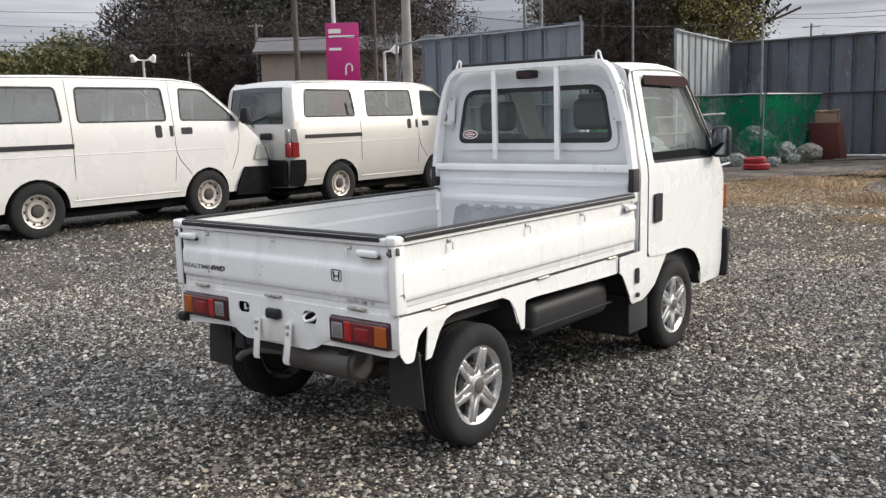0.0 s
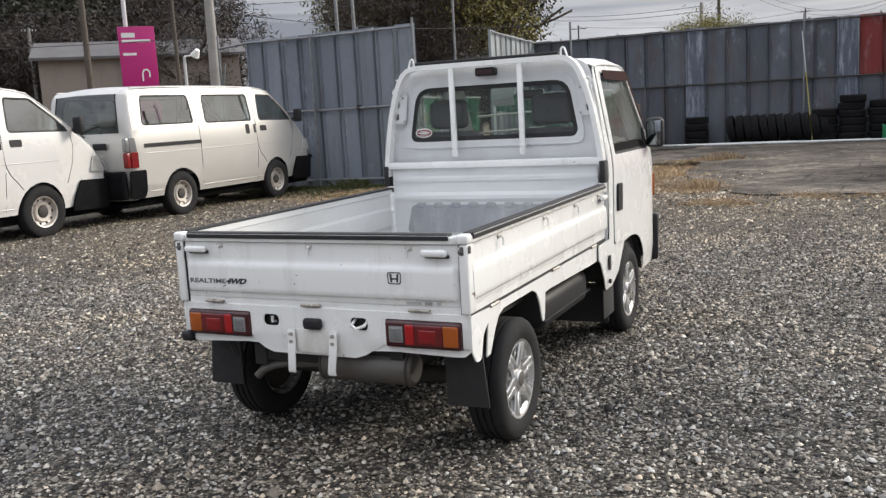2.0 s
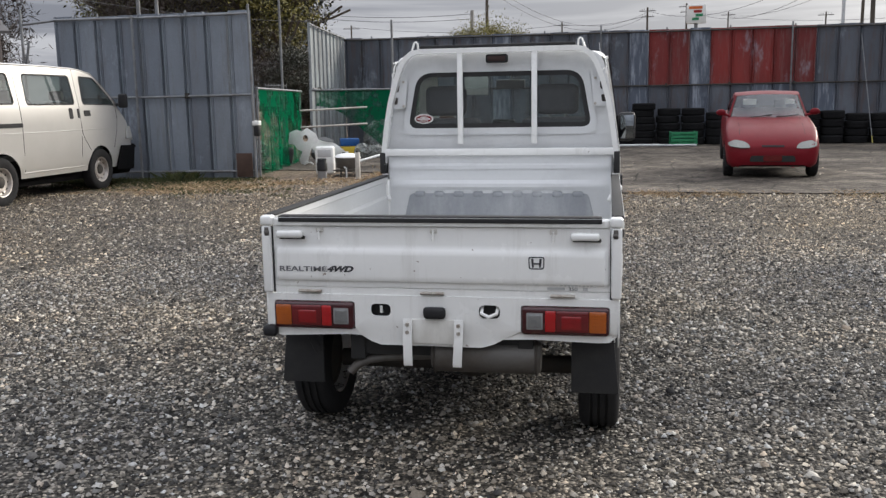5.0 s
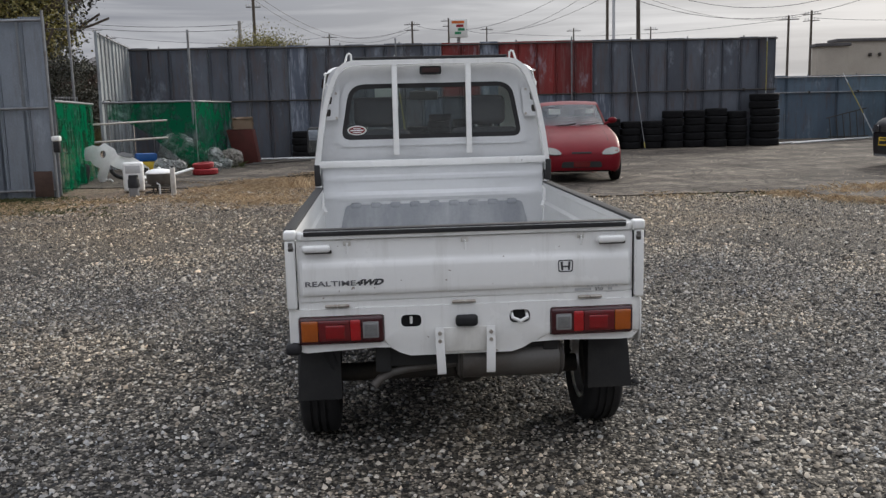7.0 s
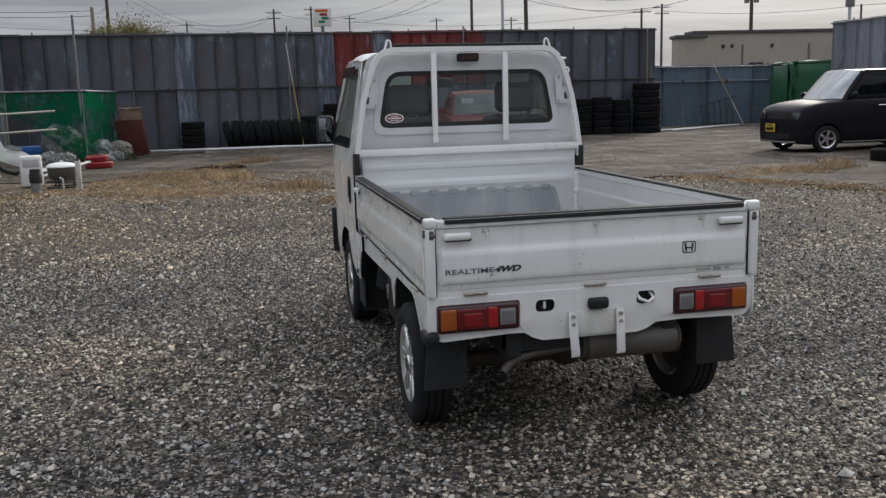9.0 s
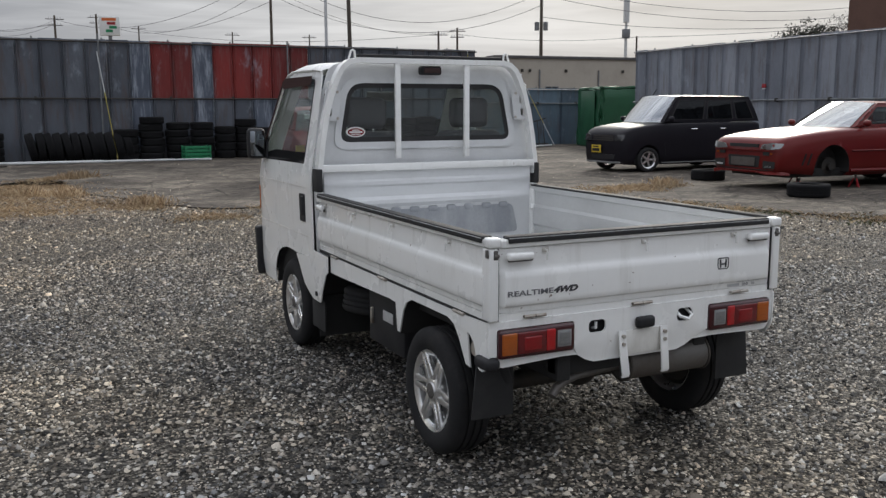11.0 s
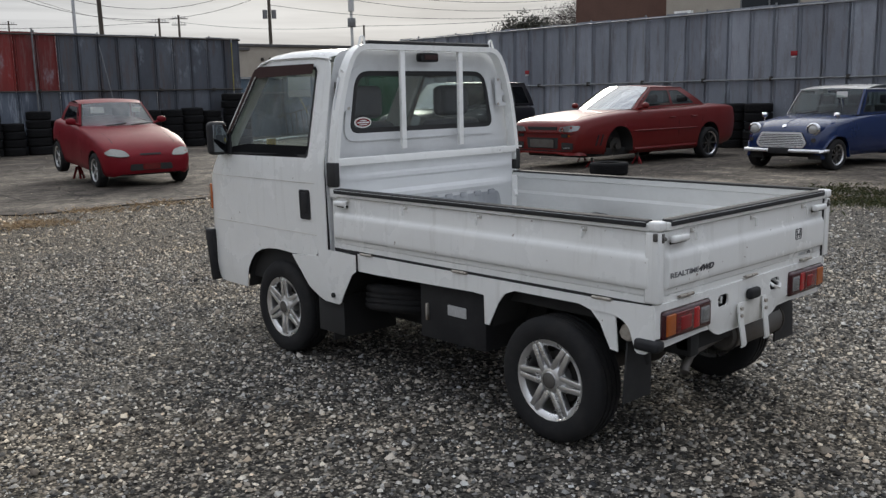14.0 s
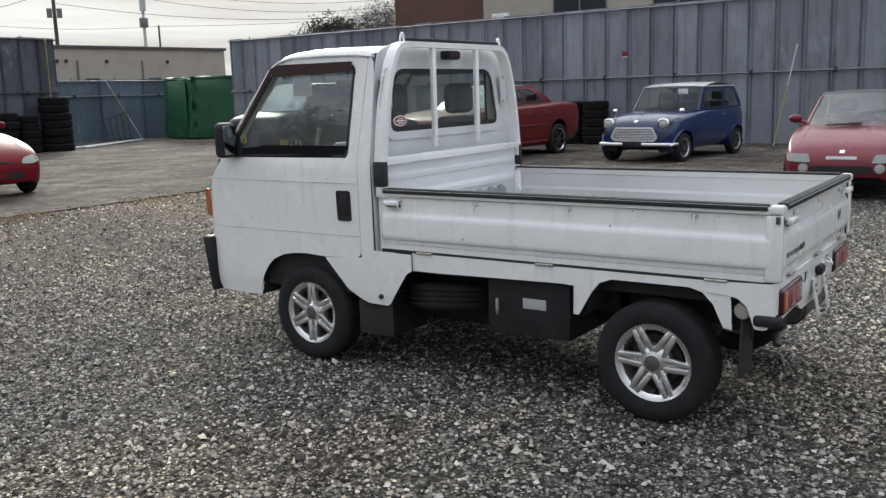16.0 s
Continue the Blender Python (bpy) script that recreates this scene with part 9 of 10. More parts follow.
random.seed(21)
src = {
    "pine": tree("evergreen_tree", *polar(-50, 66), 11.5, 1, "leaf_dark", "dark evergreen tree on the wooded slope", 0.36, 300, 28, 0.18, 0, "woodland trees"),
    "brown": tree("winter_tree", *polar(-44, 62), 10.5, 2, "leaf_brown", "brown bare-twigged winter tree on the slope", 0.42, 340, 28, 0.24, 2, "woodland trees", 0.13),
    "bamboo": tree("bamboo_clump", *polar(-62, 64), 6.0, 3, "leaf_bamboo", "olive green bamboo clump at the wood edge", 0.42, 260, 26, 0.15, 0, "woodland trees"),
    "tall": tree("broadleaf_tree", *polar_wood(-26, 38), 10.5, 4, "leaf_bamboo", "tall olive-green tree behind the steel fence", 0.30, 460, 30, 0.10, 1, "trees behind the fence"),
    "twig": tree("bare_tree", *polar_wood(-28.4, 34), 7.5, 5, "leaf_brown", "bare brown tree behind the steel fence", 0.38, 320, 26, 0.19, 3, "trees behind the fence", 0.08),
    "dark": tree("conifer", *polar_wood(-23.4, 36), 10.5, 6, "leaf_dark", "dark conifer rising behind the fence", 0.19, 460, 30, 0.10, 0, "trees behind the fence"),
    "yellow": tree("yellowing_tree", *polar_wood(-22.0, 35), 9.0, 7, "leaf_yellow", "yellow-green tree behind the steel fence", 0.22, 400, 30, 0.095, 0, "trees behind the fence"),
}


for k in ("tall", "twig", "dark", "yellow"):
    src[k].scale = (WOOD, WOOD, WOOD)


def again(kind, az, d, scale=1.0, far=False, wood=False):
    ob = src[kind]
    keep = ob.scale.copy()
    ob.scale = (scale, scale, scale)
    copy_thing(ob, pose(*(polar_far(az, d) if far else polar_wood(az, d) if wood else polar(az, d)), 0, 0, 0, random.uniform(0, 360)))
    ob.scale = keep


for az, d, s, k in ((-56, 64, 1.0, "brown"), (-54.5, 72, 1.1, "pine"), (-53, 66, 1.05, "pine"), (-51.5, 74, 1.2, "pine"), (-49, 76, 1.25, "pine"), (-47.5, 66, 1.1, "pine"), (-46, 74, 1.2, "pine"),
                    (-45, 70, 1.1, "brown"), (-43, 74, 1.15, "pine"), (-42, 66, 1.05, "brown"), (-40.5, 70, 1.05, "brown"), (-40.0, 72, 0.62, "brown"), (-55.5, 58, 0.75, "brown"), (-52.5, 58, 0.7, "brown"), (-50.5, 57, 0.72, "brown"), (-47, 56, 0.7, "brown"), (-41.5, 50, 0.6, "brown")):
    again(k, az, d, s * 1.22)
for az in (-70, -68.8, -67.6, -66.3, -65.2, -64.1, -63.2, -61.4, -60.6, -59.8, -59.0):
    again("bamboo", az, 63 + (az * 7) % 5, random.uniform(1.05, 1.28))
for az, d, s, k in ((-29.4, 38, 0.85, "tall"), (-29.0, 42, 1.05, "tall"), (-28.5, 37, 1.1, "twig"), (-28, 42, 1.15, "twig"), (-25.6, 40, 1.2, "twig"), (-24.2, 37, 1.05, "yellow"), (-23, 40, 1.0, "tall"), (-20.8, 38, 1.1, "dark"), (-27, 34, 0.6, "twig"), (-23.5, 33, 0.55, "twig"), (-27.6, 40, 1.0, "yellow")):
    again(k, az, d, s * WOOD, wood=True)
for az, d, s, k in ((-8.8, 60, 0.76, "yellow"), (-7.6, 60, 0.80, "yellow"), (-6.6, 62, 0.80, "yellow"), (-5.4, 61, 0.74, "yellow"), (-20.1, 34, 0.34, "pine"), (-20.9, 35, 0.36, "pine"), (-21.8, 35, 0.36, "brown"), (-19.0, 34, 0.22, "bamboo"), (-17.6, 43, 0.24, "pine"), (-18.6, 44, 0.25, "pine"), (-19.6, 42, 0.24, "brown"), (-20.6, 43, 0.25, "pine")):
    again(k, az, d, s)


for az, d, sc, k in ((47.2, 40, 1.04, "pine"), (47.3, 41, 1.08, "pine"), (47.6, 40, 0.98, "pine"), (49.6, 42, 1.75, "twig"), (50.6, 41, 1.85, "twig"), (52.0, 40, 1.9, "twig")):
    again(k, az, d, sc, True)


# the wooded slope itself, under and behind the trees
M["litter"] = worn("brown_leaf_litter", (0.040, 0.030, 0.022), (0.020, 0.017, 0.013), 0.95, 0, 0.35, 4.0, 0.8, 0.8, 0.3, None, 0.0, 0.4, 0.6, 0.3)
hill_rnd = random.Random(77)
bm = bmesh.new()
rows = []
for j in range(60):
    az = -57.0 + j * 0.31
    dip = max(0.0, (az + 41.5) / 3.0) if az > -41.5 else 0.0
    edge_l = min(1.0, (az + 57.0) / 3.0)
    h = max(0.3, (9.2 + 1.3 * math.sin(az * 1.7) + hill_rnd.uniform(-0.7, 0.7)) * edge_l * (1 - 0.85 * min(1.0, dip)))
    ring = []
    for d, k in ((70, 0.0), (76, 0.55), (84, 0.9), (92, 1.0), (120, 0.6), (150, 0.0)):
        ring.append(bm.verts.new((*polar(az, d + hill_rnd.uniform(-1.5, 1.5)), h * k + (hill_rnd.uniform(-0.35, 0.35) if k else -0.1))))
    rows.append(ring)
for ra, rb in zip(rows, rows[1:]):
    for k in range(5):
        bm.faces.new((ra[k], ra[k + 1], rb[k + 1], rb[k]))
tagged(part("hillside", bm, "litter"), "dark brown leaf-covered wooded slope behind the yard", "hillside", kind="structure")


def utility_pole(az, d, top, r, label, arms=0, mat="concrete", gear=False, far=False):
    x, y = polar_far(az, d) if far else polar(az, d)
    p = thing("utility_pole", x, y, 0, -az, label, "utility pole", "utility poles")
    if far:
        p.scale = (FAR, FAR, FAR)
    bm = bmesh.new()
    cyl(bm, (0, 0, 0), (0, 0, top), r, 12, r * 0.7)
    part("pole_shaft", bm, mat, p)
    for k in range(arms):
        z = top - 0.25 - k * 0.42
        bm = bmesh.new()
        box(bm, (-0.6 + 0.1 * k, -0.03, z - 0.025), (0.6 - 0.1 * k, 0.03, z + 0.025), 0.008)
        arm = part("cross_arm", bm, "dark_steel", p)
        for xx in (-0.38, -0.2, 0.2, 0.38):
            bm = bmesh.new()
            cyl(bm, (xx, 0, z + 0.05), (xx, 0, z + 0.17), 0.035, 8, 0.025)
            part("insulator", bm, "pale_pipe", arm)
    if gear:
        for xx in (-0.45, 0.45):
            bm = bmesh.new()
            cyl(bm, (xx * 0.52, 0, top - 2.75), (xx * 0.52, 0, top - 2.30), 0.13, 14)
            part("transformer", bm, "pipe", p)
    return p


for az, d, el, r, arms, mat in ((-50.5, 55, 6.4, 0.13, 1, "concrete"), (-54.9, 55, 4.6, 0.10, 1, "concrete"), (-48.1, 33, 9.5, 0.14, 0, "dark_pole"), (-42.6, 30, 9.0, 0.08, 0, "dark_pole"), (-40.3, 27, 10.0, 0.20, 0, "concrete"), (-31.6, 24, 8.5, 0.07, 0, "pipe"), (-30.4, 24, 8.5, 0.07, 0, "pipe")):
    utility_pole(az, d, 1.42 + d * math.tan(radians(el)), r, "grey concrete utility pole beyond the fence" if mat == "concrete" else "dark utility pole standing beyond the fence", arms, mat)
# two bare posts just behind the long fence
for x, y, r, mat in ((7.4, 25.2, 0.055, "pale_pipe"), (8.3, 25.3, 0.075, "dark_pole")):
    p = thing("fence_post_pole", x, y, 0, 0, "tall bare post standing just beyond the long steel fence", "pole", "posts behind the fence")
    bm = bmesh.new()
    cyl(bm, (0, 0, 0), (-0.12 if mat == "dark_pole" else 0, 0, 7.5), r, 12, r * 0.8)
    part("shaft", bm, mat, p)
for az, d, el, r, arms, mat, gear in ((-6.95, 52, 7.6, 0.11, 3, "dark_pole", False), (-7.8, 46, 5.6, 0.12, 0, "concrete", False), (-15.6, 70, 4.8, 0.08, 1, "dark_pole", False), (-2.5, 75, 4.75, 0.08, 1, "dark_pole", False), (2.69, 70, 5.45, 0.10, 2, "dark_pole", False), (4.95, 76, 5.6, 0.10, 2, "dark_pole", False),
                                      (7.3, 85, 5.0, 0.08, 1, "dark_pole", False), (12.7, 80, 4.75, 0.08, 1, "dark_pole", False), (14.9, 48, 8.5, 0.09, 3, "dark_pole", False), (17.35, 80, 4.65, 0.08, 1, "dark_pole", False),
                                      (25.3, 60, 4.9, 0.09, 1, "dark_pole", False), (26.5, 66, 5.1, 0.10, 2, "dark_pole", False), (31.65, 50, 8.0, 0.11, 1, "dark_pole", True), (37.55, 60, 4.45, 0.08, 0, "dark_pole", False)):
    utility_pole(az, d, 1.42 / FAR + d * math.tan(radians(el)), r, "tall dark utility pole far beyond the steel fence", arms, mat, gear, True)
# phone mast
x, y = polar_far(36.95, 75)
ms = thing("phone_mast", x, y, 0, 0, "slim white phone mast with antenna at its top", "mast")
bm = bmesh.new()
ms.scale = (FAR, FAR, FAR)
cyl(bm, (0, 0, 0), (0, 0, 9.2), 0.15, 12, 0.10)
part("mast_shaft", bm, "pale_pipe", ms)
bm = bmesh.new()
cyl(bm, (0, 0, 7.4), (0, 0, 9.7), 0.24, 12)
part("antenna", bm, "pale_pipe", ms)
bm = bmesh.new()
box(bm, (-0.28, -0.2, 6.15), (0.28, 0.2, 6.9), 0.05)
part("equipment_box", bm, "pipe", ms)


def wire(a, b, sag, r=0.012):
    w = thing("overhead_wire", 0, 0, 0, 0, "thin black overhead cable sagging between poles", "cable", "overhead wires")
    a, b = Vector(a), Vector(b)
    bm = bmesh.new()
    tube(bm, [a.lerp(b, k / 14) - Vector((0, 0, sag * 4 * (k / 14) * (1 - k / 14))) for k in range(15)], r, 4)
    part("cable", bm, "wire", w)


def at(az, d, el):
    x, y = polar(az, d)
    return (x, y, 1.42 + d * math.tan(radians(el)))


def at_far(az, d, el):
    x, y = polar_far(az, d)
    return (x, y, 1.42 + FAR * d * math.tan(radians(el)))


for a, b, sag in ((at(-72, 50, 6.4), at(-50.5, 55, 6.3), 0.3), (at(-72, 50, 5.3), at(-50.5, 55, 5.7), 0.3), (at(-72, 50, 5.1), at(-40.3, 27, 6.0), 0.3), (at(-40.3, 27, 7.8), at(-18.6, 31, 5.6), 0.3), (at(-72, 55, 7.0), at(-31, 40, 7.9), 0.5)):
    wire(a, b, sag)
for a, b, sag in (((-22, 60, 6.2), (-7.8, 46, 5.4), 1.5), ((-22, 60, 6.0), (-7.8, 46, 5.1), 1.5), ((-7.8, 46, 5.2), (-6.95, 52, 5.6), 0.3), ((-6.95, 52, 7.3), (2.69, 70, 5.2), 5.0), ((-6.95, 52, 6.9), (2.69, 70, 5.0), 5.0), ((2.69, 70, 5.25), (14.9, 48, 8.3), 4.5), ((4.95, 76, 5.3), (14.9, 48, 7.6), 5.0), ((7.3, 85, 4.8), (14.9, 48, 6.6), 2.0),
                  ((14.9, 48, 8.2), (31.65, 50, 7.2), 6.0), ((14.9, 48, 7.4), (26.5, 66, 4.9), 3.0), ((14.9, 48, 7.0), (31.65, 50, 6.4), 5.0), ((26.5, 66, 4.7), (37.55, 60, 4.4), 1.0), ((31.65, 50, 7.6), (58, 60, 6.9), 5.0), ((31.65, 50, 7.0), (58, 60, 6.5), 5.0), ((31.65, 50, 5.7), (58, 60, 5.9), 3.5), ((37.55, 60, 4.4), (58, 60, 5.3), 1.0), ((7.3, 85, 4.7), (25.3, 60, 4.7), 2.0), ((-2.5, 75, 4.6), (2.69, 70, 5.0), 1.0), ((-15.6, 70, 4.7), (-2.5, 75, 4.6), 1.5)):
    wire(at_far(*a), at_far(*b), sag, 0.035)

# magenta sign pylon
sg = thing("pylon_sign", -24.08, 24.17, 0, 44, "magenta pylon sign with white lettering bars", "sign")
bm = bmesh.new()
box(bm, (-0.68, -0.45, 1.7), (0.68, 0.45, 5.35), 0.02)
part("sign_body", bm, "pink", sg)
for z, x0, x1, hgt in ((5.02, -0.55, -0.05, 0.18), (4.80, -0.55, 0.50, 0.10), (4.30, -0.55, -0.05, 0.10)):
    bm = bmesh.new()
    box(bm, (x0, -0.462, z - hgt / 2), (x1, -0.452, z + hgt / 2))
    part("text_bar", bm, "paper", sg)
bm = bmesh.new()
tube(bm, [(0.10, -0.46, 3.25), (0.10, -0.46, 3.55), (0.16, -0.46, 3.68), (0.27, -0.46, 3.70), (0.36, -0.46, 3.6), (0.36, -0.46, 3.40)], 0, 4, (0.06, 0.02))
part("arrow_mark", bm, "paper", sg)
for xx in (-0.5, 0.5):
    bm = bmesh.new()
    cyl(bm, (xx, 0, 0), (xx, 0, 1.75), 0.08, 10)
    part("leg", bm, "pipe", sg)
bm = bmesh.new()
cyl(bm, (-0.35, 0.7, 0), (-0.35, 0.7, 7.8), 0.09, 10)
part("flag_pole", bm, "pale_pipe", sg)
# small store sign box with coloured stripes
sv = thing("store_sign", *polar_far(5.62, 62), 0, -5.6, "white store sign box with red, orange and green stripes", "sign")
sv.scale = (FAR, FAR, FAR)
bm = bmesh.new()
box(bm, (-0.62, -0.2, 5.25), (0.62, 0.2, 6.43), 0.03)
part("sign_box", bm, "paper", sv)
for z, mt, xa, xb in ((6.24, "sign_orange", -0.46, 0.38), (6.00, "red_plastic", -0.16, 0.34), (5.76, "sign_green", -0.04, 0.42), (5.53, "sign_green", -0.25, 0.17)):
    bm = bmesh.new()
    box(bm, (xa, -0.215, z - 0.085), (xb, -0.203, z + 0.085))
    part("stripe", bm, mt, sv)
bm = bmesh.new()
cyl(bm, (0, 0, 0), (0, 0, 5.3), 0.12, 10)
part("sign_post", bm, "pipe", sv)
# twin floodlight post and a single one
for az, d, h, lamps in ((-58.0, 42, 4.5, 2), (-42.0, 33, 4.1, 1)):
    fl = thing("floodlight_post", *polar(az, d), 0, -az, "white floodlight post beyond the parked vans", "lamp post", "floodlight posts")
    bm = bmesh.new()
    cyl(bm, (0, 0, 0), (0, 0, h), 0.06, 10)
    part("post", bm, "pale_pipe", fl)
    for k in range(lamps):
        sx = -1 if k else 1
        bm = bmesh.new()
        tube(bm, [(0, 0, h), (sx * 0.45, 0, h + 0.05)], 0.03, 6)
        cyl(bm, (sx * 0.40, -0.05, h), (sx * 0.52, -0.2, h + 0.22), 0.18, 14, 0.09)
        part("lamp_head", bm, "white_plastic", fl)


def window_on(parent, x0, x1, z0, z1, y, depth=0.08):
    bm = bmesh.new()
    for a, b in (((x0 - 0.06, z0 - 0.06), (x1 + 0.06, z0)), ((x0 - 0.06, z1), (x1 + 0.06, z1 + 0.06)), ((x0 - 0.06, z0), (x0, z1)), ((x1, z0), (x1 + 0.06, z1)), (((x0 + x1) / 2 - 0.03, z0), ((x0 + x1) / 2 + 0.03, z1))):
        box(bm, (a[0], y - 0.05, a[1]), (b[0], y + 0.02, b[1]))
    w = part("window", bm, "pipe", parent)
    bm = bmesh.new()
    box(bm, (x0, y - 0.012, z0), (x1, y - 0.004, z1))
    part("pane", bm, "dark_glass", w)


def house(name, x, y, yaw, w, d, h, ridge, wall, label, wins=()):
    """A plain building with a gable roof (ridge above the eaves) or a flat one (ridge 0). Its front faces -y."""
    hs = thing(name, x, y, 0, yaw, label, "building")
    bm = bmesh.new()
    box(bm, (0, 0, 0), (w, d, h))
    part("wall", bm, wall, hs, smooth=False)
    bm = bmesh.new()
    if ridge:
        pr = [(-0.4, h - 0.1), (d / 2, h + ridge), (d + 0.4, h - 0.1), (d + 0.4, h + 0.05), (d / 2, h + ridge + 0.15), (-0.4, h + 0.05)]
        va = [bm.verts.new((-0.4, p[0], p[1])) for p in pr]
        vb = [bm.verts.new((w + 0.4, p[0], p[1])) for p in pr]
        for i in range(6):
            bm.faces.new((va[i - 1], va[i], vb[i], vb[i - 1]))
        bm.faces.new(va[:3] + va[3:])
        bm.faces.new(vb[::-1])
    else:
        box(bm, (-0.15, -0.15, h), (w + 0.15, d + 0.15, h + 0.22), 0.02)
    part("roof", bm, "roof_tile", hs, smooth=False)
    for x0, x1, z0, z1 in wins:
        window_on(hs, x0, x1, z0, z1, -0.01)
    return hs


house("barn", -37.9, 31.4, 44, 10.5, 7, 5.35, 1.0, "grey_wall", "long grey-brown plank barn behind the vans", ((2, 3.2, 2.6, 3.4), (6, 7.2, 2.6, 3.4)))
house("house", -16.9, 48.6, -18, 2.7, 6, 4.25, 0.7, "beige_wall", "cream house with dark tiled roof behind the fence gap", ((0.6, 1.3, 3.5, 4.0),))
house("garden_wall", -15.9, 40.4, -18, 3.6, 0.3, 3.5, 0, "brick_wall", "brown brick wall in front of the cream house")
hw2 = house("warehouse", 33.8, 61.2, -6, 17.5, 1.6, 5.6, 0, "beige_wall", "low cream flat-roofed building beyond the fence", ((4.5, 5.6, 2.4, 3.3), (10, 11, 2.4, 3.3)))
for xx in (2.2, 2.9, 6.2, 11.6):
    bm = bmesh.new()
    box(bm, (xx, -0.2, 4.5), (xx + 0.2, -0.01, 4.75), 0.04)
    part("wall_lamp", bm, "dark_steel", hw2)
for xx in (3.9, 9.4):
    bm = bmesh.new()
    tube(bm, [(xx, -0.06, 0.2), (xx, -0.06, 4.7)], 0.08, 6)
    part("down_pipe", bm, "pipe", hw2)
house("side_block", 29.9, 56.5, -12, 2.0, 1.5, 5.0, 0, "beige_wall", "small cream block beside the low building")
house("apartment_house", 34.0, 27.5, -84, 5.3, 8, 9.0, 0, "brick_wall", "red-brown brick house behind the tall fence")
house("office_house", 33.8, 22.0, -86, 17, 9, 9.0, 0, "beige_wall", "beige building with dark windows behind the fence", ((3.7, 6.2, 4.2, 5.6), (8.4, 10.6, 4.6, 5.9), (12.2, 14.6, 4.6, 5.9)))
ac = thing("air_conditioner", 32.9, 20.5, 4.35, -85, "white air conditioner unit on a bracket", "air conditioner")
bm = bmesh.new()
box(bm, (-0.4, -0.15, 0), (0.4, 0.15, 0.62), 0.02)
part("casing", bm, "white_plastic", ac)
bm = bmesh.new()
lathe(bm, [(0.22, 0.0), (0.22, 0.02), (0.20, 0.02), (0.20, 0.0)], 20, pose(-0.1, -0.16, 0.31, 0, 0, 90))
part("fan_ring", bm, "dark_steel", ac)
bm = bmesh.new()
box(bm, (-0.4, -0.1, -0.06), (0.4, 1.2, 0.0), 0.01)
part("bracket", bm, "pipe", ac)

# ---------------------------------------------------------------- grass tufts and gravel stones
def blades(name, spots, h, w, mat, label, seed, per=26, spread=0.10, lean_most=1.8):
    rng = np.random.default_rng(seed)
    spots = np.array(spots)
    k = len(spots) * per
    base = np.repeat(spots, per, 0)
    base = np.c_[base[:, 0] + rng.normal(scale=spread, size=k), base[:, 1] + rng.normal(scale=spread, size=k), base[:, 2]]
    a = rng.uniform(0, 2 * np.pi, k)
    hh = h * rng.uniform(0.25, 1.0, k)
    lean = rng.uniform(0.15, 1.0, k) * lean_most * hh
    tip = base + np.c_[np.cos(a) * lean, np.sin(a) * lean, hh]
    mid = base + np.c_[np.cos(a) * lean * 0.35, np.sin(a) * lean * 0.35, hh * 0.65]
    sd = np.c_[-np.sin(a), np.cos(a), np.zeros(k)] * (w * rng.uniform(0.6, 1.2, k))[:, None]
    v = np.stack([base - sd, base + sd, mid + sd * 0.7, tip, mid - sd * 0.7], 1).reshape(-1, 3)
    f = np.arange(5 * k).reshape(-1, 5)
    ob = mesh_part(name, v.tolist(), f.tolist(), mat)
    tagged(ob, label, "grass", kind="stuff")
    return ob


rng = np.random.default_rng(9)


def band(pts, n, width, z=0.0):
    out = []
    for _ in range(n):
        i = rng.integers(0, len(pts) - 1)
        t = rng.uniform()
        (x0, y0), (x1, y1) = pts[i], pts[i + 1]
        out.append((x0 + (x1 - x0) * t + rng.normal(scale=width), y0 + (y1 - y0) * t + rng.normal(scale=width), z))
    return out


straw_spots = band([(-5.4, 11.2), (-4.2, 11.7), (-3.2, 12.2), (-2.5, 12.6), (-1.7, 12.4)], 80, 0.5) + band([(-3.3, 11.3), (-2.4, 10.7), (-1.6, 10.9), (-1.1, 12.4)], 80, 0.4) + band([(-3.5, 13.6), (-2.4, 13.9), (-1.5, 13.4)], 95, 0.5)
straw_spots += band([(-3.4, 15.0), (-2.3, 15.3), (-1.5, 15.2)], 85, 0.4) + band([(-1.7, 16.6), (-1.2, 17.1), (-0.7, 17.4)], 40, 0.15, 0.03) + band([(-0.6, 10.4), (-0.2, 10.9)], 30, 0.15)
straw_spots += band([(-0.1, 8.6), (0.4, 8.9)], 18, 0.12) + band([(0.6, 9.6), (2.0, 9.6), (5.2, 9.6)], 26, 0.2) + band([(-5.5, 10.8), (-7.0, 10.2)], 70, 0.6) + band([(6.6, 9.2), (7.6, 9.5), (8.6, 9.7)], 40, 0.25, 0.035) + band([(5.6, 9.5), (6.6, 7.6), (7.7, 4.5), (8.0, 2.8)], 70, 0.13, 0.01)
blades("dry_grass", straw_spots, 0.065, 0.0022, "straw", "dry straw-coloured grass along the asphalt edge", 3, 46, 0.15, 2.6)
tall_spots = [(-0.30, 10.85, 0.0), (-0.38, 10.95, 0.0), (-0.22, 10.75, 0.0), (-0.45, 10.7, 0.0), (-1.25, 12.6, 0.0), (-1.5, 12.9, 0.0), (-1.9, 13.4, 0.0), (-1.3, 13.3, 0.0), (-1.05, 16.9, 0.02), (-0.8, 17.2, 0.03), (8.6, 9.85, 0.03), (8.75, 9.8, 0.03)]
blades("tall_dry_grass", tall_spots, 0.20, 0.0009, "straw", "taller dry grass tufts by the asphalt edge", 4, 110, 0.13, 0.7)
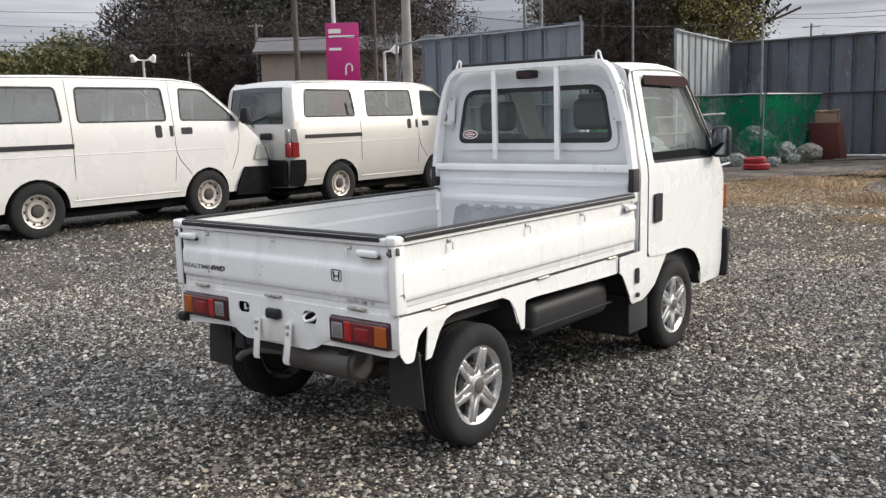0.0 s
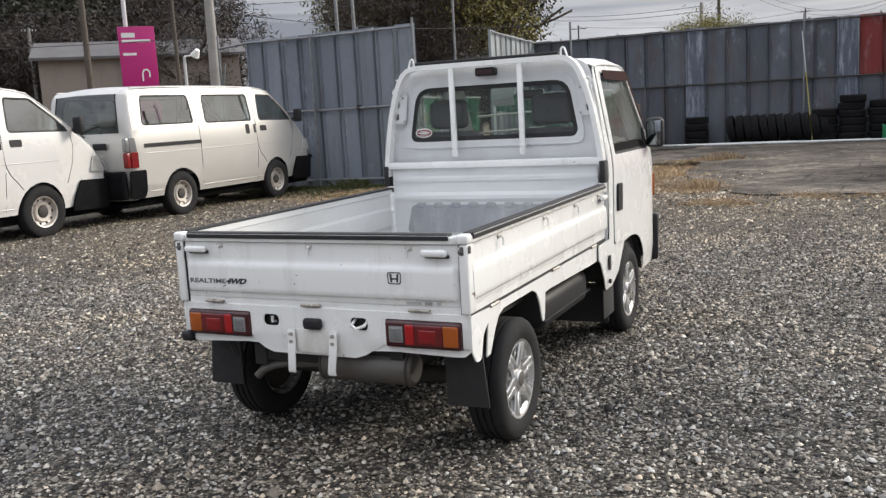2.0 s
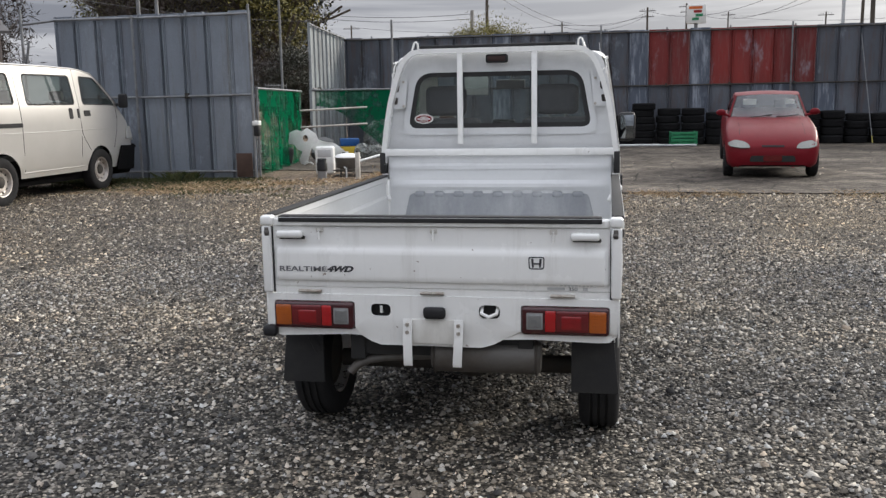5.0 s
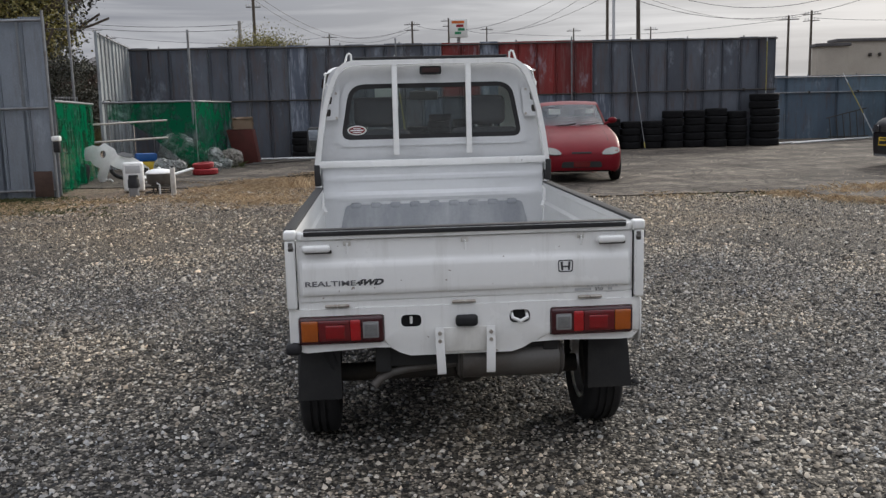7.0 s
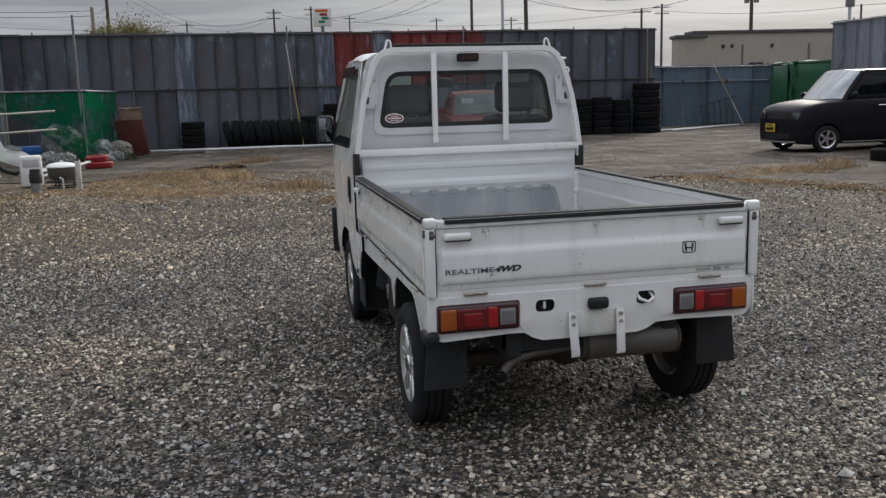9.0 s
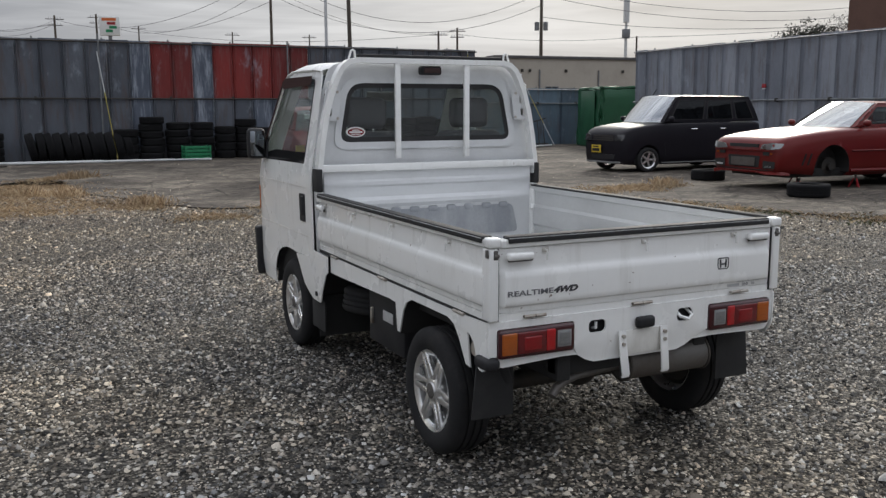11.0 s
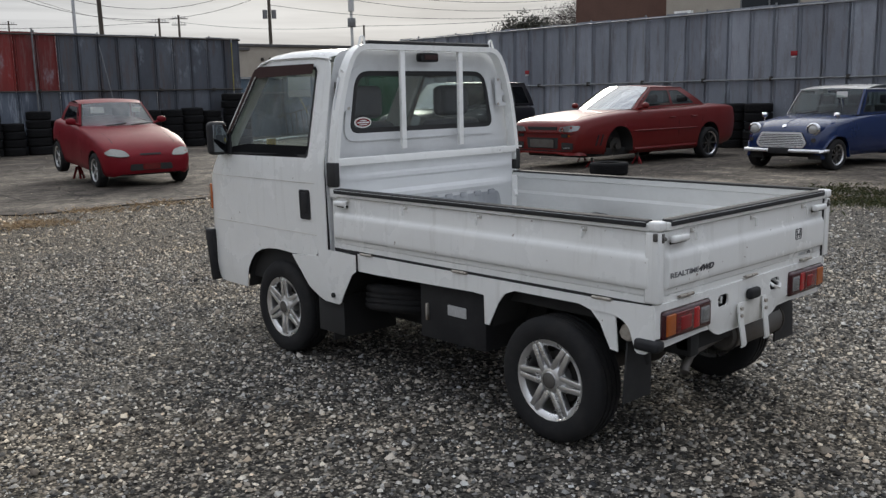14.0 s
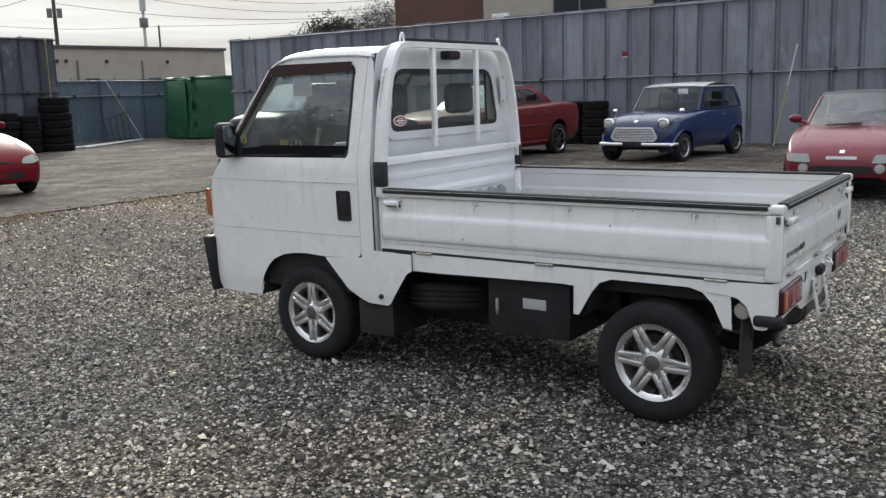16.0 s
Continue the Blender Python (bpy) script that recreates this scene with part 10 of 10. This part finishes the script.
green_spots = band([(-10.5, 11.8), (-8.0, 12.0), (-6.0, 12.1)], 240, 0.25) + band([(-9.5, 11.0), (-6.5, 11.2), (-5.2, 10.2)], 200, 0.55) + band([(6.6, 7.6), (7.6, 4.9), (7.9, 2.5)], 70, 0.2) + band([(7.6, 2.2), (8.6, 2.6), (9.6, 3.1)], 70, 0.3, 0.02) + band([(4.8, 9.5), (6.0, 9.4)], 14, 0.25)
blades("short_grass", green_spots, 0.06, 0.005, "grass", "short green grass at the fence foot", 5, 30, 0.14)
weed = band([(-7.7, 12.15), (-7.3, 12.15)], 12, 0.1) + band([(-5.6, 19.6), (-4.2, 19.9)], 16, 0.25, 0.03)
blades("green_weeds", weed, 0.20, 0.009, "grass", "leafy green weeds at the fence foot", 6, 18, 0.10)


def stone_mat():
    m, n, l, b = material("gravel_stones", 0.8)
    b.inputs["Specular IOR Level"].default_value = 0.3
    g = n.new("ShaderNodeNewGeometry")
    r = ramp_node(n, l, g.outputs["Random Per Island"], [(0.0, (0.014, 0.014, 0.015)), (0.28, (0.060, 0.058, 0.056)), (0.55, (0.185, 0.177, 0.166)), (0.80, (0.36, 0.345, 0.32)), (0.95, (0.52, 0.50, 0.465)), (1.0, (0.66, 0.64, 0.60))])
    wn1 = n.new("ShaderNodeTexWhiteNoise")
    wn1.noise_dimensions = "1D"
    l.new(g.outputs["Random Per Island"], wn1.inputs["W"])
    tint = ramp_node(n, l, wn1.outputs["Value"], [(0.0, (0.90, 0.98, 1.10)), (0.5, (1.0, 1.0, 1.0)), (0.85, (1.03, 1.0, 0.95)), (1.0, (1.09, 0.99, 0.91))])
    r = mix_node(n, l, 1.0, r.outputs[0], tint.outputs[0], "MULTIPLY")
    f = noise_node(n, l, 160, 4, 0.7)
    r2 = ramp_node(n, l, f.outputs["Fac"], [(0.3, (0.75, 0.75, 0.75)), (0.7, (1.2, 1.2, 1.2))])
    c = mix_node(n, l, 1.0, r.outputs[0], r2.outputs[0], "MULTIPLY")
    big = noise_node(n, l, 0.5, 5, 0.6)
    r3 = ramp_node(n, l, big.outputs["Fac"], [(0.36, (0.64, 0.63, 0.635)), (0.5, (1.0, 0.97, 0.915)), (0.64, (1.30, 1.19, 1.02))])
    c = mix_node(n, l, 1.0, c.outputs[0], r3.outputs[0], "MULTIPLY")
    c = earthy(n, l, c.outputs[0])
    l.new(c.outputs[0], b.inputs["Base Color"])
    bump_node(n, l, b, f.outputs["Fac"], 0.3, 0.003)
    return m


M["stones"] = stone_mat()


def stones(name, n, x0, x1, y0, y1, size, seed, label, keep=None, rise=0.0):
    rng = np.random.default_rng(seed)
    bv = np.array([(1, 0, 0), (-1, 0, 0), (0, 1, 0), (0, -1, 0), (0.25, 0.2, 1), (-0.3, -0.2, -1), (0.55, 0.55, 0.65), (-0.6, -0.5, 0.6)], float)
    bf = np.array([(0, 6, 4), (0, 2, 6), (2, 4, 6), (2, 1, 4), (1, 7, 4), (1, 3, 7), (3, 4, 7), (3, 0, 4)])
    xy = np.c_[rng.uniform(x0, x1, n), rng.uniform(y0, y1, n)]
    if keep is not None:
        xy = xy[keep(xy[:, 0], xy[:, 1])]
    n = len(xy)
    s = size * np.exp(np.clip(rng.normal(scale=0.42, size=n), -0.9, 0.80))
    sc = np.c_[s * rng.uniform(0.8, 1.3, n), s * rng.uniform(0.7, 1.1, n), s * rng.uniform(0.65, 1.05, n)]
    a = rng.uniform(0, 2 * np.pi, n)
    v = bv[None] * (1 + rng.uniform(-0.35, 0.30, (n, len(bv), 1))) * sc[:, None, :]
    ca, sa = np.cos(a)[:, None], np.sin(a)[:, None]
    vx, vy = v[..., 0] * ca - v[..., 1] * sa, v[..., 0] * sa + v[..., 1] * ca
    v = np.stack([vx + xy[:, :1], vy + xy[:, 1:], v[..., 2] + 0.014 + rise + (sc[:, 2] * rng.uniform(0.05, 1.0, n))[:, None]], -1)
    f = bf[None] + (np.arange(n) * len(bv))[:, None, None]
    me = bpy.data.meshes.new(name)
    vv, ff = v.reshape(-1, 3), f.reshape(-1, 3)
    me.vertices.add(len(vv))
    me.vertices.foreach_set("co", vv.ravel())
    me.loops.add(ff.size)
    me.loops.foreach_set("vertex_index", ff.ravel().astype(np.int32))
    me.polygons.add(len(ff))
    me.polygons.foreach_set("loop_start", np.arange(0, ff.size, 3, dtype=np.int32))
    me.update(calc_edges=True)
    me.materials.append(M["stones"])
    tagged(new(name, me), label, "gravel", kind="stuff")


near = lambda x, y: (np.hypot(x - 0.0, (y - 1.0) * 0.9) < 4.6)
stones("gravel_stones", 180000, -4.6, 4.6, -2.6, 6.0, 0.0071, 1, "loose grey gravel stones round the truck", near)
stones("coarse_stones", 1500, -4.6, 4.8, -2.6, 6.2, 0.0125, 2, "larger pale stones lying in the gravel", near)
stones("far_gravel", 64000, -9.5, 7.6, -3.5, 10.6, 0.0108, 3, "gravel stones farther out in the yard", lambda x, y: (np.hypot(x, (y - 1.0) * 0.9) > 4.5) & (y < 9.5 - np.clip((x - 5.8) * 2.6, 0, 9)) & (x < 7.4))
stones("dirt_stones", 7000, -6.0, 0.2, 9.2, 13.5, 0.011, 5, "gravel stones scattered among the dry straw", lambda x, y: y < 13.2 + 0.2 * x)
stones("asphalt_grit", 5000, 0.0, 17.2, -6.0, 24.0, 0.0065, 4, "loose grit scattered over the old asphalt", lambda x, y: (x > 8.6) | (y > 11.2 + 0.15 * np.sin(x * 3)), 0.022)
